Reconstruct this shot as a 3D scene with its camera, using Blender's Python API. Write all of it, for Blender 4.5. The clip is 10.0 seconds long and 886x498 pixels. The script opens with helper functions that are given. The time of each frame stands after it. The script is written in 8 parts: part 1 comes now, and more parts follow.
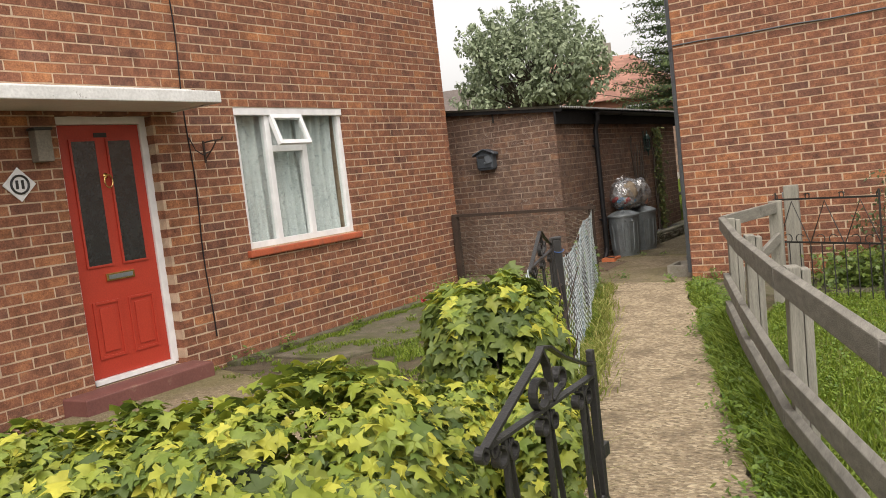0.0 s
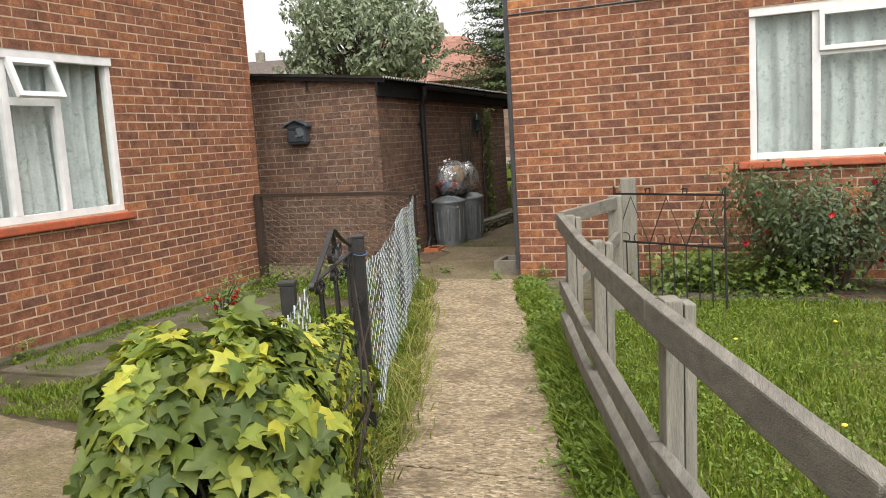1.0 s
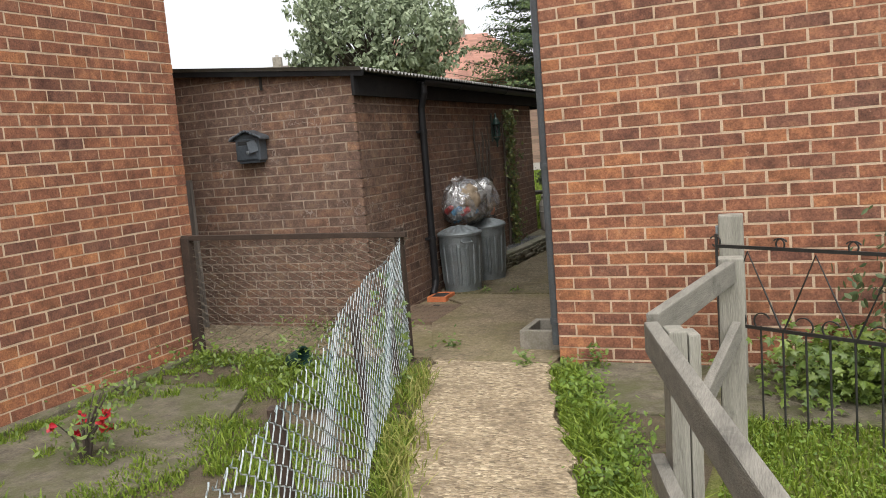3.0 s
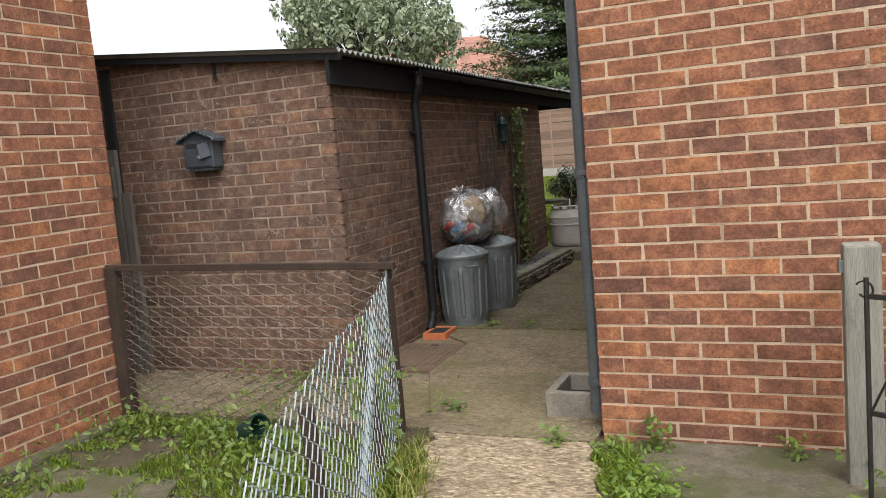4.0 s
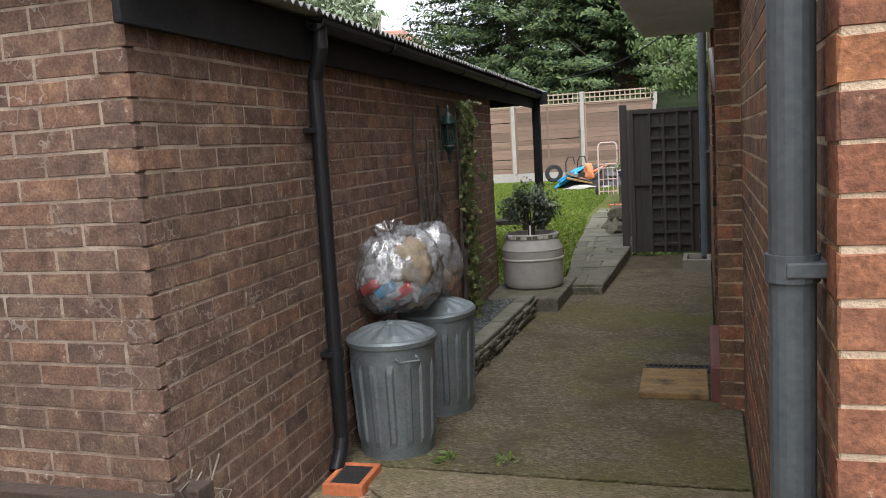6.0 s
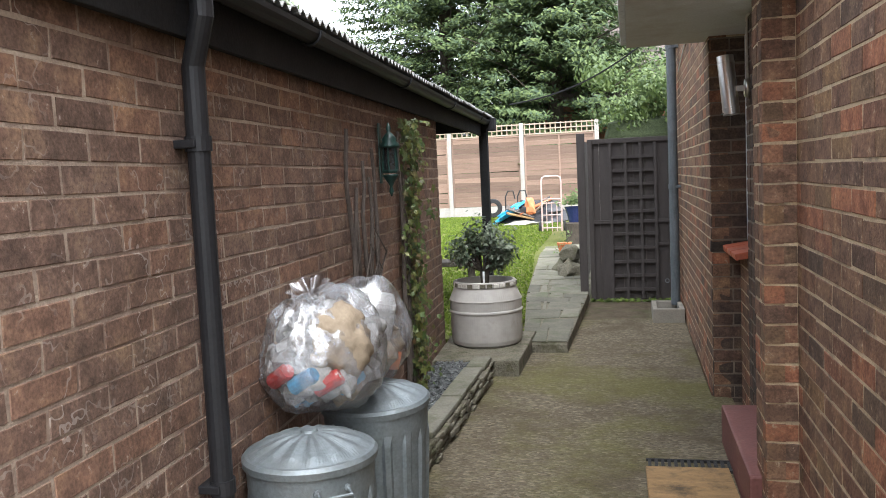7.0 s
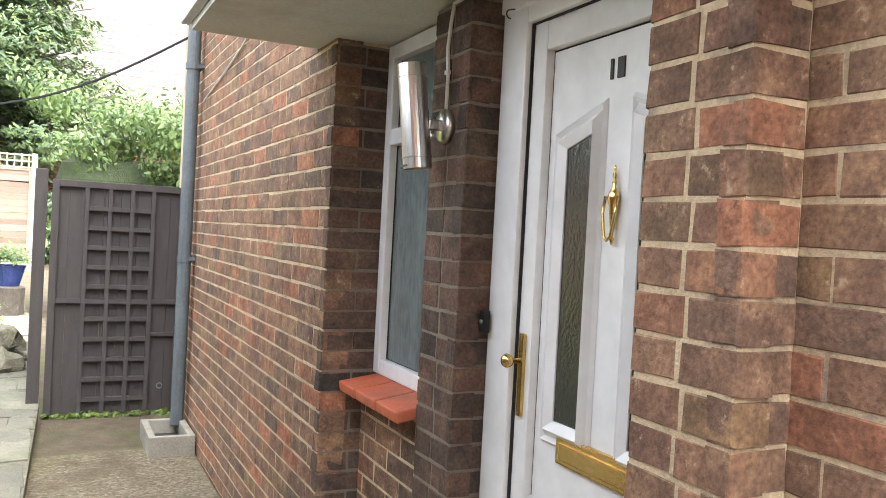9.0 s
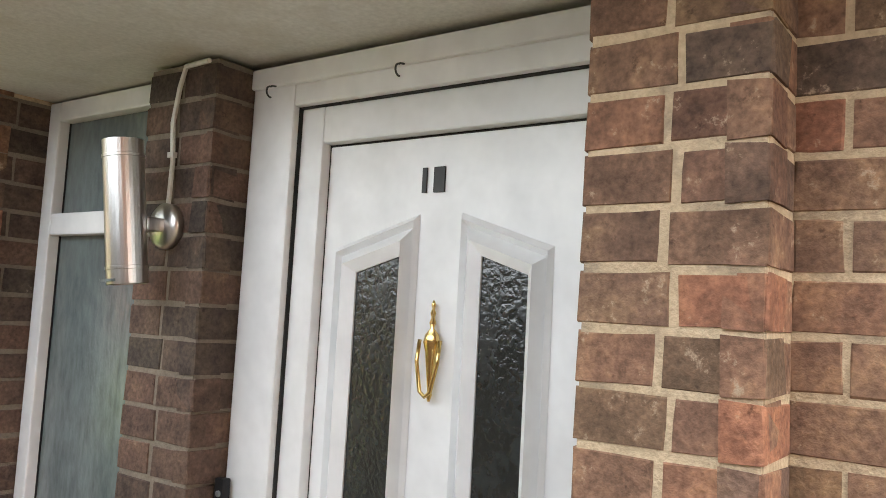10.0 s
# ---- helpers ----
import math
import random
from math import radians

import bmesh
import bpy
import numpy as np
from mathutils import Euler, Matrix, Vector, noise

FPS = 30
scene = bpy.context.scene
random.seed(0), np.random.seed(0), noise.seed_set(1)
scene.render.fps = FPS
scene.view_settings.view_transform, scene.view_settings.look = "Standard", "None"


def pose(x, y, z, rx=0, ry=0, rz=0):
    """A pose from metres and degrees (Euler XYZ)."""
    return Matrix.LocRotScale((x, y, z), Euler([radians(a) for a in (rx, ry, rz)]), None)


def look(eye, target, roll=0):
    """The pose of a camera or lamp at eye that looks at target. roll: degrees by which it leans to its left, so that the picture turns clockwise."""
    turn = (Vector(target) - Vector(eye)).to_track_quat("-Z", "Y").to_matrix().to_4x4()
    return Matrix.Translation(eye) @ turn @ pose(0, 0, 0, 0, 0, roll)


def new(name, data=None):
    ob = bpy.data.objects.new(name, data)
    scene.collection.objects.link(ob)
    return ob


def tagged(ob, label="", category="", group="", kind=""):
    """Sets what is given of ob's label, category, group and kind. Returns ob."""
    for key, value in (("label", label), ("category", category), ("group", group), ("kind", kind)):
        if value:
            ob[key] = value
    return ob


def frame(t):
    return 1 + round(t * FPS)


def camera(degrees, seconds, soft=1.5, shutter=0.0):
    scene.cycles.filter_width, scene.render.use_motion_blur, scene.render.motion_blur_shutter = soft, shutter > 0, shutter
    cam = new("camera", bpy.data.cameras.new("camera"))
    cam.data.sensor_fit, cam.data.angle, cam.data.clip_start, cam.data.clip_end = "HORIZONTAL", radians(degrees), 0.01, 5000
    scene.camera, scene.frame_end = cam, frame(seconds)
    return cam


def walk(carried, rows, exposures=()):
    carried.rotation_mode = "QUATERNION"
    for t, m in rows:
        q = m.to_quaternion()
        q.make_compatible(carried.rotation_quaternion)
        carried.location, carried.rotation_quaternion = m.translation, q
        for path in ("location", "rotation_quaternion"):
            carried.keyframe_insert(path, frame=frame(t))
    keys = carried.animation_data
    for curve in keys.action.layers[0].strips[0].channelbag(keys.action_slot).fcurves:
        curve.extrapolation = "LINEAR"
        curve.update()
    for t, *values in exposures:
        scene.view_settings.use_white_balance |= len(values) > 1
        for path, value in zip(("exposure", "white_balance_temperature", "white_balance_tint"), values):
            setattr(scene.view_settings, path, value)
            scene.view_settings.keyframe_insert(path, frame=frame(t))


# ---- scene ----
cam = camera(56.7, 10.0, 0.9)
METRES, EYE, TILT, LEAN, TURN = 12.4, 1.36, 0.0, 0.0, 34.1
ROWS = [
    (0.0, 0.0, 0.0, 0.0, -0.55, -4.85, 6.52),
    (0.5, 0.0092, 0.0456, -0.0037, -6.63, -6.24, 6.47),
    (1.0, 0.0238, 0.0946, -0.0018, -12.26, -7.43, 3.57),
    (1.5, 0.0397, 0.1429, -0.0001, -11.26, -7.9, 1.72),
    (2.0, 0.0597, 0.1907, 0.0043, -9.77, -6.91, 3.33),
    (2.5, 0.0732, 0.2433, 0.0059, -10.12, -7.32, 4.42),
    (4.0, 0.1018, 0.4085, 0.0033, -10.75, -6.69, 4.85),
    (4.5, 0.1112, 0.466, 0.0054, -12.63, -7.49, 3.78),
    (5.0, 0.1197, 0.5201, 0.0065, -13.69, -7.55, 2.39),
    (5.5, 0.1303, 0.5729, 0.0095, -15.38, -7.89, 2.86),
    (7.0, 0.1671, 0.7241, 0.0073, -21.41, -4.99, 2.6),
    (7.5, 0.1818, 0.7727, 0.0082, -28.69, -6.33, 1.25),
    (8.0, 0.1984, 0.8211, 0.0114, -37.13, -6.39, 0.65),
    (8.5, 0.2157, 0.8655, 0.0134, -48.22, -5.33, -2.0),
    (9.0, 0.2447, 0.9024, 0.0127, -59.76, -0.94, -3.03),
    (9.5, 0.2648, 0.9306, 0.0188, -79.1, 2.26, -3.4),
    (10.0, 0.2712, 0.9488, 0.0252, -88.36, 4.9, -3.13),
]
EXPOSURES = [(0.0, 0.85, 7000, 13), (0.5, 0.85, 6900, 12), (1.0, 0.95, 6800, 11), (2.5, 1.0, 6600, 10), (4.0, 1.01, 6500, 11), (5.0, 1.15, 6350, 10), (5.5, 1.2, 6250, 10), (7.0, 2.15, 6050, 10), (7.5, 3.02, 6050, 10), (8.5, 3.15, 6200, 10), (9.0, 3.32, 6250, 9), (9.5, 3.29, 6300, 9), (10.0, 3.48, 6400, 8)]
walk(cam, [(t, pose(0, 0, EYE, TILT, LEAN, TURN) @ pose(METRES * x, METRES * y, METRES * z, 90 + pitch, roll, yaw)) for t, x, y, z, yaw, pitch, roll in ROWS], EXPOSURES)

# ---- overcast daylight ----
world = bpy.data.worlds.new("overcast_sky")
scene.world = world
world.use_nodes = True
wt = world.node_tree
sky = wt.nodes.new("ShaderNodeTexSky")
sky.sky_type = "NISHITA"
sky.sun_disc = False
sky.sun_elevation, sky.sun_rotation = radians(60), radians(145)
sky.air_density, sky.dust_density = 1.0, 4.0
veil = wt.nodes.new("ShaderNodeHueSaturation")
veil.inputs["Saturation"].default_value = 0.18
wt.links.new(sky.outputs[0], veil.inputs["Color"])
back = wt.nodes["Background"]
back.inputs["Strength"].default_value = 0.15
wt.links.new(veil.outputs[0], back.inputs["Color"])

sun_data = bpy.data.lights.new("sun", "SUN")
sun_data.energy, sun_data.angle, sun_data.color = 1.15, radians(85), (1.0, 0.98, 0.96)
sun = new("sun", sun_data)
sun.matrix_world = look((3.4, -4.85, 10.2), (0, 0, 0))


# ---- materials ----
def nodes_of(name):
    m = bpy.data.materials.new(name)
    m.use_nodes = True
    return m, m.node_tree, m.node_tree.nodes["Principled BSDF"]


def noise_of(nt, scale, detail=5.0, rough=0.6, stretch=None):
    co = nt.nodes.new("ShaderNodeNewGeometry")
    n = nt.nodes.new("ShaderNodeTexNoise")
    n.inputs["Scale"].default_value, n.inputs["Detail"].default_value, n.inputs["Roughness"].default_value = scale, detail, rough
    src = co.outputs["Position"]
    if stretch:
        mp = nt.nodes.new("ShaderNodeMapping")
        mp.inputs["Scale"].default_value = stretch
        nt.links.new(src, mp.inputs["Vector"])
        src = mp.outputs[0]
    nt.links.new(src, n.inputs["Vector"])
    return n.outputs["Fac"]


def ramp_of(nt, fac, stops):
    r = nt.nodes.new("ShaderNodeValToRGB")
    e = r.color_ramp.elements
    while len(e) < len(stops):
        e.new(0.5)
    for el, (p, c) in zip(e, stops):
        el.position, el.color = p, (*c, 1)
    nt.links.new(fac, r.inputs[0])
    return r.outputs[0]


def blend(nt, fac, a, b, mode="MIX"):
    m = nt.nodes.new("ShaderNodeMix")
    m.data_type, m.blend_type = "RGBA", mode
    for sock, v in ((m.inputs[0], fac), (m.inputs[6], a), (m.inputs[7], b)):
        if isinstance(v, (int, float)):
            sock.default_value = v
        elif isinstance(v, tuple):
            sock.default_value = (*v, 1)
        else:
            nt.links.new(v, sock)
    return m.outputs[2]


def limits(nt, fac, lo, hi):
    m = nt.nodes.new("ShaderNodeMapRange")
    m.inputs[1].default_value, m.inputs[2].default_value = lo, hi
    nt.links.new(fac, m.inputs[0])
    return m.outputs[0]


def each_piece(nt):
    a, b = nt.nodes.new("ShaderNodeObjectInfo"), nt.nodes.new("ShaderNodeNewGeometry")
    s = nt.nodes.new("ShaderNodeMath")
    f = nt.nodes.new("ShaderNodeMath")
    s.operation, f.operation = "ADD", "FRACT"
    nt.links.new(a.outputs["Random"], s.inputs[0])
    nt.links.new(b.outputs["Random Per Island"], s.inputs[1])
    nt.links.new(s.outputs[0], f.inputs[0])
    return f.outputs[0]


def relief(nt, bsdf, fac, depth, dist=0.01):
    b = nt.nodes.new("ShaderNodeBump")
    b.inputs["Strength"].default_value, b.inputs["Distance"].default_value = depth, dist
    nt.links.new(fac, b.inputs["Height"])
    nt.links.new(b.outputs[0], bsdf.inputs["Normal"])


def surf(name, dark, light, scale=6.0, fine=60.0, rough=0.8, metal=0.0, bump=0.3, stain=None, stain_scale=1.2, stain_lo=0.5, stain_hi=0.7, stretch=None, pieces=0.0, spec=0.5, dist=0.01):
    """A worn surface: two colours by grain at two scales, a stain with edges of its own, fine relief."""
    m, nt, b = nodes_of(name)
    big, small = noise_of(nt, scale, stretch=stretch), noise_of(nt, fine, 3.0, stretch=stretch)
    c = ramp_of(nt, big, [(0.3, dark), (0.7, light)])
    c = blend(nt, 0.35, c, ramp_of(nt, small, [(0.3, tuple(v * 0.6 for v in dark)), (0.7, light)]))
    if stain:
        c = blend(nt, limits(nt, noise_of(nt, stain_scale, 6.0, 0.7), stain_lo, stain_hi), c, stain)
    if pieces:
        r = each_piece(nt)
        c = blend(nt, 1.0, c, ramp_of(nt, r, [(0.0, (1 - pieces,) * 3), (1.0, (1 + 0.3 * pieces,) * 3)]), "MULTIPLY")
    nt.links.new(c, b.inputs["Base Color"])
    b.inputs["Roughness"].default_value, b.inputs["Metallic"].default_value = rough, metal
    b.inputs["Specular IOR Level"].default_value = spec
    if bump:
        relief(nt, b, small, bump, dist)
    return m


def brick_stuff(name, tones, grime, marks, mark_colour, scratches=0.0):
    m, nt, b = nodes_of(name)
    c = ramp_of(nt, each_piece(nt), [(i / (len(tones) - 1), t) for i, t in enumerate(tones)])
    grain, mid = noise_of(nt, 95, 4.0), noise_of(nt, 13, 6.0, 0.68)
    c = blend(nt, 0.5, c, ramp_of(nt, grain, [(0.3, (0.32, 0.29, 0.28)), (0.5, (0.95, 0.95, 0.95)), (0.7, (1.6, 1.55, 1.45))]), "MULTIPLY")
    c = blend(nt, 0.6, c, ramp_of(nt, mid, [(0.3, (0.50, 0.50, 0.52)), (0.5, (0.95, 0.95, 0.95)), (0.7, (1.5, 1.5, 1.42))]), "MULTIPLY")
    c = blend(nt, 0.7, c, ramp_of(nt, noise_of(nt, 6.5, 5.0, 0.7), [(0.32, (0.62, 0.66, 0.66)), (0.5, (1.0, 1.0, 1.0)), (0.68, (1.28, 1.34, 1.15))]), "MULTIPLY")
    c = blend(nt, limits(nt, noise_of(nt, 34, 4.0, 0.8), 0.60, 0.72), c, blend(nt, 1.0, c, (0.5, 0.48, 0.48), "MULTIPLY"))
    c = blend(nt, limits(nt, noise_of(nt, 1.1, 5.0, 0.7), 0.5, 0.75), c, blend(nt, 1.0, c, grime, "MULTIPLY"))
    if marks:
        c = blend(nt, limits(nt, noise_of(nt, 26, 6.0, 0.75), 1 - marks, 1 - marks + 0.1), c, mark_colour)
    if scratches:
        line = noise_of(nt, 5.5, 3.0, 0.6)
        off = nt.nodes.new("ShaderNodeMath")
        off.operation = "COMPARE"
        off.inputs[1].default_value, off.inputs[2].default_value = 0.5, 0.008
        nt.links.new(line, off.inputs[0])
        keep = nt.nodes.new("ShaderNodeMath")
        keep.operation = "MULTIPLY"
        nt.links.new(off.outputs[0], keep.inputs[0])
        nt.links.new(limits(nt, noise_of(nt, 2.3, 4.0, 0.7), 0.47, 0.62), keep.inputs[1])
        c = blend(nt, keep.outputs[0], c, blend(nt, scratches, c, (0.52, 0.47, 0.42)))
    nt.links.new(c, b.inputs["Base Color"])
    b.inputs["Roughness"].default_value, b.inputs["Specular IOR Level"].default_value = 0.88, 0.25
    relief(nt, b, grain, 0.5, 0.006)
    return m


def leaf_stuff(name, tones, gloss=0.45):
    m, nt, b = nodes_of(name)
    c = ramp_of(nt, each_piece(nt), [(i / (len(tones) - 1), t) for i, t in enumerate(tones)])
    c = blend(nt, 0.5, c, ramp_of(nt, noise_of(nt, 35, 3.0), [(0.3, (0.65, 0.7, 0.6)), (0.7, (1.2, 1.2, 1.1))]), "MULTIPLY")
    nt.links.new(c, b.inputs["Base Color"])
    b.inputs["Roughness"].default_value = gloss
    t = nt.nodes.new("ShaderNodeBsdfTranslucent")
    mix = nt.nodes.new("ShaderNodeMixShader")
    mix.inputs[0].default_value = 0.28
    nt.links.new(c, t.inputs["Color"])
    nt.links.new(b.outputs[0], mix.inputs[1])
    nt.links.new(t.outputs[0], mix.inputs[2])
    nt.links.new(mix.outputs[0], nt.nodes["Material Output"].inputs["Surface"])
    return m


def clear_stuff(name, tint=(0.9, 0.95, 0.94), ior=0.04, rough=0.02, veil_share=0.0):
    m, nt, b = nodes_of(name)
    tr, gl, fr, mix, up, ml = (nt.nodes.new(k) for k in ("ShaderNodeBsdfTransparent", "ShaderNodeBsdfGlossy", "ShaderNodeLayerWeight", "ShaderNodeMixShader", "ShaderNodeMath", "ShaderNodeMath"))
    tr.inputs[0].default_value, gl.inputs["Roughness"].default_value = (*tint, 1), rough
    up.operation, up.inputs[1].default_value = "POWER", 4.0
    ml.operation, ml.inputs[1].default_value, ml.inputs[2].default_value = "MULTIPLY_ADD", 0.7, ior
    nt.links.new(fr.outputs["Facing"], up.inputs[0])
    nt.links.new(up.outputs[0], ml.inputs[0])
    nt.links.new(ml.outputs[0], mix.inputs[0])
    nt.links.new(tr.outputs[0], mix.inputs[1])
    nt.links.new(gl.outputs[0], mix.inputs[2])
    last = mix.outputs[0]
    if veil_share:
        b.inputs["Base Color"].default_value, b.inputs["Roughness"].default_value = (0.50, 0.51, 0.53, 1), 0.18
        m2 = nt.nodes.new("ShaderNodeMixShader")
        # thin pale streaks: highlights along the film's folds, put in as colour
        glint = nt.nodes.new("ShaderNodeMath")
        glint.operation = "COMPARE"
        glint.inputs[1].default_value, glint.inputs[2].default_value = 0.5, 0.022
        nt.links.new(noise_of(nt, 13, 4.0, 0.6), glint.inputs[0])
        share = nt.nodes.new("ShaderNodeMath")
        share.operation, share.use_clamp = "MULTIPLY_ADD", True
        share.inputs[1].default_value = 0.10
        nt.links.new(glint.outputs[0], share.inputs[0])
        nt.links.new(limits(nt, noise_of(nt, 9, 5.0, 0.65), 0.60 - veil_share * 0.5, 1.0), share.inputs[2])
        nt.links.new(share.outputs[0], m2.inputs[0])
        relief(nt, b, noise_of(nt, 38, 4.0, 0.6), 0.8, 0.012)
        nt.links.new(last, m2.inputs[1])
        nt.links.new(b.outputs[0], m2.inputs[2])
        last = m2.outputs[0]
    nt.links.new(last, nt.nodes["Material Output"].inputs["Surface"])
    return m


BRICK_HOUSE = brick_stuff("red_stock_brick", [(0.175, 0.079, 0.055), (0.265, 0.112, 0.066), (0.225, 0.097, 0.06), (0.29, 0.128, 0.074), (0.165, 0.08, 0.058), (0.255, 0.112, 0.068), (0.235, 0.099, 0.06), (0.34, 0.145, 0.072), (0.215, 0.096, 0.064)], (0.72, 0.73, 0.74), 0.36, (0.46, 0.33, 0.24))
BRICK_ALLEY = brick_stuff("brown_red_stock_brick", [(0.17, 0.10, 0.071), (0.218, 0.123, 0.081), (0.182, 0.11, 0.075), (0.235, 0.137, 0.09), (0.15, 0.095, 0.071), (0.205, 0.122, 0.081), (0.30, 0.128, 0.077), (0.12, 0.084, 0.064), (0.23, 0.14, 0.08)], (0.72, 0.74, 0.74), 0.40, (0.40, 0.31, 0.22))
BRICK_DARK = brick_stuff("sooty_brick", [(0.055, 0.046, 0.04), (0.10, 0.068, 0.055), (0.145, 0.086, 0.064), (0.07, 0.056, 0.048), (0.125, 0.08, 0.06)], (0.6, 0.62, 0.62), 0.33, (0.30, 0.25, 0.20))
BRICK_SHED = brick_stuff("weathered_brown_brick", [(0.142, 0.09, 0.069), (0.182, 0.112, 0.083), (0.155, 0.10, 0.077), (0.212, 0.12, 0.083), (0.148, 0.093, 0.071), (0.172, 0.113, 0.087)], (0.68, 0.71, 0.71), 0.38, (0.40, 0.35, 0.30), 0.32)
MORTAR_HOUSE = surf("sandy_mortar", (0.414, 0.301, 0.205), (0.621, 0.477, 0.339), 9, 120, 0.95, bump=0.5, stain=(0.287, 0.207, 0.144), stain_scale=4, stain_lo=0.52, stain_hi=0.7)
MORTAR_ALLEY = surf("tan_grey_mortar", (0.40, 0.31, 0.20), (0.60, 0.475, 0.315), 9, 120, 0.95, bump=0.5, stain=(0.19, 0.155, 0.115), stain_scale=5, stain_lo=0.52, stain_hi=0.68)
MORTAR_DARK = surf("sooty_mortar", (0.14, 0.115, 0.09), (0.24, 0.20, 0.15), 8, 120, 0.95, bump=0.5)
MORTAR_SHED = surf("dull_mortar", (0.236, 0.176, 0.135), (0.446, 0.358, 0.277), 8, 120, 0.95, bump=0.5, stain=(0.182, 0.124, 0.0945), stain_scale=2.2, stain_lo=0.46, stain_hi=0.6)
def pebble_stuff(name, tones, size, dirt, dirt_scale, dirt_lo, dirt_hi, moss=None, share=0.75):
    """Cast concrete with its pebbles washed bare: each pebble its own tone, dirt and moss in patches."""
    m, nt, b = nodes_of(name)
    co = nt.nodes.new("ShaderNodeTexCoord")
    wob = nt.nodes.new("ShaderNodeMapping")
    wob.inputs["Scale"].default_value = (0.62, 1.25, 1)
    wob.inputs["Rotation"].default_value = (0, 0, 0.35)
    nt.links.new(co.outputs["Object"], wob.inputs["Vector"])
    v = nt.nodes.new("ShaderNodeTexVoronoi")
    v.inputs["Scale"].default_value = size
    nt.links.new(wob.outputs[0], v.inputs["Vector"])
    g = nt.nodes.new("ShaderNodeSeparateColor")
    nt.links.new(v.outputs["Color"], g.inputs[0])
    c = ramp_of(nt, g.outputs[0], [(i / (len(tones) - 1), t) for i, t in enumerate(tones)])
    c = blend(nt, share, ramp_of(nt, noise_of(nt, 5, 6.0), [(0.3, tones[0]), (0.7, tones[-1])]), c)
    c = blend(nt, 0.4, c, ramp_of(nt, noise_of(nt, 22, 5.0, 0.7), [(0.3, (0.6, 0.58, 0.55)), (0.7, (1.3, 1.28, 1.22))]), "MULTIPLY")
    c = blend(nt, 0.5, c, ramp_of(nt, noise_of(nt, 24, 5.0, 0.75, (0.9, 1.5, 1)), [(0.34, (0.36, 0.34, 0.31)), (0.5, (0.95, 0.95, 0.95)), (0.66, (1.6, 1.58, 1.5))]), "MULTIPLY")
    c = blend(nt, limits(nt, noise_of(nt, dirt_scale, 7.0, 0.72), dirt_lo, dirt_hi), c, dirt)
    if moss:
        c = blend(nt, limits(nt, noise_of(nt, 0.8, 6.0, 0.7), 0.47, 0.62), c, blend(nt, 0.6, c, moss))
    nt.links.new(c, b.inputs["Base Color"])
    b.inputs["Roughness"].default_value, b.inputs["Specular IOR Level"].default_value = 0.93, 0.3
    relief(nt, b, v.outputs["Distance"], 0.8, -0.012)
    return m


CONCRETE_PATH = pebble_stuff("exposed_pebble_concrete", [(0.197, 0.156, 0.102), (0.361, 0.291, 0.193), (0.279, 0.226, 0.152), (0.508, 0.426, 0.303), (0.148, 0.115, 0.0738), (0.41, 0.336, 0.234)], 72, (0.123, 0.0918, 0.059), 3.2, 0.48, 0.70, None, 0.95)
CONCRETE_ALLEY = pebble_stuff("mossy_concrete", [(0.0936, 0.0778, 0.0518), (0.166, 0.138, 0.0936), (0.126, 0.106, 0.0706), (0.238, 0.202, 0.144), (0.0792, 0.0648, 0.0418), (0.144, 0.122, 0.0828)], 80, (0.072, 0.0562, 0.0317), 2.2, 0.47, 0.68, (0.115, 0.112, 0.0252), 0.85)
CONCRETE_FORE = pebble_stuff("worn_forecourt_concrete", [(0.156, 0.125, 0.0819), (0.25, 0.203, 0.136), (0.203, 0.165, 0.109), (0.335, 0.277, 0.195), (0.14, 0.109, 0.0718), (0.281, 0.23, 0.16)], 80, (0.101, 0.0796, 0.0484), 2.6, 0.48, 0.72, (0.133, 0.121, 0.0429), 0.7)
CONCRETE_GREY = surf("grey_concrete", (0.187, 0.17, 0.14), (0.323, 0.297, 0.246), 5, 80, 0.92, bump=0.5, stain=(0.119, 0.111, 0.0723), stain_scale=3)
CONCRETE_MOSS = surf("green_grey_concrete", (0.12, 0.116, 0.088), (0.232, 0.22, 0.172), 5, 80, 0.93, bump=0.6, stain=(0.088, 0.092, 0.048), stain_scale=3.5, stain_lo=0.45, stain_hi=0.65)
TWINE_BLUE = surf("blue_twine", (0.03, 0.09, 0.25), (0.06, 0.15, 0.36), 30, 200, 0.8)
GARDEN_SLAB = surf("dirty_garden_concrete", (0.045, 0.039, 0.027), (0.19, 0.163, 0.117), 9, 60, 0.95, bump=0.9, stain=(0.0723, 0.0748, 0.0298), stain_scale=3.4, stain_lo=0.42, stain_hi=0.6)
SOIL = surf("dark_soil", (0.06, 0.045, 0.028), (0.15, 0.115, 0.07), 7, 70, 0.98, bump=0.9, stain=(0.07, 0.085, 0.025), stain_scale=2.0, dist=0.03)
TURF = surf("worn_turf", (0.072, 0.09, 0.0117), (0.144, 0.158, 0.0252), 3, 60, 0.98, bump=0.9, stain=(0.153, 0.126, 0.054), stain_scale=0.8, stain_lo=0.55, stain_hi=0.75, dist=0.03)
GRASS = leaf_stuff("grass_blades", [(0.075, 0.125, 0.012), (0.125, 0.19, 0.018), (0.185, 0.26, 0.026), (0.10, 0.16, 0.014), (0.22, 0.285, 0.035), (0.15, 0.215, 0.02)], 0.6)
CLOVER = leaf_stuff("clover_leaves", [(0.07, 0.135, 0.016), (0.12, 0.20, 0.022), (0.17, 0.255, 0.03), (0.095, 0.165, 0.018)], 0.5)
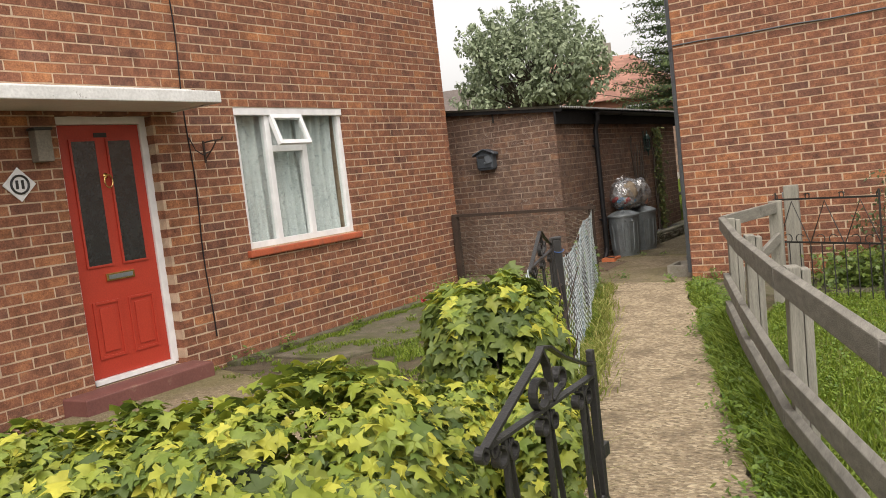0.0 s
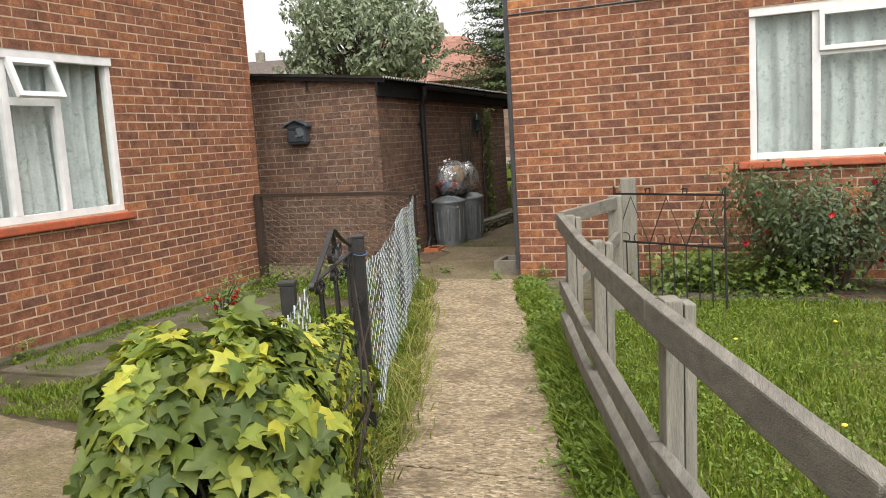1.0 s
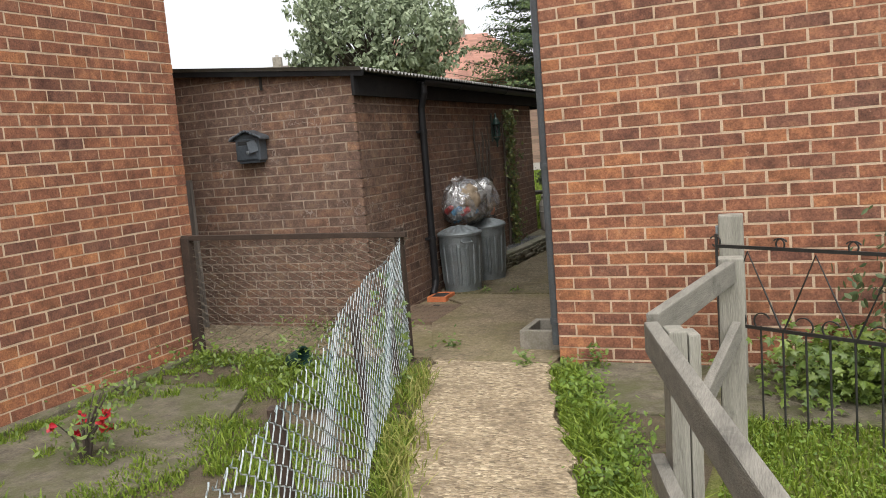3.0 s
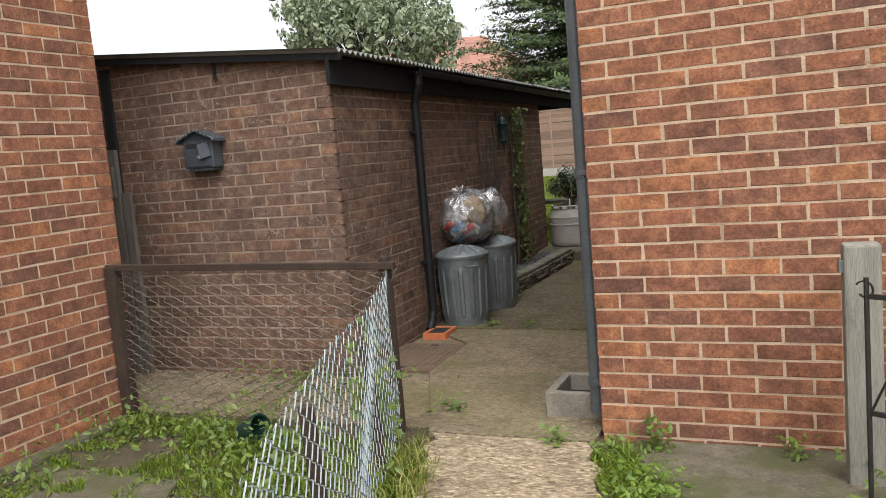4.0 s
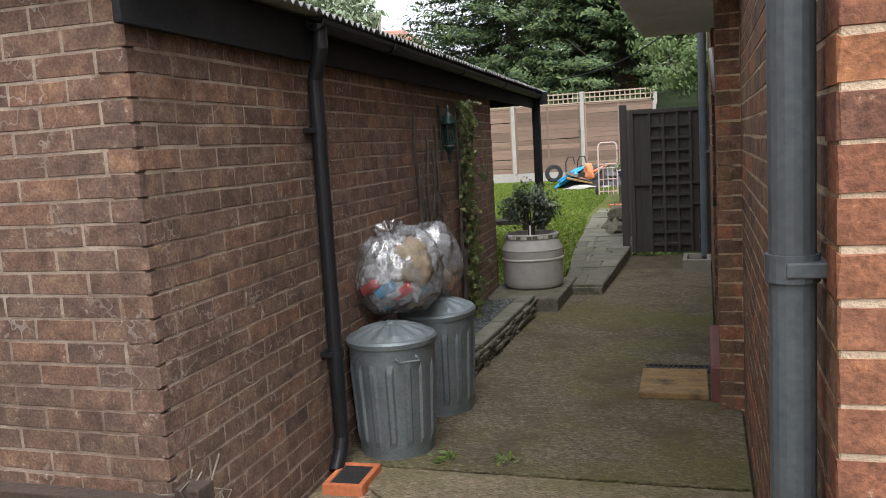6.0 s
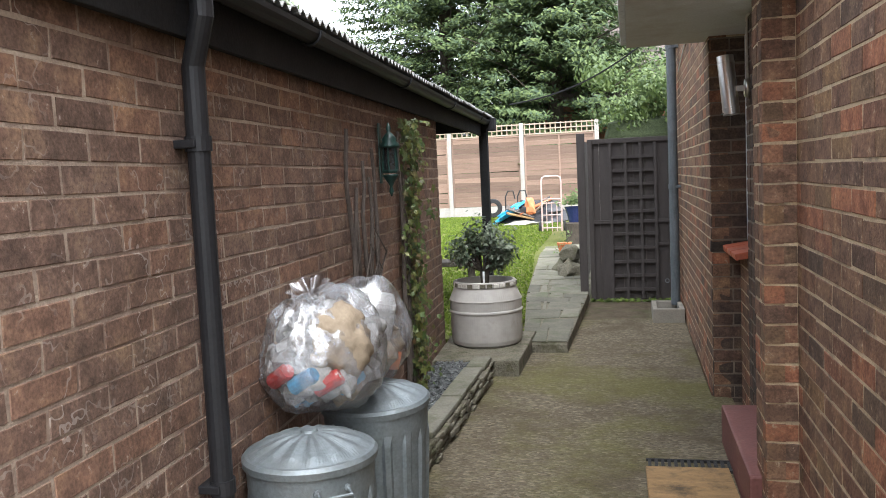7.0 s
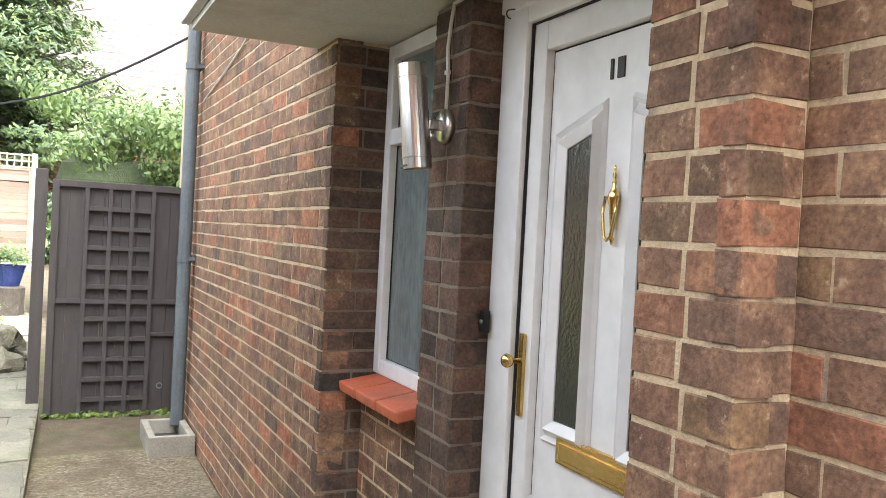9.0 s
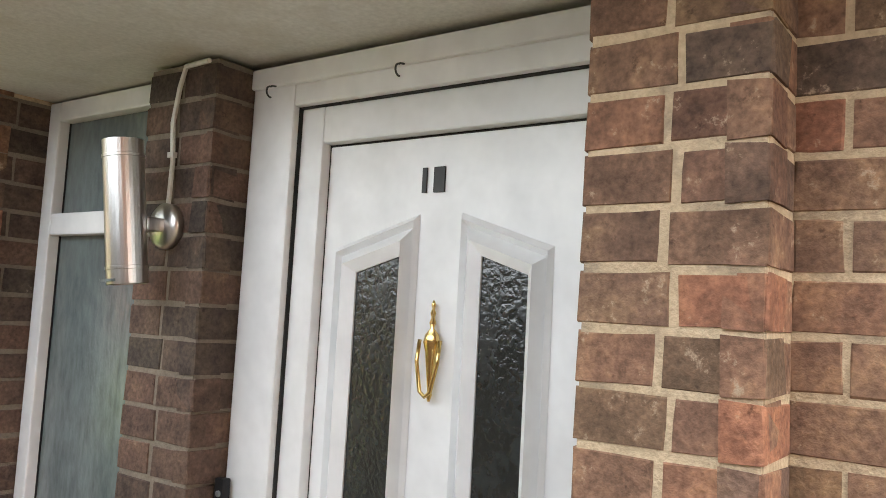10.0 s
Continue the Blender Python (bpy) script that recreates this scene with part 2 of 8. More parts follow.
STRAW = leaf_stuff("straw_grass", [(0.19, 0.21, 0.04), (0.28, 0.28, 0.07), (0.15, 0.20, 0.03), (0.36, 0.33, 0.12), (0.22, 0.25, 0.045)], 0.7)
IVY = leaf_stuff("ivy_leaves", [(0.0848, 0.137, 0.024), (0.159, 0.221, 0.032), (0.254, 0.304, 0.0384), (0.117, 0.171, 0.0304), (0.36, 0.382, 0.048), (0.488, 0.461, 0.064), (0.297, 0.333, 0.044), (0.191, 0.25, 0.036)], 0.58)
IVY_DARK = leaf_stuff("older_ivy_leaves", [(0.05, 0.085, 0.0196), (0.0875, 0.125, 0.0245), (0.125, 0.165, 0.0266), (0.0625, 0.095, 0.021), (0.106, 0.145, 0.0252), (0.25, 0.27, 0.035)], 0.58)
WEED = leaf_stuff("weed_leaves", [(0.06, 0.105, 0.02), (0.11, 0.17, 0.03), (0.17, 0.235, 0.04), (0.085, 0.13, 0.025)])
SHRUB = leaf_stuff("rose_leaves", [(0.045, 0.075, 0.03), (0.075, 0.115, 0.045), (0.11, 0.145, 0.06), (0.06, 0.09, 0.04)])
OLIVE = leaf_stuff("olive_leaves", [(0.06, 0.085, 0.055), (0.11, 0.14, 0.09), (0.18, 0.205, 0.145)])
CREEPER = leaf_stuff("creeper_leaves", [(0.05, 0.08, 0.03), (0.09, 0.11, 0.035), (0.19, 0.19, 0.05), (0.07, 0.13, 0.035), (0.13, 0.075, 0.035)])
CROWN = leaf_stuff("pale_tree_leaves", [(0.16, 0.205, 0.125), (0.23, 0.28, 0.175), (0.31, 0.355, 0.235), (0.19, 0.24, 0.145)], 0.55)
NEEDLES = leaf_stuff("conifer_sprays", [(0.0425, 0.0723, 0.0408), (0.0723, 0.111, 0.0493), (0.111, 0.157, 0.0561), (0.145, 0.191, 0.0638)], 0.8)
BUSH = leaf_stuff("hedge_leaves", [(0.06, 0.10, 0.03), (0.09, 0.14, 0.042), (0.14, 0.195, 0.058), (0.105, 0.155, 0.048)], 0.55)
PETAL = leaf_stuff("red_petals", [(0.413, 0.015, 0.0225), (0.562, 0.0375, 0.0375), (0.488, 0.0225, 0.06)], 0.5)
UPVC = surf("white_upvc", (0.79, 0.80, 0.80), (0.82, 0.83, 0.83), 2, 9, 0.3, bump=0.0)
WHITE_WOOD = surf("weathered_white_paint", (0.60, 0.61, 0.59), (0.78, 0.79, 0.77), 4, 50, 0.6, bump=0.25, stain=(0.22, 0.21, 0.19), stain_scale=9, stain_lo=0.62, stain_hi=0.68)
SOFFIT = surf("cream_soffit_paint", (0.61, 0.61, 0.57), (0.71, 0.71, 0.67), 3, 80, 0.7, bump=0.1, stain=(0.5, 0.47, 0.4), stain_scale=2)
RED_DOOR = surf("red_door_paint", (0.425, 0.0425, 0.0238), (0.51, 0.0561, 0.0306), 4, 80, 0.42, bump=0.05)
STEP_RED = surf("red_brown_step_paint", (0.14, 0.055, 0.047), (0.20, 0.08, 0.068), 5, 60, 0.6, bump=0.2, stain=(0.25, 0.16, 0.12), stain_scale=5, stain_lo=0.6, stain_hi=0.7)
SILL_TILE = surf("red_tile", (0.40, 0.09, 0.04), (0.52, 0.13, 0.06), 6, 60, 0.55, bump=0.15, stain=(0.25, 0.09, 0.06), stain_scale=8)
BLACK_IRON = surf("black_iron_paint", (0.0135, 0.0135, 0.0135), (0.0338, 0.033, 0.0315), 9, 120, 0.42, bump=0.25, stain=(0.0675, 0.045, 0.0338), stain_scale=14, stain_lo=0.64, stain_hi=0.7)
BLACK_PLASTIC = surf("black_gutter_plastic", (0.008, 0.008, 0.009), (0.02, 0.02, 0.022), 5, 90, 0.5, bump=0.05, spec=0.3)
GREY_PIPE = surf("grey_pipe_paint", (0.06, 0.075, 0.085), (0.115, 0.13, 0.14), 5, 60, 0.5, bump=0.1, stain=(0.07, 0.075, 0.08), stain_scale=6)
GALV = surf("galvanised_steel", (0.177, 0.204, 0.214), (0.286, 0.32, 0.33), 7, 70, 0.55, 0.65, 0.15, stain=(0.19, 0.204, 0.204), stain_scale=6)
WIRE_GALV = surf("galvanised_wire", (0.288, 0.331, 0.338), (0.432, 0.475, 0.482), 30, 150, 0.5, 0.2, 0.0, stain=(0.216, 0.288, 0.302), stain_scale=5, stain_lo=0.5, stain_hi=0.6)
WIRE_OLD = surf("old_brown_wire", (0.06, 0.05, 0.036), (0.24, 0.20, 0.15), 20, 120, 0.8, 0.2, 0.0)
RUST = surf("rusty_angle_iron", (0.035, 0.024, 0.018), (0.075, 0.05, 0.036), 10, 90, 0.85, 0.3, 0.4)
GREY_WOOD = surf("weathered_grey_timber", (0.162, 0.155, 0.128), (0.324, 0.31, 0.261), 5, 45, 0.88, bump=0.5, stain=(0.072, 0.0684, 0.0576), stain_scale=4, stain_lo=0.58, stain_hi=0.75, stretch=(6, 6, 0.6))
GREY_RAIL = surf("weathered_grey_rail", (0.122, 0.115, 0.0972), (0.252, 0.239, 0.203), 5, 45, 0.88, bump=0.5, stain=(0.063, 0.0594, 0.0504), stain_scale=4, stain_lo=0.56, stain_hi=0.75, stretch=(6, 0.6, 6))
OLD_PLANK = surf("old_dark_plank", (0.075, 0.066, 0.058), (0.20, 0.175, 0.15), 5, 50, 0.9, bump=0.6, stretch=(8, 8, 0.6))
GATE_BROWN = surf("dark_brown_gate_stain", (0.035, 0.029, 0.027), (0.058, 0.049, 0.045), 5, 60, 0.7, bump=0.3, stretch=(5, 5, 0.7))
FASCIA = surf("black_brown_fascia", (0.011, 0.011, 0.012), (0.026, 0.026, 0.027), 5, 60, 0.85, bump=0.3, spec=0.2)
SHEET = surf("corrugated_sheet", (0.17, 0.17, 0.16), (0.33, 0.33, 0.31), 2, 60, 0.75, 0.1, 0.3, stain=(0.1, 0.105, 0.09), stain_scale=2)
CREAM_POT = surf("cream_pot_paint", (0.37, 0.348, 0.311), (0.444, 0.422, 0.385), 3, 11, 0.55, bump=0.04, stain=(0.266, 0.244, 0.207), stain_scale=4, stain_lo=0.6, stain_hi=0.75)
STONE_BAND = surf("rim_mosaic", (0.42, 0.39, 0.34), (0.68, 0.65, 0.58), 40, 90, 0.6, bump=0.3)
PAVING = surf("crazy_paving_stone", (0.112, 0.108, 0.0805), (0.231, 0.217, 0.164), 5, 60, 0.9, bump=0.5, stain=(0.091, 0.105, 0.049), stain_scale=3, pieces=0.35)
SLATE = surf("slate_chips", (0.051, 0.0561, 0.0561), (0.162, 0.17, 0.166), 12, 60, 0.7, bump=0.3, pieces=0.6)
KERB_STONE = surf("mossy_stone_kerb", (0.085, 0.0765, 0.051), (0.212, 0.191, 0.14), 8, 50, 0.95, bump=0.8, stain=(0.0595, 0.0638, 0.0213), stain_scale=7, dist=0.025)
PANEL = surf("tan_fence_panel", (0.25, 0.165, 0.12), (0.36, 0.245, 0.185), 5, 40, 0.85, bump=0.4, stretch=(0.5, 6, 6), pieces=0.4)
TRELLIS = surf("pale_trellis_wood", (0.36, 0.28, 0.20), (0.48, 0.39, 0.29), 6, 50, 0.8, bump=0.3)
CONC_POST = surf("pale_concrete_post", (0.34, 0.32, 0.28), (0.44, 0.415, 0.37), 6, 70, 0.9, bump=0.4)
BRASS = surf("polished_brass", (0.62, 0.43, 0.14), (0.78, 0.57, 0.24), 8, 60, 0.22, 1.0, 0.05)
STEEL = surf("brushed_steel", (0.50, 0.49, 0.47), (0.68, 0.67, 0.65), 4, 90, 0.28, 1.0, 0.05, stretch=(30, 30, 1))
GREEN_METAL = surf("dark_green_lantern_paint", (0.007, 0.028, 0.0231), (0.0154, 0.0462, 0.0378), 6, 60, 0.4, bump=0.1)
DARK_SLATE_BLUE = surf("blue_grey_cast_metal", (0.045, 0.055, 0.065), (0.085, 0.10, 0.115), 6, 60, 0.5, 0.2, 0.25)
TERRACOTTA = surf("orange_clay", (0.50, 0.14, 0.05), (0.62, 0.20, 0.08), 6, 50, 0.8, bump=0.3)
COVER = surf("rusty_cast_cover", (0.11, 0.075, 0.05), (0.20, 0.14, 0.095), 8, 70, 0.85, 0.2, 0.4)
WET_WOOD = surf("worn_board", (0.18, 0.105, 0.04), (0.36, 0.225, 0.095), 4, 40, 0.75, bump=0.4, stain=(0.06, 0.04, 0.02), stain_scale=6, stretch=(1, 5, 1))
RUBBER = surf("black_rubber", (0.012, 0.012, 0.012), (0.03, 0.03, 0.03), 20, 90, 0.8, bump=0.5)
BARK = surf("bark", (0.045, 0.036, 0.027), (0.10, 0.082, 0.062), 14, 60, 0.95, bump=0.8)
STICK = surf("dry_vine_wood", (0.045, 0.034, 0.028), (0.095, 0.075, 0.06), 14, 60, 0.95, bump=0.6)
ROOF_RED = surf("orange_red_roof_tile", (0.30, 0.145, 0.105), (0.40, 0.21, 0.155), 2, 20, 0.9, bump=0.2, pieces=0.3)
ROOF_BROWN = surf("brown_roof_tile", (0.105, 0.085, 0.075), (0.165, 0.137, 0.12), 2, 20, 0.9, bump=0.2, stain=(0.27, 0.24, 0.21), stain_scale=6, stain_lo=0.6, stain_hi=0.66, pieces=0.12)
PLAIN_BRICK = surf("far_brickwork", (0.22, 0.095, 0.06), (0.33, 0.15, 0.09), 5, 70, 0.95, bump=0.4)
# plaster coloured dark, so that the dimness indoors is in the base colour
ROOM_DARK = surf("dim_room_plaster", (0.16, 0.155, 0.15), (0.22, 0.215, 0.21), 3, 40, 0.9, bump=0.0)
NET = surf("net_curtain_cloth", (0.52, 0.55, 0.55), (0.72, 0.75, 0.74), 5, 70, 0.9, bump=0.2, stain=(0.42, 0.45, 0.45), stain_scale=22, stain_lo=0.55, stain_hi=0.6)
RUBBISH_PAPER = surf("crumpled_packaging", (0.288, 0.277, 0.259), (0.446, 0.439, 0.425), 6, 40, 0.6, bump=0.4, stain=(0.216, 0.194, 0.173), stain_scale=14, stain_lo=0.55, stain_hi=0.6, pieces=0.35)
RUBBISH_CARD = surf("brown_card", (0.247, 0.188, 0.124), (0.345, 0.277, 0.195), 6, 40, 0.8, bump=0.5)
RUBBISH_RED = surf("red_packaging", (0.36, 0.02, 0.02), (0.48, 0.04, 0.035), 6, 40, 0.5, stain=(0.6, 0.55, 0.52), stain_scale=22, stain_lo=0.58, stain_hi=0.62)
RUBBISH_BLUE = surf("blue_packaging", (0.03, 0.10, 0.30), (0.15, 0.42, 0.62), 6, 40, 0.5)
TARP_BLUE = surf("bright_blue_plastic", (0.02, 0.25, 0.50), (0.04, 0.36, 0.64), 4, 40, 0.45)
ORANGE_PLASTIC = surf("orange_plastic", (0.55, 0.17, 0.06), (0.68, 0.25, 0.10), 4, 40, 0.5)
BLUE_GLAZE = surf("blue_glazed_pot", (0.012, 0.022, 0.09), (0.03, 0.045, 0.16), 4, 40, 0.25)
BLACK_SACK = surf("black_sheet", (0.015, 0.015, 0.017), (0.05, 0.05, 0.055), 8, 40, 0.5, bump=0.4)
PINK_STEEL = surf("pale_pink_enamel", (0.60, 0.42, 0.38), (0.70, 0.52, 0.47), 6, 40, 0.5)
YELLOW_PETAL = surf("yellow_petals", (0.75, 0.55, 0.03), (0.85, 0.68, 0.06), 20, 60, 0.6, bump=0.0)
DARK_INK = surf("black_lettering", (0.02, 0.02, 0.02), (0.035, 0.035, 0.035), 20, 60, 0.5, bump=0.0)
GLASS = clear_stuff("window_glass", (0.93, 0.96, 0.95), 0.04)
FROSTED = surf("obscured_glass", (0.10, 0.125, 0.125), (0.20, 0.235, 0.235), 9, 60, 0.12, bump=0.25, stretch=(1, 1, 0.3), spec=0.8)
DARK_GLASS = surf("dark_obscured_glass", (0.012, 0.015, 0.016), (0.03, 0.036, 0.037), 14, 70, 0.1, bump=0.3, spec=0.8)
BAG = clear_stuff("clear_refuse_sack", (0.98, 0.98, 0.98), 0.12, 0.2, 0.42)


# ---- building helpers ----
def mesh_ob(name, bm, material, parent=None, label="", smooth=False):
    me = bpy.data.meshes.new(name)
    bm.to_mesh(me)
    bm.free()
    if smooth:
        for p in me.polygons:
            p.use_smooth = True
    if material:
        me.materials.append(material)
    ob = new(name, me)
    if parent:
        ob.parent = parent
    if label:
        ob["label"] = label
    return ob


def part(name, bm, material, parent, label="", smooth=False):
    return mesh_ob(name, bm, material, parent, label, smooth)


def thing(name, m, label, category, group=""):
    ob = new(name)
    ob.empty_display_size = 0.1
    ob.matrix_basis = m
    return tagged(ob, label, category, group)


def setting(name, bm, material, label, smooth=False, m=None):
    ob = mesh_ob(name, bm, material, None, label, smooth)
    if m is not None:
        ob.matrix_basis = m
    return tagged(ob, label, kind="structure")


def box(x0, x1, y0, y1, z0, z1, bevel=0.0, bm=None):
    bm = bm or bmesh.new()
    r = bmesh.ops.create_cube(bm, size=1.0, matrix=Matrix.Translation(((x0 + x1) / 2, (y0 + y1) / 2, (z0 + z1) / 2)) @ Matrix.Diagonal((abs(x1 - x0), abs(y1 - y0), abs(z1 - z0), 1)))
    if bevel:
        es = list({e for v in r["verts"] for e in v.link_edges})
        bmesh.ops.bevel(bm, geom=es, offset=bevel, segments=2, profile=0.6, affect="EDGES")
    return bm


def tube(points, radius, sides=8, bm=None, caps=True):
    """A round bar along points; radius may be a list, one for each point."""
    bm = bm or bmesh.new()
    pts = [Vector(p) for p in points]
    rad = radius if isinstance(radius, (list, tuple)) else [radius] * len(pts)
    rings = []
    side = None
    for i, p in enumerate(pts):
        d = (pts[min(i + 1, len(pts) - 1)] - pts[max(i - 1, 0)]).normalized()
        if side is None:
            side = d.cross(Vector((0, 0, 1)) if abs(d.z) < 0.9 else Vector((1, 0, 0))).normalized()
        else:
            side = (side - d * side.dot(d)).normalized()
        up = d.cross(side)
        rings.append([bm.verts.new(p + (side * math.cos(a) + up * math.sin(a)) * rad[i]) for a in [2 * math.pi * k / sides for k in range(sides)]])
    for a, b in zip(rings, rings[1:]):
        for k in range(sides):
            bm.faces.new((a[k], a[(k + 1) % sides], b[(k + 1) % sides], b[k]))
    if caps:
        bm.faces.new(rings[0][::-1])
        bm.faces.new(rings[-1])
    return bm


def lathe(profile, sides=32, bm=None, wobble=None, close=True):
    """A turned form from (radius, height) pairs."""
    bm = bm or bmesh.new()
    rings = []
    for r, z in profile:
        ring = []
        for k in range(sides):
            a = 2 * math.pi * k / sides
            rr = r * (wobble(a, z) if wobble else 1)
            ring.append(bm.verts.new((rr * math.cos(a), rr * math.sin(a), z)))
        rings.append(ring)
    for a, b in zip(rings, rings[1:]):
        for k in range(sides):
            bm.faces.new((a[k], a[(k + 1) % sides], b[(k + 1) % sides], b[k]))
    if close:
        bm.faces.new(rings[0][::-1])
        bm.faces.new(rings[-1])
    return bm


def prism(poly, z0, z1, bm=None, bevel=0.0):
    bm = bm or bmesh.new()
    lo = [bm.verts.new((x, y, z0)) for x, y in poly]
    hi = [bm.verts.new((x, y, z1)) for x, y in poly]
    n = len(poly)
    top = bm.faces.new(hi)
    bm.faces.new(lo[::-1])
    for k in range(n):
        bm.faces.new((lo[k], lo[(k + 1) % n], hi[(k + 1) % n], hi[k]))
    bmesh.ops.recalc_face_normals(bm, faces=bm.faces[:])
    if bevel:
        bmesh.ops.bevel(bm, geom=list(top.edges), offset=bevel, segments=2, profile=0.5, affect="EDGES")
    return bm


def turned(bm, m):
    bmesh.ops.transform(bm, matrix=m, verts=bm.verts[:])
    return bm


def from_lists(name, verts, faces, material, parent=None, label="", smooth=False):
    me = bpy.data.meshes.new(name)
    me.from_pydata(verts, [], faces)
    me.materials.append(material)
    if smooth:
        for p in me.polygons:
            p.use_smooth = True
    ob = new(name, me)
    if parent:
        ob.parent = parent
    if label:
        ob["label"] = label
    return ob


def ribbon(points, width, thick, bm=None):
    """A flat bar bent in the plane of x and z, its width along y."""
    bm = bm or bmesh.new()
    rows = []
    for i, (x, z) in enumerate(points):
        a, b = points[max(i - 1, 0)], points[min(i + 1, len(points) - 1)]
        d = Vector((b[0] - a[0], b[1] - a[1])).normalized()
        nx, nz = -d.y * thick / 2, d.x * thick / 2
        rows.append([bm.verts.new(v) for v in ((x + nx, -width / 2, z + nz), (x + nx, width / 2, z + nz), (x - nx, width / 2, z - nz), (x - nx, -width / 2, z - nz))])
    for a, b in zip(rows, rows[1:]):
        for k in range(4):
            bm.faces.new((a[k], a[(k + 1) % 4], b[(k + 1) % 4], b[k]))
    bm.faces.new(rows[0][::-1])
    bm.faces.new(rows[-1])
    return bm


def scroll(cx, cz, r, start, turns, grow=0.35, n=18):
    return [(cx + r * (1 - grow * k / n * abs(turns)) * math.cos(start + turns * 2 * math.pi * k / n), cz + r * (1 - grow * k / n * abs(turns)) * math.sin(start + turns * 2 * math.pi * k / n)) for k in range(n + 1)]


# ---- brick walls ----
COURSE, MODULE, JOINT = 0.0763, 0.233, 0.0082
BRICKS = []  # brick objects are linked at the end of the file


def brick_shape(length, height, depth, seed):
    rr = random.Random(seed)
    j = lambda s=0.0042: rr.uniform(-s, s)
    c = 0.002
    L, H = length / 2, height / 2
    ring = [(-L, -H), (L, -H), (L, H), (-L, H)]
    v = [(x + j(), -depth, z + j()) for x, z in ring]
    v += [(x, -0.003 + j(0.001), z) for x, z in ring]
    v += [(x - math.copysign(c + j(), x), 0.0016 + j(0.0007), z - math.copysign(c + j(), z)) for x, z in ring]
    f = []
    for a in (0, 4):
        for k in range(4):
            f.append((a + k, a + (k + 1) % 4, a + 4 + (k + 1) % 4, a + 4 + k))
    f.append((8, 9, 10, 11))
    return v, f


def brick_wall(name, p0, direction, length, height, holes, mat_brick, mat_mortar, label, z0=-0.08, near=None, lap=0.0, top=None, thick=0.22, ext=(0.003, 0.003), brick_top=3.7, count=300, proud=0.0005, core=(0.002, 0.002), shift=MODULE / 2):
    """A wall along direction from p0 (its left end as seen from outside), holes as (u0, u1, z0, z1); bricks stand proud of the mortar.
    near: the (u, height) round which the bricks are objects of their own. top: a function of u for a sloping head."""
    d = Vector((direction[0], direction[1], 0)).normalized()
    out = Vector((d.y, -d.x, 0))
    base = Matrix(((d.x, -out.x, 0, p0[0]), (d.y, -out.y, 0, p0[1]), (0, 0, 1, 0), (0, 0, 0, 1)))
    head = top or (lambda u: height)
    # the mortar core, cut round the holes
    us = sorted({core[0], length - core[1], *[v for h in holes for v in h[:2] if 0 < v < length], *([length * k / 6 for k in range(1, 6)] if top else [])})
    bm = bmesh.new()
    for a, b in zip(us, us[1:]):
        spans = sorted([(h[2], h[3]) for h in holes if h[0] < (a + b) / 2 < h[1]])
        z = z0
        for lo, hi in spans + [(None, None)]:
            end = lo if lo is not None else None
            if end is None:
                vs = [bm.verts.new(q) for q in ((a, 0, z), (b, 0, z), (b, 0, head(b)), (a, 0, head(a)), (a, thick, z), (b, thick, z), (b, thick, head(b)), (a, thick, head(a)))]
                for q in ((0, 1, 2, 3), (5, 4, 7, 6), (4, 0, 3, 7), (1, 5, 6, 2), (3, 2, 6, 7), (4, 5, 1, 0)):
                    bm.faces.new([vs[i] for i in q])
            elif end > z + 0.001:
                box(a, b, 0, thick, z, end, bm=bm)
            z = hi
    wall = setting(name, bm, mat_mortar, label, m=base)
    # the bricks
    cells = []
    for row in range(int((min(height, brick_top) - z0) / COURSE) + 1):
        zb = z0 + row * COURSE + JOINT / 2
        zt = zb + COURSE - JOINT
        start = -MODULE + (lap + (shift if row % 2 else 0)) % MODULE
        u = start
        while u < length:
            a, b = u + JOINT / 2, u + MODULE - JOINT / 2
            u += MODULE
            a = -ext[0] if a < 0.02 else a
            b = length + ext[1] if b > length - 0.02 else b
            pieces = [(a, b)]
            for h in holes:
                if zb < h[3] - 0.02 and zt > h[2] + 0.02:
                    cut = []
                    for s, e in pieces:
                        if e <= h[0] or s >= h[1]:
                            cut.append((s, e))
                        else:
                            if s < h[0] - 0.03:
                                cut.append((s, h[0] + 0.003))
                            if e > h[1] + 0.03:
                                cut.append((h[1] - 0.003, e))
                    pieces = cut
            for s, e in pieces:
                if e - s > 0.03 and zt < head((s + e) / 2) + (0.028 if top else -0.01):
                    cells.append((s, e, zb, zt))
    if near:
        cells.sort(key=lambda c: math.hypot((c[0] + c[1]) / 2 - near[0], 1.0 * ((c[2] + c[3]) / 2 - near[1])))
    own = cells[:count] if near else []
    verts, faces = [], []
    rr = random.Random(len(cells))
    for s, e, zb, zt in cells[len(own):]:
        v, f = brick_shape(e - s, zt - zb, min(0.10, thick - 0.02), rr.random())
        k = len(verts)
        push, du, dz = proud + rr.uniform(-0.0006, 0.001), rr.uniform(-0.002, 0.002), rr.uniform(-0.0015, 0.0015)
        verts += [((s + e) / 2 + x + du, -y - push, (zb + zt) / 2 + z + dz) for x, y, z in v]
        faces += [tuple(k + i for i in q) for q in f]
    if verts:
        rest = from_lists("brickwork", verts, faces, mat_brick, wall)
        rest["kind"] = "stuff"
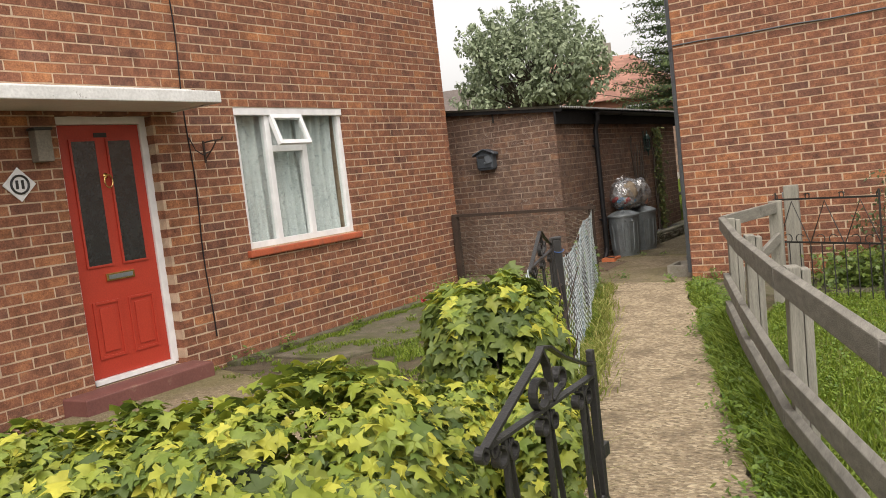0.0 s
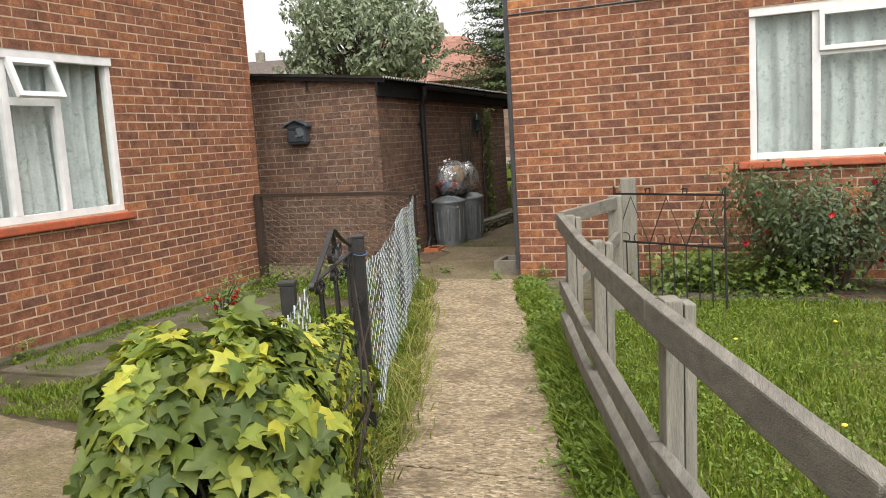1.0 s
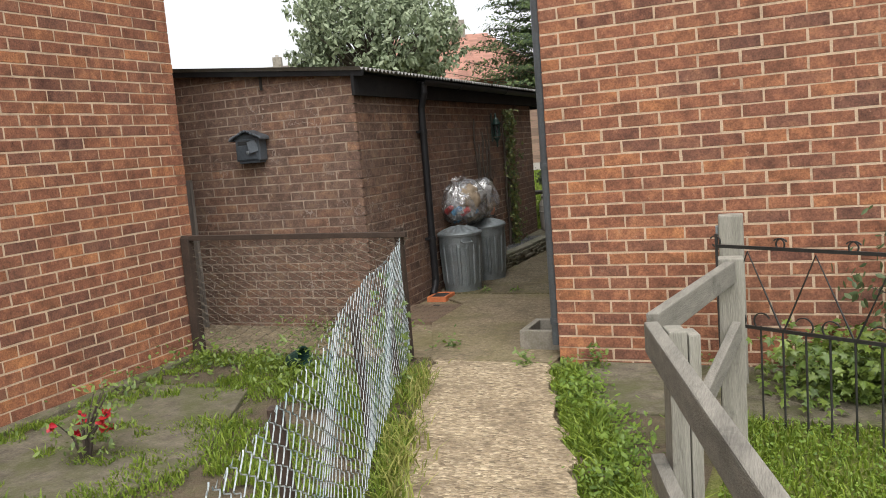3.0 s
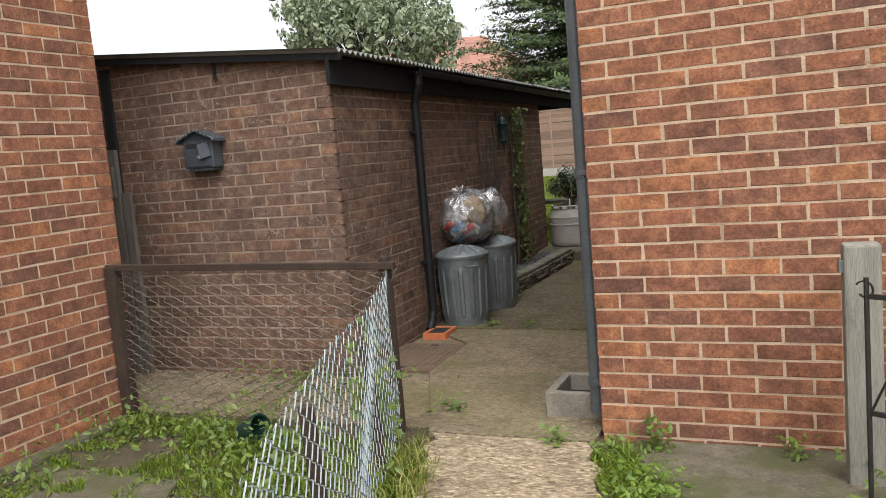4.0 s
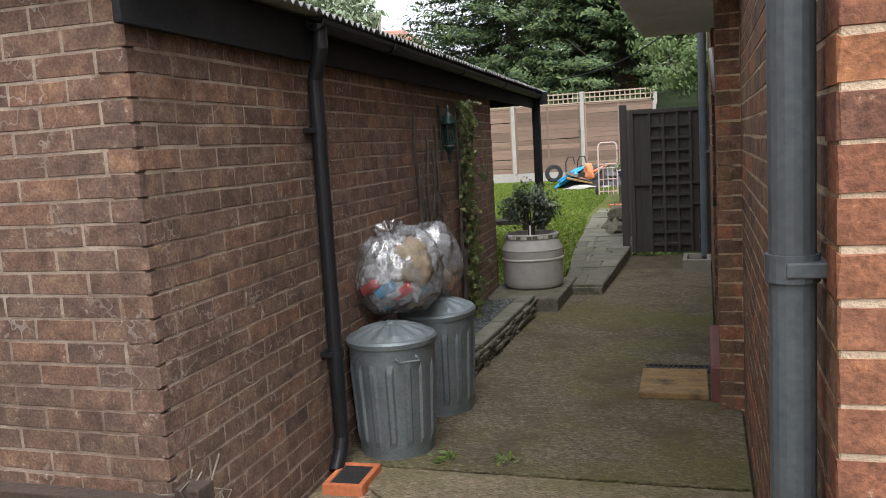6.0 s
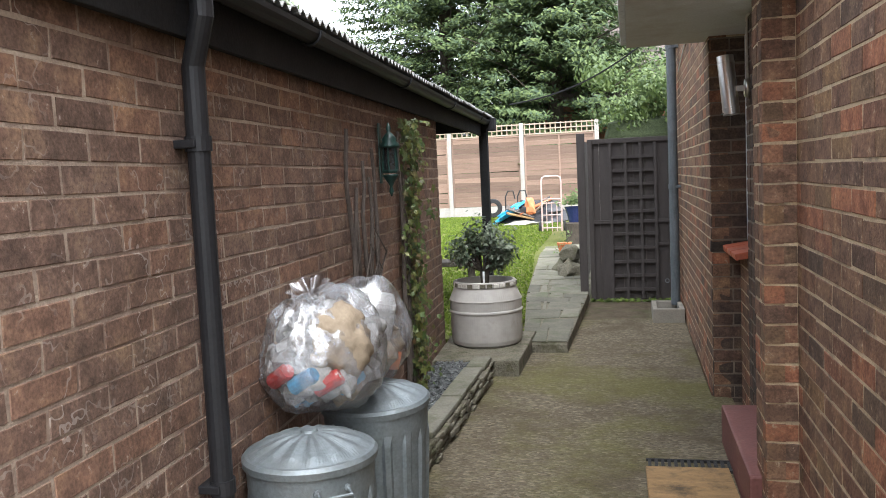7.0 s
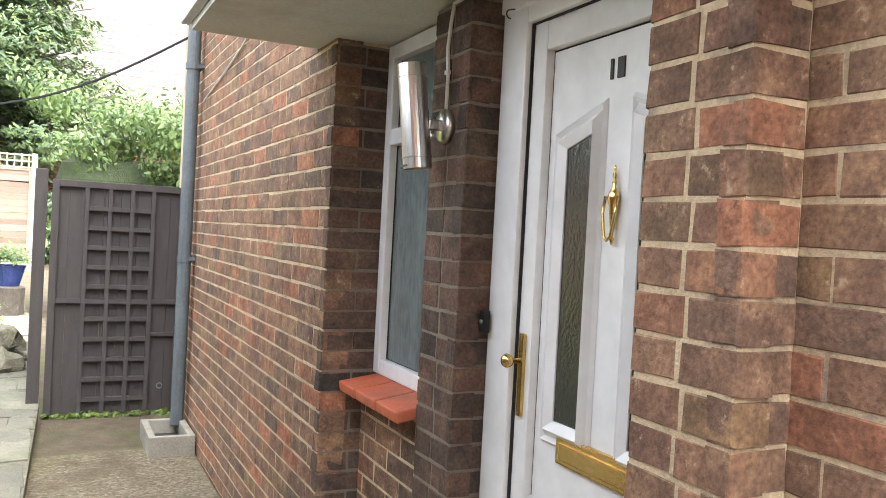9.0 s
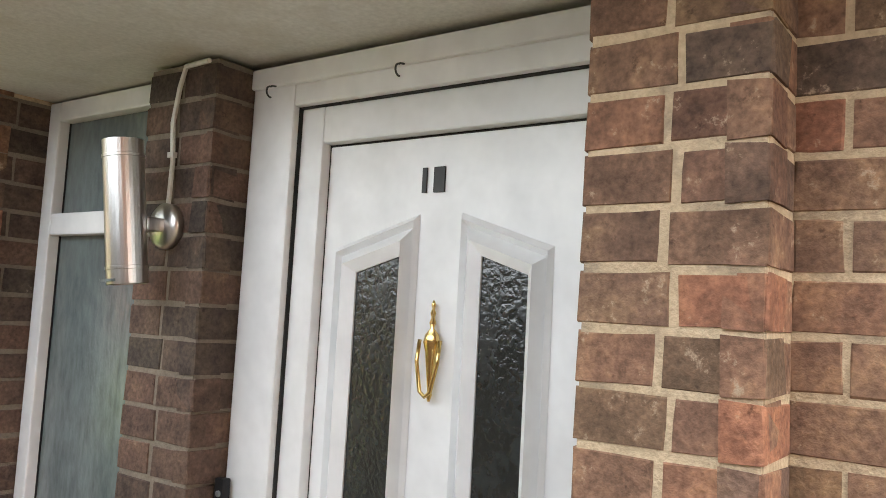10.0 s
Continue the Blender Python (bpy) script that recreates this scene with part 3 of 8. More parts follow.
    for s, e, zb, zt in own:
        BRICKS.append((wall, round(e - s, 2), e - s, zt - zb, Matrix.Translation(((s + e) / 2 + rr.uniform(-0.002, 0.002), -proud - rr.uniform(-0.0006, 0.001), (zb + zt) / 2 + rr.uniform(-0.0015, 0.0015))) @ Matrix.Rotation(rr.uniform(-0.006, 0.006), 4, "Y"), mat_brick, min(0.10, thick - 0.02)))
    return wall


def plain_wall(name, x0, x1, y0, y1, z0, z1, material, label):
    return setting(name, box(x0, x1, y0, y1, z0, z1), material, label)


# left house
LX, LY = -5.58, 8.63
brick_wall("wall_left_house_front", (LX, -4.0), (0, 1), LY + 4.0, 4.85, [(7.47, 8.30, 0.10, 2.15), (9.17, 10.66, 0.93, 2.21)], BRICK_HOUSE, MORTAR_HOUSE, "red brick front wall of the house with the red door", near=(10.6, 1.1), lap=0.048, brick_top=4.0)
brick_wall("wall_left_house_end", (LX, LY), (-1, 0), 3.0, 4.85, [], BRICK_HOUSE, MORTAR_HOUSE, "red brick end wall of the house beside the shed", lap=0.1165, brick_top=4.0)
plain_wall("wall_left_house_back", -12.2, -12.0, -4.0, 8.6, 0, 4.85, PLAIN_BRICK, "far brick wall closing the house")
plain_wall("wall_left_house_side", -12.0, -5.8, -4.2, -4.0, 0, 4.85, PLAIN_BRICK, "far brick wall closing the house")
plain_wall("wall_left_house_rear_end", -12.0, -8.6, 8.4, 8.6, 0, 4.85, PLAIN_BRICK, "far brick wall closing the house")
setting("ceiling_left_house", box(-12.2, LX + 0.18, -4.4, LY + 0.15, 4.85, 5.0), ROOM_DARK, "flat closing ceiling under the roof of the house")
bm = bmesh.new()
vs = [bm.verts.new(q) for q in ((-12.5, -4.6, 5.01), (-5.38, -4.6, 5.01), (-5.38, 8.8, 5.01), (-12.5, 8.8, 5.01), (-8.85, -1.5, 7.8), (-8.85, 5.8, 7.8))]
for q in ((0, 1, 4), (1, 2, 5, 4), (2, 3, 5), (3, 0, 4, 5), (3, 2, 1, 0)):
    bm.faces.new([vs[i] for i in q])
setting("roof_left_house", bm, ROOF_BROWN, "brown tiled hipped roof of the house")

# right house
RX, RY, PX = -2.705, 8.67, -2.825
brick_wall("wall_right_house_front", (RX, RY), (1, 0), 7.0, 4.85, [(2.09, 3.87, 1.02, 2.28)], BRICK_HOUSE, MORTAR_HOUSE, "red brick front wall of the house with the white door", near=(0.6, 1.1), lap=0.0, brick_top=3.6)
brick_wall("wall_right_house_side", (RX, 11.885), (0, -1), 11.885 - RY, 4.85, [], BRICK_ALLEY, MORTAR_ALLEY, "red brick side wall along the alley", near=(0.4, 1.6), lap=0.07, brick_top=3.2, ext=(-0.002, -0.004))
brick_wall("wall_right_house_far", (PX, 17.65), (0, -1), 17.65 - 13.90, 4.85, [], BRICK_ALLEY, MORTAR_ALLEY, "red brick side wall beyond the porch", near=(3.2, 1.4), lap=0.02, brick_top=3.4, ext=(0.003, 0.003), count=200)
brick_wall("wall_right_house_rear", (PX, 17.65), (1, 0), 4.0, 4.85, [], BRICK_HOUSE, MORTAR_HOUSE, "red brick back wall of the house", brick_top=0.5)
plain_wall("wall_right_house_inner", 4.3, 4.5, 8.9, 17.65, 0, 4.85, PLAIN_BRICK, "far brick wall closing the house")
plain_wall("wall_right_house_rear_closing", 1.2, 4.5, 17.66, 17.86, 0, 4.85, PLAIN_BRICK, "far brick wall closing the house")
plain_wall("wall_hall", -2.28, -2.20, 11.0, 14.6, 0, 4.85, ROOM_DARK, "plaster wall behind the front door, coloured dark for a dim hall")
setting("ceiling_right_house", box(PX - 0.15, 4.5, RY - 0.15, 17.9, 4.85, 5.0), ROOM_DARK, "flat closing ceiling under the roof of the house")
bm = bmesh.new()
vs = [bm.verts.new(q) for q in ((-3.0, 8.5, 5.01), (4.7, 8.5, 5.01), (4.7, 18, 5.01), (-3.0, 18, 5.01), (0.8, 11.8, 7.8), (0.8, 14.5, 7.8))]
for q in ((0, 1, 4), (1, 2, 5, 4), (2, 3, 5), (3, 0, 4, 5), (3, 2, 1, 0)):
    bm.faces.new([vs[i] for i in q])
setting("roof_right_house", bm, ROOF_BROWN, "brown tiled hipped roof of the house")
# porch: piers, the wall under the side window, wall above
ZS = 2.215


def pier(name, x, y0, y1, near_u, back, label, bricks, mortar):
    brick_wall(name + "_face", (x, y1), (0, -1), y1 - y0, ZS, [], bricks, mortar, label, near=(near_u, 1.5), lap=0.112, ext=(0.003, 0.003), thick=0.09, count=120, shift=0.014)
    brick_wall(name + "_return", (x, y0), (1, 0), back, ZS, [], bricks, mortar, label, near=(0.05, 1.5), lap=0.0, ext=(0.003, -0.002), thick=0.07, count=60)


pier("wall_porch_near_pier", PX, 11.88, 12.115, 0.1, 0.12, "weathered brown brick porch pier beside the white door", BRICK_ALLEY, MORTAR_ALLEY)
# this pier and the far return take darker brick than the near pier
pier("wall_porch_middle_pier", -2.69, 13.075, 13.315, 0.1, 0.12, "dark brown brick pier between door and side window", BRICK_DARK, MORTAR_DARK)
brick_wall("wall_porch_far_return", (PX, 13.90), (1, 0), 0.26, ZS, [], BRICK_DARK, MORTAR_DARK, "dark brown brick return beside the side window", near=(0.1, 1.4), lap=0.0, ext=(0.003, -0.002), thick=0.07, count=80)
brick_wall("wall_porch_apron", (-2.66, 13.90), (0, -1), 0.59, 0.96, [], BRICK_ALLEY, MORTAR_ALLEY, "brick apron below the side window", near=(0.3, 0.6), lap=0.05, ext=(-0.003, -0.003), thick=0.07, count=60)
plain_wall("wall_porch_jamb", -2.735, -2.60, 12.118, 12.125, 0.0, ZS, MORTAR_HOUSE, "narrow mortar jamb behind the porch pier")
plain_wall("wall_above_porch", -2.70, -2.35, 11.89, 13.90, ZS + 0.046, 4.85, PLAIN_BRICK, "brick wall above the porch")
bm = box(-3.335, -2.36, 11.45, 14.15, ZS + 0.045, ZS + 0.15, 0.006)
canopy = setting("trim_porch_canopy", bm, SOFFIT, "flat cream concrete canopy over the white door")
mesh_ob("drip_edge", box(-3.35, -3.315, 11.44, 14.165, ZS + 0.035, ZS + 0.165, 0.006), WHITE_WOOD, canopy)
mesh_ob("soffit_board", box(-3.313, -2.40, 11.47, 14.13, ZS + 0.012, ZS + 0.044), SOFFIT, canopy)

# shed
SC, SE = Vector((-4.54, 9.53)), Vector((-4.805, 15.01))
sd = (SE - SC).normalized()
brick_wall("wall_shed_side", (SC.x, SC.y), (SE.x - SC.x, SE.y - SC.y), (SE - SC).length, 1.98, [], BRICK_SHED, MORTAR_SHED, "weathered brown brick side wall of the shed", near=(1.8, 1.1), lap=0.0, ext=(0.003, 0.003), core=(0.04, 0.002))
brick_wall("wall_shed_front", (-7.6, SC.y), (1, 0), SC.x + 7.6, 2.4, [], BRICK_SHED, MORTAR_SHED, "weathered brown brick front wall of the shed", near=(2.2, 1.2), lap=0.1475, top=lambda u: 2.375 - 0.105 * u, ext=(0.0, -0.006), core=(0.002, 0.016))
brick_wall("wall_shed_rear", (SE.x, SE.y), (-1, 0), 2.8, 2.2, [], BRICK_SHED, MORTAR_SHED, "weathered brown brick back wall of the shed", lap=0.0, top=lambda u: 2.0 + 0.1 * u, ext=(-0.001, 0))
plain_wall("wall_shed_inner", -7.8, -7.6, 9.53, 15.36, 0, 2.4, PLAIN_BRICK, "far brick wall closing the shed")

# corrugated roof: sheet waves run up the slope
RY0, RY1 = 9.42, 17.95
edge = lambda y: -4.54 - 0.0455 * (y - 9.53) + 0.13
verts, faces = [], []
n = int((RY1 - RY0) / 0.076 * 8)
for i in range(n + 1):
    y = RY0 + (RY1 - RY0) * i / n
    w = 0.012 * math.cos(2 * math.pi * i / 8)
    x0 = edge(y) + (0.012 if int(i / 72) % 2 else 0.0)
    for x, lift in ((x0, 0), (-7.8, 0), (-7.8, -0.006), (x0, -0.006)):
        verts.append((x, y, 2.09 + (edge(y) - x) * 0.1 + w + lift))
for i in range(n):
    a, b = 4 * i, 4 * i + 4
    for k in range(4):
        faces.append((a + k, a + (k + 1) % 4, b + (k + 1) % 4, b + k))
shed_roof = tagged(from_lists("roof_shed", verts, faces, SHEET, smooth=False), "grey corrugated sheet roof of the brick shed", kind="structure")
ang = math.atan2(SE.x - SC.x, SE.y - SC.y)
shed_m = pose(SC.x, SC.y, 0, 0, 0, -math.degrees(ang))
fascia = setting("trim_shed_fascia", box(0.022, 0.05, -0.08, 8.38, 1.885, 2.065, 0.004), FASCIA, "black fascia board under the shed roof", m=shed_m)
bm = bmesh.new()
arc = [(0.105 + 0.048 * math.cos(a), 2.055 + 0.048 * math.sin(a)) for a in [math.pi + math.pi * k / 8 for k in range(9)]]
rows = []
for y in (1.2, 8.42):
    rows.append([bm.verts.new((x, y, z - 0.002 * (y - 1))) for x, z in arc] + [bm.verts.new((0.105 + (x - 0.105) * 0.88, y, 2.055 + (z - 2.055) * 0.88 - 0.002 * (y - 1))) for x, z in arc[::-1]])
k = len(rows[0])
for i in range(k):
    bm.faces.new((rows[0][i], rows[0][(i + 1) % k], rows[1][(i + 1) % k], rows[1][i]))
bm.faces.new(rows[0][::-1])
bm.faces.new(rows[1])
gutter = setting("trim_shed_gutter", bm, BLACK_PLASTIC, "black half-round plastic gutter along the shed eave", m=shed_m)
for y in (2.2, 3.9, 5.6, 7.3):
    mesh_ob("gutter_bracket", ribbon([(0.105 + 0.054 * math.cos(a), 2.05 + 0.054 * math.sin(a)) for a in [math.pi + math.pi * k / 8 for k in range(9)]], 0.03, 0.008), BLACK_PLASTIC, gutter).location = (0, y, 0)
setting("trim_shed_verge", turned(box(-3.3, 0.14, -0.075, -0.05, -0.03, 0.02, 0.003), pose(SC.x, SC.y, 2.072, 0, math.degrees(math.atan(0.1)), 0)), FASCIA, "dark verge board over the front wall of the shed")
setting("trim_carport_beam", box(-7.5, -4.72, 17.5, 17.6, 1.93, 2.07, 0.005), FASCIA, "dark beam carrying the open end of the shed roof")
cp = thing("carport_post", pose(-4.86, 17.55, 0.0), "square dark post holding up the open end of the shed roof", "post")
part("post", box(-0.045, 0.045, -0.045, 0.045, 0.1, 1.93, 0.004), FASCIA, cp)

# ---- ground ----
def lie(x, y):
    k = min(max((y - 15.6) / 13.4, 0), 1)
    return -0.035 + 0.42 * k * (1 if x < 6 else 1)


xs = sorted({*range(-400, 401, 40), *[v * 1.0 for v in range(-14, 9)]})
ys = sorted({*range(-400, 401, 40), *[v * 1.0 for v in range(-6, 32)]})
verts = [(x, y, lie(x, y) - (0.03 if abs(x) > 100 else 0) + 0.012 * noise.noise((x * 0.7, y * 0.7, 0))) for y in ys for x in xs]
faces = [(j * len(xs) + i, j * len(xs) + i + 1, (j + 1) * len(xs) + i + 1, (j + 1) * len(xs) + i) for j in range(len(ys) - 1) for i in range(len(xs) - 1)]
tagged(from_lists("ground", verts, faces, SOIL, smooth=True), "dark soil with worn patches of grass", kind="structure")

left_edge = lambda y: -1.87 - 0.362 * (y - 3.87)
right_edge = lambda y: -0.83 - 0.363 * (y - 3.23)
rail_x = lambda y: -1.64 + 0.342 * (6.04 - y) if y > 4.9 else -1.25 + 0.366 * (4.9 - y) if y > 3.55 else -0.755 + 0.447 * (3.55 - y)
fence_x = lambda y: -2.17 - 0.375 * (y - 4.41)


def ragged(f, y0, y1, step, amount, seed):
    rr = random.Random(seed)
    out = []
    y = y0
    while y < y1:
        out.append((f(y) + rr.uniform(-amount, amount), y))
        y += step
    return out + [(f(y1), y1)]


# path in cast bays with open joints
bays = [-3.0, -0.6, 1.85, 4.12, 6.36, 8.55]
for a, b in zip(bays, bays[1:]):
    l, r = ragged(left_edge, a + 0.008, b - 0.008, 0.11, 0.045, a), ragged(right_edge, a + 0.008, b - 0.008, 0.11, 0.042, b)
    setting("pavement_path_bay", prism(r + l[::-1], -0.12, 0.0, bevel=0.006), CONCRETE_PATH, "exposed-pebble concrete bay of the garden path")
wall_x = lambda y: -4.54 - 0.0455 * (y - 9.53) - 0.02
setting("pavement_forecourt", prism([(-2.73, 8.57), (-2.72, 10.83), (wall_x(10.83) + 0.02, 10.83), (-4.10, 10.4), (-4.06, 9.62), (-3.75, 8.95), (left_edge(8.57) - 0.02, 8.57)], -0.12, -0.004, bevel=0.006), CONCRETE_FORE, "worn concrete forecourt between the house corners")
setting("pavement_shed_apron", prism([(-6.3, 8.66), (-6.3, 9.5), (-4.56, 9.5), (-4.58, 10.8), (-3.6, 10.8), (-3.62, 8.66)], -0.12, -0.022, bevel=0.006), CONCRETE_FORE, "dusty worn concrete in front of the shed wall")
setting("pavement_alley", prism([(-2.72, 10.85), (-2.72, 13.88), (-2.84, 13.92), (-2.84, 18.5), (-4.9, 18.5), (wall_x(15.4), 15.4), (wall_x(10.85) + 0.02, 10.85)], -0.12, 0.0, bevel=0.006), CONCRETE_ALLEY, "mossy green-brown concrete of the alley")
setting("pavement_front_garden", prism([(-5.56, 4.6), (-5.56, 8.55), (-5.45, 8.55), (-4.6, 7.8), (-3.1, 5.6), (-2.9, 4.7)], -0.10, -0.028), SOIL, "bare soil of the small front garden")
setting("pavement_garden_slab", prism([(-5.3, 5.0), (-5.33, 7.75), (-4.5, 7.74), (-3.95, 6.6), (-4.55, 5.0)], -0.12, -0.005, bevel=0.008), GARDEN_SLAB, "dark dirty concrete slab below the front window")
setting("pavement_door_path", prism([(-5.5, 3.05), (-5.5, 4.55), (-4.3, 4.25), (-2.3, 3.9), (-2.0, 3.3), (-3.2, 2.6), (-5.5, 2.4)], -0.12, -0.008, bevel=0.008), CONCRETE_FORE, "grey concrete path leading to the red door")
setting("pavement_wall_foot", prism([(-5.56, 4.7), (-5.56, 8.5), (-5.46, 8.5), (-5.46, 4.7)], -0.1, 0.012, bevel=0.015), GARDEN_SLAB, "crumbling concrete fillet along the foot of the wall")
setting("pavement_right_house_strip", prism([(-2.6, 7.75), (-2.55, 8.66), (4, 8.66), (4, 7.75)], -0.1, -0.012, bevel=0.01), GARDEN_SLAB, "dirty concrete strip along the foot of the house wall")
setting("ground_lawn", prism([(rail_x(6.1) + 0.03, 6.1), (-1.6, 7.7), (4, 7.7), (6, -3), (rail_x(-3.0) + 0.03, -3)], -0.09, -0.012, bevel=0.02), TURF, "front lawn of worn green turf")
setting("ground_back_lawn", turned(box(-14, -4.35, 0, 13.2, -0.06, 0.0), pose(0, 15.55, 0.03, math.degrees(math.atan(0.031)), 0, 0)), TURF, "bright green back lawn")


# ---- windows ----
def bars(rects, depth, y0, bevel=0.004):
    bm = bmesh.new()
    for i, (x0, x1, z0, z1) in enumerate(rects):
        box(x0, x1, y0 + 0.0007 * (i % 3), y0 + depth, z0, z1, bevel, bm)
    return bm


def frame_rects(w, h, t, x0=0.0, z0=0.0):
    return [(x0, x0 + t, z0, z0 + h), (x0 + w - t, x0 + w, z0, z0 + h), (x0 + t, x0 + w - t, z0, z0 + t), (x0 + t, x0 + w - t, z0 + h - t, z0 + h)]


def pane(parent, x0, x1, z0, z1, y, material=None):
    ob = part("pane", box(x0, x1, y, y + 0.006, z0, z1), material or GLASS, parent)
    ob.visible_shadow = False
    return ob


def window(name, m, w, h, mullions, label, transom_bay, transom_z, vent_open, sill_over, head=0.07):
    """A white casement: frame, mullions, one top vent, panes, clay sill. Its origin is the lower left corner outside."""
    ob = setting(name, bars(frame_rects(w, h, 0.055) + [(a - 0.032, a + 0.032, 0.055, h - 0.055) for a in mullions], 0.07, 0.03), UPVC, label, m=m)
    part("frame_head", box(-0.02, w + 0.02, 0.005, 0.06, h - head, h + 0.012, 0.006), UPVC, ob)
    edges = [0.055, *[v for a in mullions for v in (a - 0.032, a + 0.032)], w - 0.055]
    for i in range(0, len(edges), 2):
        a, b = edges[i], edges[i + 1]
        if i // 2 == transom_bay:
            part("transom", bars([(a, b, transom_z - 0.03, transom_z + 0.03)], 0.068, 0.031), UPVC, ob)
            pane(ob, a, b, 0.055, transom_z - 0.03, 0.065)
            vent = part("vent_sash", turned(bars(frame_rects(b - a + 0.02, h - head - transom_z - 0.005, 0.04, 0, -(h - head - transom_z - 0.005)), 0.045, -0.03), pose(a - 0.01, 0.03, h - head, -vent_open, 0, 0)), UPVC, ob)
            part("vent_pane", turned(box(0.04, b - a - 0.02, -0.01, -0.004, -(h - head - transom_z - 0.045), -0.04), pose(a - 0.01, 0.03, h - head, -vent_open, 0, 0)), GLASS, vent)
        else:
            pane(ob, a, b, 0.055, h - head, 0.065)
    sill = part("window_sill", box(-sill_over, w + sill_over, -0.05, 0.06, -0.075, -0.012, 0.012), SILL_TILE, ob, "red clay tile sill")
    return ob


def curtain(m, w, h, folds, seed, label, gap=()):
    rr = random.Random(seed)
    verts, faces = [], []
    cols, rows = folds * 10, 6
    ph = [rr.uniform(0, 6.28) for _ in range(5)]
    for j in range(rows + 1):
        for i in range(cols + 1):
            u = i / cols
            z = h * j / rows
            y = 0.034 * math.sin(folds * 6.283 * u + ph[0] + 0.4 * math.sin(3 * u + j * 0.25)) + 0.016 * math.sin(folds * 2.3 * 6.283 * u + ph[1]) + 0.01 * math.sin(4 * u + j * 0.6 + ph[2])
            verts.append((w * u + 0.006 * math.sin(j + ph[3]), y, z + (0.02 * math.sin(9 * u + ph[4]) if j == 0 else 0)))
    for j in range(rows):
        for i in range(cols):
            if any(a < i / cols < b for a, b in gap):
                continue
            k = j * (cols + 1) + i
            faces.append((k, k + 1, k + cols + 2, k + cols + 1))
    ob = from_lists("net_curtain", verts, faces, NET, smooth=True)
    ob.matrix_basis = m
    return tagged(ob, label, "curtain")


lw = pose(LX, 5.17, 0.93, 0, 0, 90)
window("window_1", lw, 1.49, 1.28, [0.43, 0.90], "white three-light window with an open top vent and net curtains", 1, 0.90, 20, 0.05)
curtain(lw @ pose(0.03, 0.17, 0.03), 1.43, 1.22, 11, 4, "white lace net curtain hanging behind the front window")
setting("wall_room_behind_window", box(LX - 0.75, LX - 0.70, 4.9, 6.9, 0.3, 2.6), ROOM_DARK, "plaster wall inside the room, coloured dark for its dimness")
rw = pose(-0.615, RY, 1.02, 0, 0, 0)
window("window_2", rw, 1.78, 1.26, [0.52, 1.16], "white three-light window with net curtains above a red sill", 1, 0.86, 0, 0.09)
curtain(rw @ pose(0.03, 0.16, 0.03), 1.72, 1.2, 9, 9, "white gathered net curtain hanging behind the window")
setting("wall_room_behind_window_2", box(-1.0, 1.6, RY + 0.9, RY + 0.95, 0.3, 2.6), ROOM_DARK, "plaster wall inside the room, coloured dark for its dimness")

# ---- red door ----
rd = pose(LX - 0.095, 3.47, 0.12, 0, 0, 90)
door = setting("door_1", box(0.06, 0.765, 0.012, 0.055, 0.03, 1.955, 0.003), RED_DOOR, "red painted front door with two tall glass panels", m=rd)
part("door_frame", bars([(0.0, 0.058, 0, 2.03), (0.767, 0.83, 0, 2.03), (0.058, 0.767, 1.958, 2.03)], 0.085, -0.01), UPVC, door, "white painted frame")
part("threshold", box(0.05, 0.78, -0.03, 0.06, -0.01, 0.028, 0.004), UPVC, door)
for x0, x1 in ((0.14, 0.375), (0.45, 0.685)):
    part("glazing_bead", bars(frame_rects(x1 - x0, 0.98, 0.018, x0, 0.87), 0.02, -0.003), RED_DOOR, door)
    part("pane", box(x0 + 0.018, x1 - 0.018, 0.002, 0.011, 0.888, 1.832), DARK_GLASS, door, "dark obscured glass")
    part("panel_moulding", bars(frame_rects(x1 - x0, 0.44, 0.022, x0, 0.17), 0.02, 0.0), RED_DOOR, door)
    part("raised_panel", box(x0 + 0.05, x1 - 0.05, 0.001, 0.012, 0.22, 0.56, 0.006), RED_DOOR, door)
lb = part("letter_plate", box(0.285, 0.535, -0.006, 0.012, 0.755, 0.815, 0.004), BRASS, door, "brass letter plate")
part("flap", box(0.305, 0.515, -0.012, -0.005, 0.768, 0.802, 0.003), GALV, lb)
kn = part("door_knocker", tube([(0.4125 + 0.035 * math.sin(a), -0.022, 1.52 + 0.05 * math.cos(a)) for a in [2 * math.pi * k / 14 for k in range(15)]], 0.006, 6), BRASS, door, "brass ring knocker")
part("knocker_plate", turned(lathe([(0.018, 0.0), (0.022, 0.008), (0.008, 0.02)], 14), pose(0.4125, 0.012, 1.565, 90, 0, 0)), BRASS, kn)
part("numeral_plate", box(0.36, 0.47, 0.004, 0.012, 1.86, 1.895, 0.002), BLACK_IRON, door)
setting("trim_red_doorstep", prism([(-5.60, 3.2), (-5.60, 4.38), (-5.32, 4.36), (-5.32, 3.22)], -0.05, 0.11, bevel=0.012), STEP_RED, "red-brown painted concrete doorstep")
can = setting("trim_left_canopy", box(LX - 0.01, -5.02, 1.2, 4.50, 2.165, 2.225, 0.006), SOFFIT, "flat concrete canopy with a peeling white edge over the red door")
mesh_ob("canopy_edge", box(-5.02, -4.985, 1.19, 4.52, 2.155, 2.245, 0.008), WHITE_WOOD, can, "peeling white painted edge board")
mesh_ob("canopy_end_edge", box(LX - 0.002, -5.02, 4.50, 4.53, 2.155, 2.24, 0.008), WHITE_WOOD, can)
mesh_ob("canopy_felt", box(LX, -5.05, 1.2, 4.3, 2.226, 2.262, 0.01), WHITE_WOOD, can)
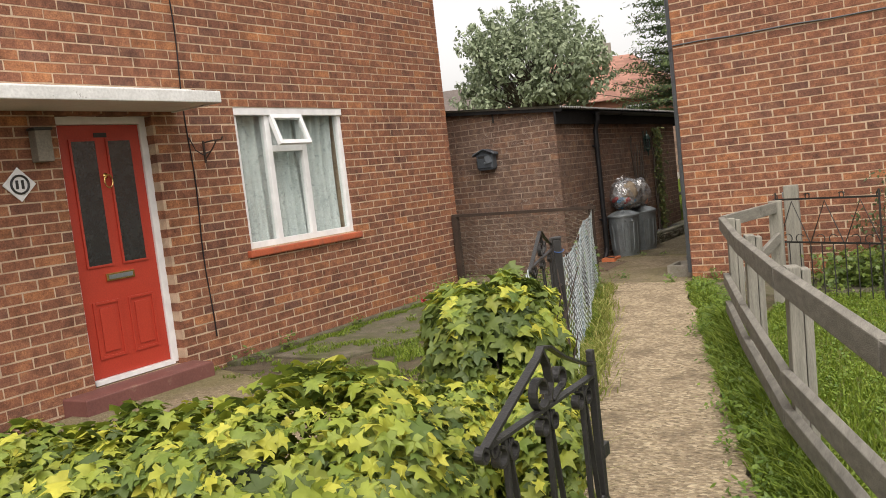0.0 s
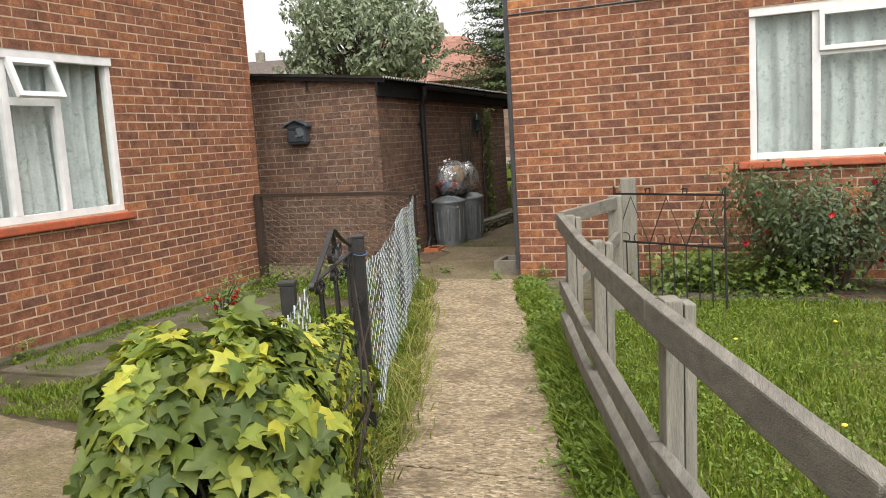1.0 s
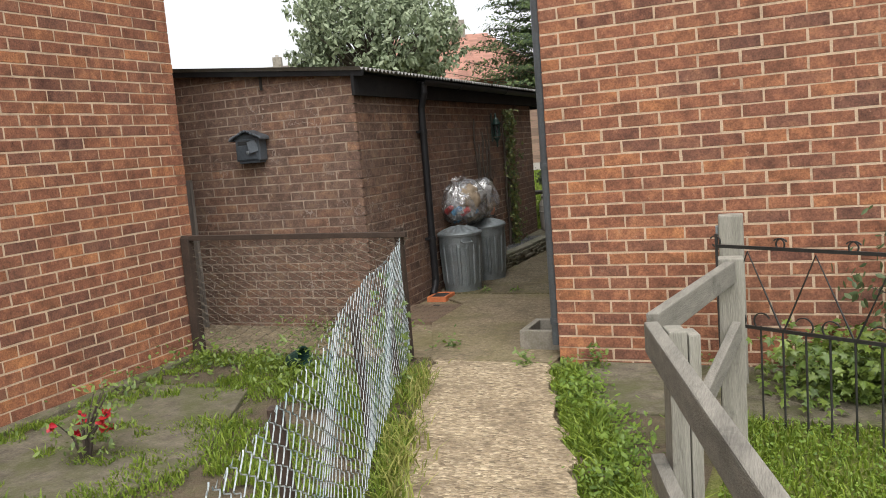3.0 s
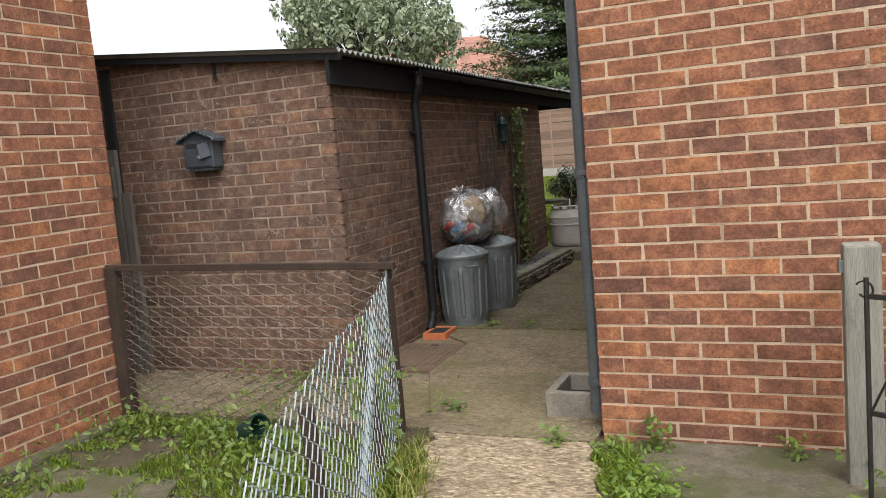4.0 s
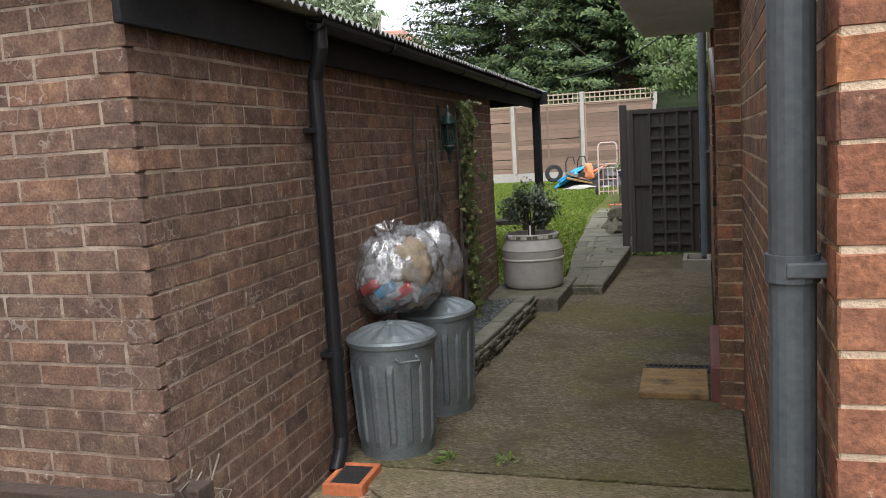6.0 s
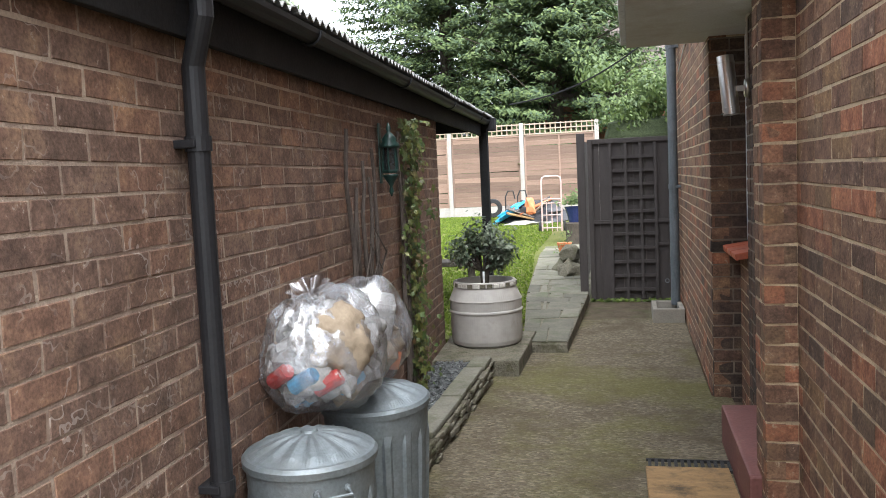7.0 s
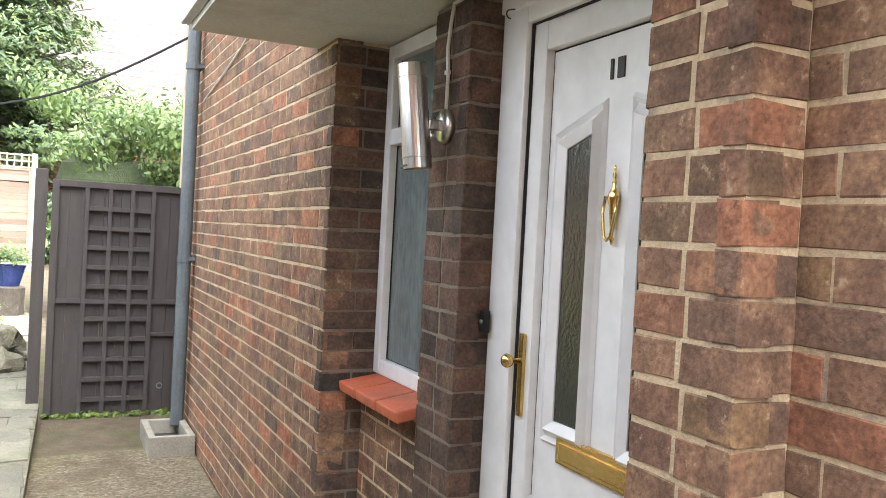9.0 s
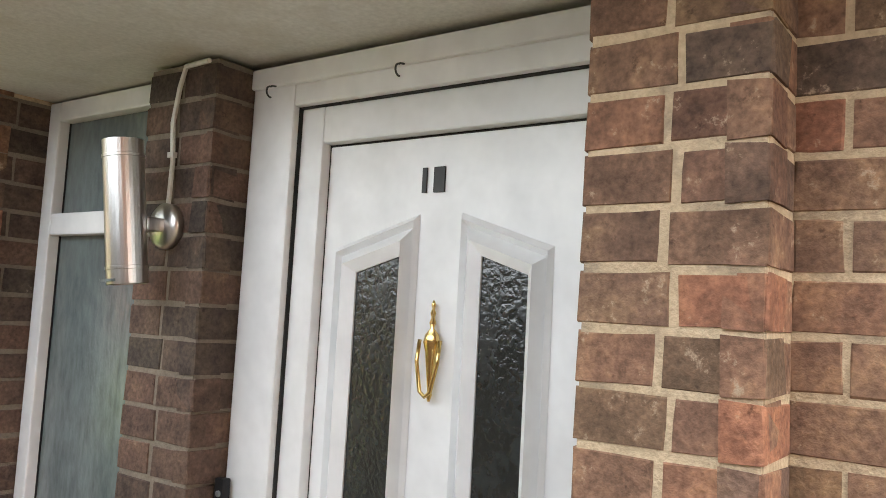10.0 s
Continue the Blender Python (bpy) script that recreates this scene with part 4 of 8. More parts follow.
pl = thing("house_sign", pose(LX + 0.006, 3.13, 1.655, 0, 0, 90), "white diamond house sign with a black ring, fixed to brick", "sign")
part("plate", turned(box(-0.085, 0.085, -0.012, 0.0, -0.085, 0.085, 0.004), pose(0, 0, 0, 0, 45, 0)), UPVC, pl)
part("ring", tube([(0.062 * math.cos(a), -0.016, 0.062 * math.sin(a)) for a in [2 * math.pi * k / 20 for k in range(21)]], 0.008, 6), DARK_INK, pl)
for x in (-0.02, 0.02):
    part("bar", box(x - 0.009, x + 0.009, -0.017, -0.012, -0.03, 0.03), DARK_INK, pl)
pb = thing("porch_lamp", pose(LX + 0.006, 3.31, 1.90, 0, 0, 90), "small dark square porch lamp above the house sign", "lamp")
part("body", box(-0.06, 0.06, -0.09, 0.0, -0.1, 0.12, 0.01), CONCRETE_GREY, pb)
part("cap", box(-0.07, 0.07, -0.1, 0.0, 0.12, 0.14, 0.006), BLACK_IRON, pb)
hb = thing("hanging_bracket", pose(LX + 0.006, 4.78, 1.86, 0, 0, 90), "rusty iron hanging-basket bracket fixed to brick", "bracket")
part("wall_bar", box(-0.008, 0.008, -0.012, 0, -0.13, 0.06), RUST, hb)
part("arm", tube([(0, -0.01, 0.04), (0.02, -0.1, 0.05), (0.03, -0.2, 0.045), (0.03, -0.22, 0.07)], 0.007, 6), RUST, hb)
part("strut", tube([(0, -0.01, -0.1), (0.01, -0.1, -0.02), (0.02, -0.15, 0.045)], 0.006, 6), RUST, hb)
cb = thing("wall_cable", pose(LX + 0.012, 0, 0), "thin dark cable clipped down the brick wall", "cable")
part("cable", tube([(0, 4.63 + 0.012 * math.sin(z * 5), z) for z in [0.25 + 0.14 * k for k in range(27)]], 0.006, 5), BLACK_PLASTIC, cb)
part("branch_cable", tube([(0.004, 4.63, 1.95), (0.01, 4.68, 1.84), (0.01, 4.75, 1.8), (0.008, 4.85, 1.83)], 0.005, 5), BLACK_PLASTIC, cb)
rc = thing("wall_cable", pose(0, RY - 0.012, 0), "thin grey cable clipped along the brick wall", "cable")
part("cable", tube([(-2.70 + 0.3 * k, 0, 2.465 - 0.003 * k + 0.006 * math.sin(k * 2.1)) for k in range(14)], 0.007, 5), GREY_PIPE, rc)

# ---- white door ----
wd = pose(-2.585, 13.07, 0.2, 0, 0, -90)
door = setting("door_2", box(0.205, 0.885, 0.045, 0.09, 0.02, 1.83, 0.003), UPVC, "white panelled front door with two dark glass lights", m=wd)
part("door_frame", bars([(0.0, 0.132, 0, 2.01), (0.925, 0.955, 0, 2.01), (0.132, 0.925, 1.918, 2.01)], 0.13, -0.005, 0.006), UPVC, door)
part("frame_rebate", bars([(0.136, 0.202, 0, 1.915), (0.888, 0.923, 0, 1.915), (0.202, 0.888, 1.835, 1.915)], 0.10, 0.02, 0.004), UPVC, door)
part("gasket", bars([(0.2022, 0.2048, 0.01, 1.834), (0.8852, 0.8875, 0.01, 1.834), (0.205, 0.885, 1.8305, 1.8345)], 0.03, 0.046, 0.0), RUBBER, door, "black rubber gap seal")
part("gasket", bars([(0.1325, 0.1355, 0.0, 1.917), (0.136, 0.923, 1.9152, 1.9178)], 0.03, 0.012, 0.0), RUBBER, door, "black rubber gap seal")
part("head_trim", box(0.0, 0.955, -0.015, 0.02, 1.965, 2.012, 0.006), UPVC, door)


def ring_of(outer, inner, y0, y1):
    bm = bmesh.new()
    n = len(outer)
    a = [bm.verts.new((x, y1, z)) for x, z in outer]
    mid = [bm.verts.new(((x * 0.5 + u * 0.5), y0, (z * 0.5 + w * 0.5))) for (x, z), (u, w) in zip(outer, inner)]
    b = [bm.verts.new((x, y0 + 0.012, z)) for x, z in inner]
    c = [bm.verts.new((x, y1 + 0.004, z)) for x, z in inner]
    for p, q in ((a, mid), (mid, b), (b, c)):
        for k in range(n):
            bm.faces.new((p[k], p[(k + 1) % n], q[(k + 1) % n], q[k]))
    bmesh.ops.recalc_face_normals(bm, faces=bm.faces[:])
    return bm


def inset(poly, d):
    cx, cz = sum(p[0] for p in poly) / len(poly), sum(p[1] for p in poly) / len(poly)
    return [(x - math.copysign(d, x - cx), z - math.copysign(d, z - cz)) for x, z in poly]


def sheet(poly, y):
    bm = bmesh.new()
    f = bm.faces.new([bm.verts.new((x, y, z)) for x, z in poly])
    r = bmesh.ops.extrude_face_region(bm, geom=[f])
    bmesh.ops.translate(bm, vec=(0, 0.004, 0), verts=[v for v in r["geom"] if isinstance(v, bmesh.types.BMVert)])
    return bm


for flip in (False, True):
    X = (lambda x: 1.02 - x) if flip else (lambda x: x)
    e0, g0, g1 = (0.26, 0.30, 0.40) if flip else (0.244, 0.316, 0.428)
    light_poly = [(X(e0 + 0.014), 0.80), (X(0.446), 0.80), (X(0.446), 1.65), (X(e0 + 0.014), 1.592)]
    glass_poly = [(X(g0), 0.85), (X(g1), 0.85), (X(g1), 1.592), (X(g0), 1.558)]
    part("light_moulding", ring_of(light_poly, glass_poly, 0.014, 0.044), UPVC, door)
    part("pane", sheet(glass_poly, 0.030), DARK_GLASS, door, "dark obscured glass")
    outer_poly = [(X(e0), 0.78), (X(0.46), 0.78), (X(0.46), 1.676), (X(e0), 1.61)]
    part("outer_bead", ring_of(outer_poly, light_poly, 0.032, 0.044), UPVC, door)
    low = [(X(0.185), 0.14), (X(0.445), 0.14), (X(0.445), 0.62), (X(0.185), 0.62)]
    part("panel_moulding", ring_of(low, inset(low, 0.055), 0.016, 0.044), UPVC, door)
    part("raised_panel", turned(box(min(X(0.25), X(0.38)), max(X(0.25), X(0.38)), 0.032, 0.046, 0.205, 0.555, 0.008), Matrix.Identity(4)), UPVC, door)
lp = part("letter_plate", box(0.33, 0.67, 0.030, 0.046, 0.745, 0.82, 0.005), BRASS, door, "brass letter plate")
part("flap", box(0.35, 0.65, 0.024, 0.031, 0.758, 0.803, 0.004), BRASS, lp)
kn = part("door_knocker", turned(lathe([(0.003, 0.085), (0.007, 0.075), (0.004, 0.066), (0.009, 0.056), (0.005, 0.046), (0.011, 0.034), (0.006, 0.022), (0.022, 0.008), (0.027, -0.01), (0.02, -0.03), (0.012, -0.08), (0.006, -0.118), (0.010, -0.126), (0.004, -0.142)], 14), pose(0.512, 0.034, 1.436, 0, 0, 0) @ Matrix.Diagonal((0.66, 0.5, 0.84, 1))), BRASS, door, "brass urn-shaped door knocker", True)
part("striker", tube([(0.512 - 0.024, 0.028, 1.432), (0.512 - 0.024, 0.022, 1.39), (0.512 - 0.012, 0.02, 1.335), (0.512, 0.02, 1.326), (0.512 + 0.012, 0.02, 1.335), (0.512 + 0.024, 0.022, 1.39), (0.512 + 0.024, 0.028, 1.432)], 0.004, 7), BRASS, kn, smooth=True)
hn = part("door_handle", box(0.155, 0.181, 0.008, 0.021, 0.83, 1.06, 0.006), BRASS, door, "brass lever plate with a knob")
part("knob", turned(lathe([(0.008, 0), (0.008, 0.03), (0.02, 0.036), (0.024, 0.05), (0.016, 0.062), (0.002, 0.066)], 16), pose(0.168, 0.008, 0.985, 90, 0, 0) @ Matrix.Scale(0.85, 4)), BRASS, hn, smooth=True)
part("numeral_bar", box(0.462, 0.472, 0.0405, 0.045, 1.718, 1.768), DARK_INK, door, "dark numeral bar")
part("numeral_bar", box(0.49, 0.516, 0.0405, 0.045, 1.718, 1.768), DARK_INK, door, "dark numeral bar")
bell = thing("door_bell", pose(-2.60, 13.05, 1.275, 0, 0, -90), "small black door bell push beside the white door", "bell")
part("body", box(-0.016, 0.012, -0.022, 0.0, -0.032, 0.032, 0.004), BLACK_PLASTIC, bell)
part("button", turned(lathe([(0.007, 0), (0.007, 0.003), (0.005, 0.005)], 12), pose(0, -0.022, 0, 90, 0, 0)), GALV, bell)
for y in (12.98, 12.62):
    hk = thing("cup_hook", pose(-2.607, y, 2.15, 0, 0, -90), "small dark cup hook screwed into the door head", "hook", "cup hooks over the door")
    part("hook", tube([(0, 0, 0.012), (0, -0.012, 0.01)] + [(0, -0.014 - 0.012 * math.sin(a), -0.004 + 0.012 * math.cos(a)) for a in [0.3 * k for k in range(12)]], 0.0022, 5), BLACK_IRON, hk)
setting("trim_white_doorstep", box(-2.875, -2.50, 11.99, 13.03, -0.05, 0.198, 0.012), STEP_RED, "red-brown painted concrete step below the white door")

# side window, in its recess beside the door
sw = pose(-2.672, 13.895, 0.985, 0, 0, -90)
ob = setting("window_3", bars(frame_rects(0.62, 1.235, 0.055) + [(0.055, 0.565, 0.86, 0.92)], 0.07, 0.05, 0.005), UPVC, "narrow white side window with obscured glass", m=sw)
part("pane", box(0.05, 0.57, 0.085, 0.093, 0.05, 0.865), FROSTED, ob, "grey-green obscured glass")
part("pane", box(0.05, 0.57, 0.085, 0.093, 0.915, 1.185), FROSTED, ob, "grey-green obscured glass")
part("glazing_gasket", bars(frame_rects(0.52, 0.82, 0.007, 0.05, 0.05) + frame_rects(0.52, 0.275, 0.007, 0.05, 0.915), 0.006, 0.08, 0.0), BLACK_PLASTIC, ob)
bm = bmesh.new()
for i, (y0, y1) in enumerate(((0.03, 0.20), (0.202, 0.39), (0.392, 0.575))):
    r = bmesh.new()
    box(y0, y1, -0.115, 0.05, -0.02, 0.018, 0.007, r)
    turned(r, pose(0, 0.003 * i, 0, 9 + 0.6 * i, 0, 0))
    me = bpy.data.meshes.new("tmp")
    r.to_mesh(me)
    r.free()
    bm.from_mesh(me)
    bpy.data.meshes.remove(me)
part("window_sill", turned(bm, pose(0, 0.02, -0.025)), SILL_TILE, ob, "overlapping red tile sill with a broken edge")

wl = thing("wall_light", pose(-2.69, 13.2, 1.865, 0, 0, -90), "brushed steel up-and-down wall light on the brick pier", "wall light")
part("back_plate", turned(lathe([(0.052, 0), (0.052, 0.018), (0.044, 0.026), (0.004, 0.028)], 24), pose(0, 0.0, -0.02, 90, 0, 0)), STEEL, wl, smooth=True)
part("arm", box(-0.015, 0.015, -0.07, -0.02, -0.035, -0.005, 0.004), STEEL, wl)
shade = part("shade", turned(lathe([(0.039, -0.155), (0.043, -0.155), (0.043, 0.155), (0.039, 0.155), (0.039, -0.155)], 36, close=False), pose(-0.015, -0.105, 0.0, 5, -4, 0)), STEEL, wl, smooth=False)
for z in (-0.12, 0.12):
    part("band", turned(lathe([(0.0432, z - 0.004), (0.0448, z - 0.003), (0.0448, z + 0.003), (0.0432, z + 0.004)], 36, close=False), pose(-0.015, -0.105, 0.0, 5, -4, 0)), STEEL, shade)
part("end_glass", turned(lathe([(0.0385, 0.0), (0.0385, 0.006)], 20), pose(-0.015, -0.105, -0.15, 5, -4, 0)), FROSTED, shade)
cab = thing("light_cable", pose(-2.696, 13.2, 0, 0, 0, -90), "thin painted cable running up the pier to the wall light", "cable")
part("cable", tube([(0.0, -0.004, 1.89), (0.006, -0.006, 1.99), (-0.005, -0.006, 2.08), (0.01, -0.006, 2.16), (0.03, -0.008, 2.205), (0.11, -0.008, 2.208)], 0.006, 6), SOFFIT, cab)
part("clip", box(-0.008, 0.012, -0.012, 0, 2.0, 2.012), SOFFIT, cab)


# ---- rainwater pipes ----
def downpipe(name, x, y, z0, z1, radius, material, label, clips, away, offset=None, shoe=None):
    t = thing(name, pose(x, y, 0), label, "downpipe")
    pts = [(0, 0, z0), (0, 0, z1)]
    if shoe:
        pts = [(shoe[0], shoe[1], z0 - 0.02), (shoe[0] * 0.3, shoe[1] * 0.3, z0 + 0.05)] + [(0, 0, z0 + 0.12), (0, 0, z1)]
    if offset:
        pts += [(offset[0], offset[1], z1 + 0.14), (offset[0], offset[1], z1 + 0.24)]
    part("pipe", tube(pts, radius, 18), material, t, smooth=False)
    for z in clips:
        c = part("collar", tube([(0, 0, z - 0.022), (0, 0, z + 0.022)], radius * 1.16, 18), material, t)
        part("lug", box(-0.012 + min(0, away[0] * 0.07), 0.012 + max(0, away[0] * 0.07), -0.045 - min(0.0, 0), 0.045, z - 0.012, z + 0.012, 0.003), material, c)
    return t


w_at = lambda y: -4.54 - 0.0455 * (y - 9.53)
downpipe("shed_downpipe", w_at(10.8) + 0.056, 10.8, 0.03, 1.80, 0.034, BLACK_PLASTIC, "black plastic downpipe on the shed wall", (0.55, 1.58), (-1, 0), (0.05, -0.02), (0.0, -0.09))
downpipe("house_downpipe", RX - 0.05, 8.80, 0.06, 4.9, 0.036, GREY_PIPE, "grey painted downpipe at the house corner", (0.22, 1.25, 2.45), (1, 0))
downpipe("house_downpipe", PX - 0.07, 16.92, 0.10, 4.9, 0.045, GREY_PIPE, "grey painted downpipe on the far side wall", (1.26, 2.6), (1, 0))


def drain_trough(x0, x1, y0, y1, z, label):
    t = thing("drain_surround", pose((x0 + x1) / 2, (y0 + y1) / 2, 0), label, "drain")
    w, d, k = (x1 - x0) / 2, (y1 - y0) / 2, 0.045
    bm = bmesh.new()
    for r in ((-w, w, -d, -d + k), (-w, w, d - k, d), (-w, -w + k, -d + k, d - k), (w - k, w, -d + k, d - k)):
        box(*r, -0.03, z, 0.006, bm)
    part("curb", bm, CONCRETE_GREY, t)
    part("grating", box(-w + k, w - k, -d + k, d - k, -0.02, 0.035), RUBBER, t)


drain_trough(-3.05, -2.735, 8.88, 9.27, 0.125, "low concrete drain surround at the foot of the downpipe")
drain_trough(-3.13, -2.84, 16.45, 16.98, 0.13, "low concrete drain surround below the far downpipe")
gl = thing("gully_pot", pose(-4.42, 10.66, 0.0, 0, 0, 3), "orange clay gully hopper below the black downpipe", "drain")
bm = bmesh.new()
for r in ((-0.11, 0.08, -0.13, -0.105), (-0.11, 0.08, 0.105, 0.13), (-0.11, -0.085, -0.105, 0.105), (0.055, 0.08, -0.105, 0.105)):
    box(*r, -0.06, 0.028, 0.006, bm)
part("hopper", bm, TERRACOTTA, gl)
part("grating", box(-0.085, 0.055, -0.105, 0.105, -0.05, 0.02), RUBBER, gl)
mh = thing("manhole_cover", pose(-4.30, 9.98, -0.012, 0, 0, 2), "rusty brown cast manhole cover set in the concrete", "manhole cover")
part("plate", box(-0.23, 0.23, -0.36, 0.36, -0.03, 0.012, 0.004), COVER, mh)
part("frame", bars([(-0.26, -0.235, -0.02, 0.008)], 0.74, -0.37), COVER, mh)
studs = bmesh.new()
for i in range(13):
    for j in range(8):
        box(-0.205 + j * 0.056, -0.185 + j * 0.056, -0.335 + i * 0.053, -0.315 + i * 0.053, 0.011, 0.015, bm=studs)
part("tread_studs", studs, COVER, mh)["kind"] = "stuff"
for y in (-0.3, 0.3):
    part("lifting_slot", box(-0.03, 0.03, y - 0.012, y + 0.012, 0.012, 0.0165), RUBBER, mh)
bd = thing("wooden_board", pose(-3.07, 12.27, 0.0, 0, 0, 1), "worn wet wooden board lying by the door step", "board")
part("plank", box(-0.2, 0.18, -0.26, 0.0, 0.0, 0.035, 0.006), WET_WOOD, bd)
part("plank", box(-0.2, 0.18, 0.003, 0.26, 0.0, 0.034, 0.006), WET_WOOD, bd)
gt = thing("channel_grating", pose(-3.07, 12.62, 0.0), "black slotted channel grating across the alley", "drain")
bm = bmesh.new()
for k in range(13):
    box(-0.19 + 0.031 * k, -0.175 + 0.031 * k, -0.06, 0.06, 0.0, 0.012, bm=bm)
box(-0.2, 0.21, -0.07, -0.06, 0, 0.014, bm=bm)
box(-0.2, 0.21, 0.06, 0.07, 0, 0.014, bm=bm)
part("grating", bm, RUBBER, gt)


# ---- shed front: letter box, old plank door ----
lbx = thing("letter_box", pose(-5.555, SC.y - 0.01, 1.435, 0, 0, 0) @ Matrix.Scale(0.8, 4), "blue-grey cast letter box with a scalloped roof on the shed wall", "letter box")
part("body", box(-0.155, 0.155, -0.13, 0.0, 0.0, 0.235, 0.012), DARK_SLATE_BLUE, lbx)
part("base", box(-0.13, 0.13, -0.12, 0.0, -0.025, 0.0, 0.008), DARK_SLATE_BLUE, lbx)
bm = bmesh.new()
arch = [(0.20 * math.sin(a), 0.235 + 0.055 * math.cos(a) + 0.035 * math.exp(-(a / 0.4) ** 2)) for a in [math.pi * (k / 24 - 0.5) for k in range(25)]]
for y0, y1 in ((-0.165, 0.0),):
    lo = [bm.verts.new((x, y0, z)) for x, z in arch] + [bm.verts.new((x, y0, z - 0.018)) for x, z in arch[::-1]]
    hi = [bm.verts.new((x, y1, z)) for x, z in arch] + [bm.verts.new((x, y1, z - 0.018)) for x, z in arch[::-1]]
    for k in range(len(lo)):
        bm.faces.new((lo[k], lo[(k + 1) % len(lo)], hi[(k + 1) % len(lo)], hi[k]))
    bm.faces.new(lo[::-1])
    bm.faces.new(hi)
roof = part("roof", bm, DARK_SLATE_BLUE, lbx)
part("gable", sheet([(x * 0.95, z - 0.01) for x, z in arch], -0.125), DARK_SLATE_BLUE, lbx)
sc = bmesh.new()
for k in range(15):
    a = math.pi * ((k + 0.5) / 15 - 0.5)
    bmesh.ops.create_uvsphere(sc, u_segments=6, v_segments=4, radius=0.016, matrix=Matrix.Translation((0.197 * math.sin(a), -0.163, 0.225 + 0.055 * math.cos(a) + 0.035 * math.exp(-(a / 0.4) ** 2))))
part("scallop_edge", sc, DARK_SLATE_BLUE, roof)
part("door", box(-0.125, 0.125, -0.138, -0.128, 0.015, 0.165, 0.004), DARK_SLATE_BLUE, lbx)
part("slot", box(-0.12, 0.12, -0.134, -0.127, 0.172, 0.212, 0.002), RUBBER, lbx)
part("flap", turned(box(-0.05, 0.05, -0.004, 0.004, -0.13, 0.0, 0.003), pose(0.06, -0.142, 0.21, -12, -14, 18)), DARK_SLATE_BLUE, lbx)
part("emblem", turned(lathe([(0.02, 0), (0.014, 0.006), (0.003, 0.008)], 10), pose(0.0, -0.138, 0.09, 90, 0, 0)), GALV, lbx)
pd = thing("plank_door", pose(-6.47, SC.y - 0.10, 0.0, 0, 0, 0), "old dark leaning plank door against the shed wall", "plank door")
for i, (x, w, h, tilt) in enumerate(((-0.14, 0.09, 1.92, 1.0), (-0.045, 0.085, 1.88, 0.6), (0.05, 0.09, 1.68, 1.4), (0.15, 0.075, 1.66, 2.2), (0.235, 0.07, 1.35, 2.6))):
    part("plank", turned(box(-w / 2, w / 2, -0.02 - 0.003 * i, 0.004, 0.0, h, 0.006), pose(x, 0, -0.04, -1, tilt * 0.8 - 3, 0)), OLD_PLANK, pd)
part("latch", box(-0.02, 0.075, -0.05, -0.025, 1.52, 1.56, 0.004), GALV, pd)
part("ledge_board", box(0.07, 0.16, -0.055, -0.026, 1.28, 1.5, 0.006), OLD_PLANK, pd)
setting("trim_shed_front_post", box(-6.44, -6.36, SC.y - 0.03, SC.y - 0.006, 0.0, 2.2, 0.006), FASCIA, "dark timber batten at the end of the shed wall")
st = thing("roof_strap", pose(-5.42, SC.y - 0.012, 2.02), "short dark metal strap hanging from the shed roof edge", "strap")
part("strap", box(-0.012, 0.012, -0.012, 0.0, 0.0, 0.13, 0.002), BLACK_IRON, st)


# ---- chain-link fencing ----
def chain_link(parent, p, q, foot, head, cell, r, material, seed, sag=0.0):
    """Zigzag wires woven side by side; each pair of loops crosses its neighbour."""
    rr = random.Random(seed)
    P, Q = Vector((*p, 0)), Vector((*q, 0))
    d = (Q - P)
    L = d.length
    d.normalize()
    side = Vector((-d.y, d.x, 0))
    verts, faces = [], []
    n = int(L / cell)
    for i in range(n):
        u0 = (i + 0.5) * L / n
        top = head(u0 / L) + rr.uniform(-0.006, 0.006) - sag * math.sin(math.pi * u0 / L)
        rows = int((top - foot) / (cell * 0.55))
        prev = None
        for j in range(2 * rows + 1):
            # each loop: a straight run, then a tight bend round its neighbour
            s = (1 if (i + j // 2) % 2 else -1) * (1.0 if j % 2 == 0 else 0.82)
            drop = (j // 2) * cell * 0.55 + (0.16 * cell if j % 2 else 0.0)
            bulge = 0.012 * math.sin(u0 * 3 + j * 0.1) + 0.007 * math.sin(u0 * 7 + j * 0.06)
            c = P + d * (u0 + s * cell * 0.53 + 0.004 * math.sin(j * 0.21 + u0 * 5)) + side * (s * r * 1.3 + bulge) + Vector((0, 0, top - drop))
            if prev is not None:
                k = len(verts)
                w = (c - prev).normalized()
                a = w.cross(side).normalized() * r
                b = side * r
                for m in (prev, c):
                    verts += [tuple(m + a), tuple(m - a * 0.5 + b * 0.87), tuple(m - a * 0.5 - b * 0.87)]
                faces += [(k, k + 1, k + 4, k + 3), (k + 1, k + 2, k + 5, k + 4), (k + 2, k, k + 3, k + 5)]
            prev = c
        # the knuckled tip
        k = len(verts)
        tip = P + d * (u0 - cell * 0.53) + Vector((0, 0, top))
        verts += [tuple(tip + Vector((0, 0, -0.006)) + d * r), tuple(tip - d * r), tuple(tip + side * r), tuple(tip + d * 0.018 + Vector((0, 0, 0.012)))]
        faces += [(k, k + 1, k + 3), (k + 1, k + 2, k + 3), (k + 2, k, k + 3)]
    ob = from_lists("wire_mesh", verts, faces, material, parent)
    return ob


cf = thing("chain_link_fence", pose(0, 0, 0), "galvanised chain-link fence sagging beside the garden path", "fence")
chain_link(cf, (-2.185, 4.5), (-3.765, 8.62), 0.02, lambda k: 0.80 + 0.05 * k - 0.03 * math.sin(9 * k), 0.054, 0.0023, WIRE_GALV, 3, 0.035)
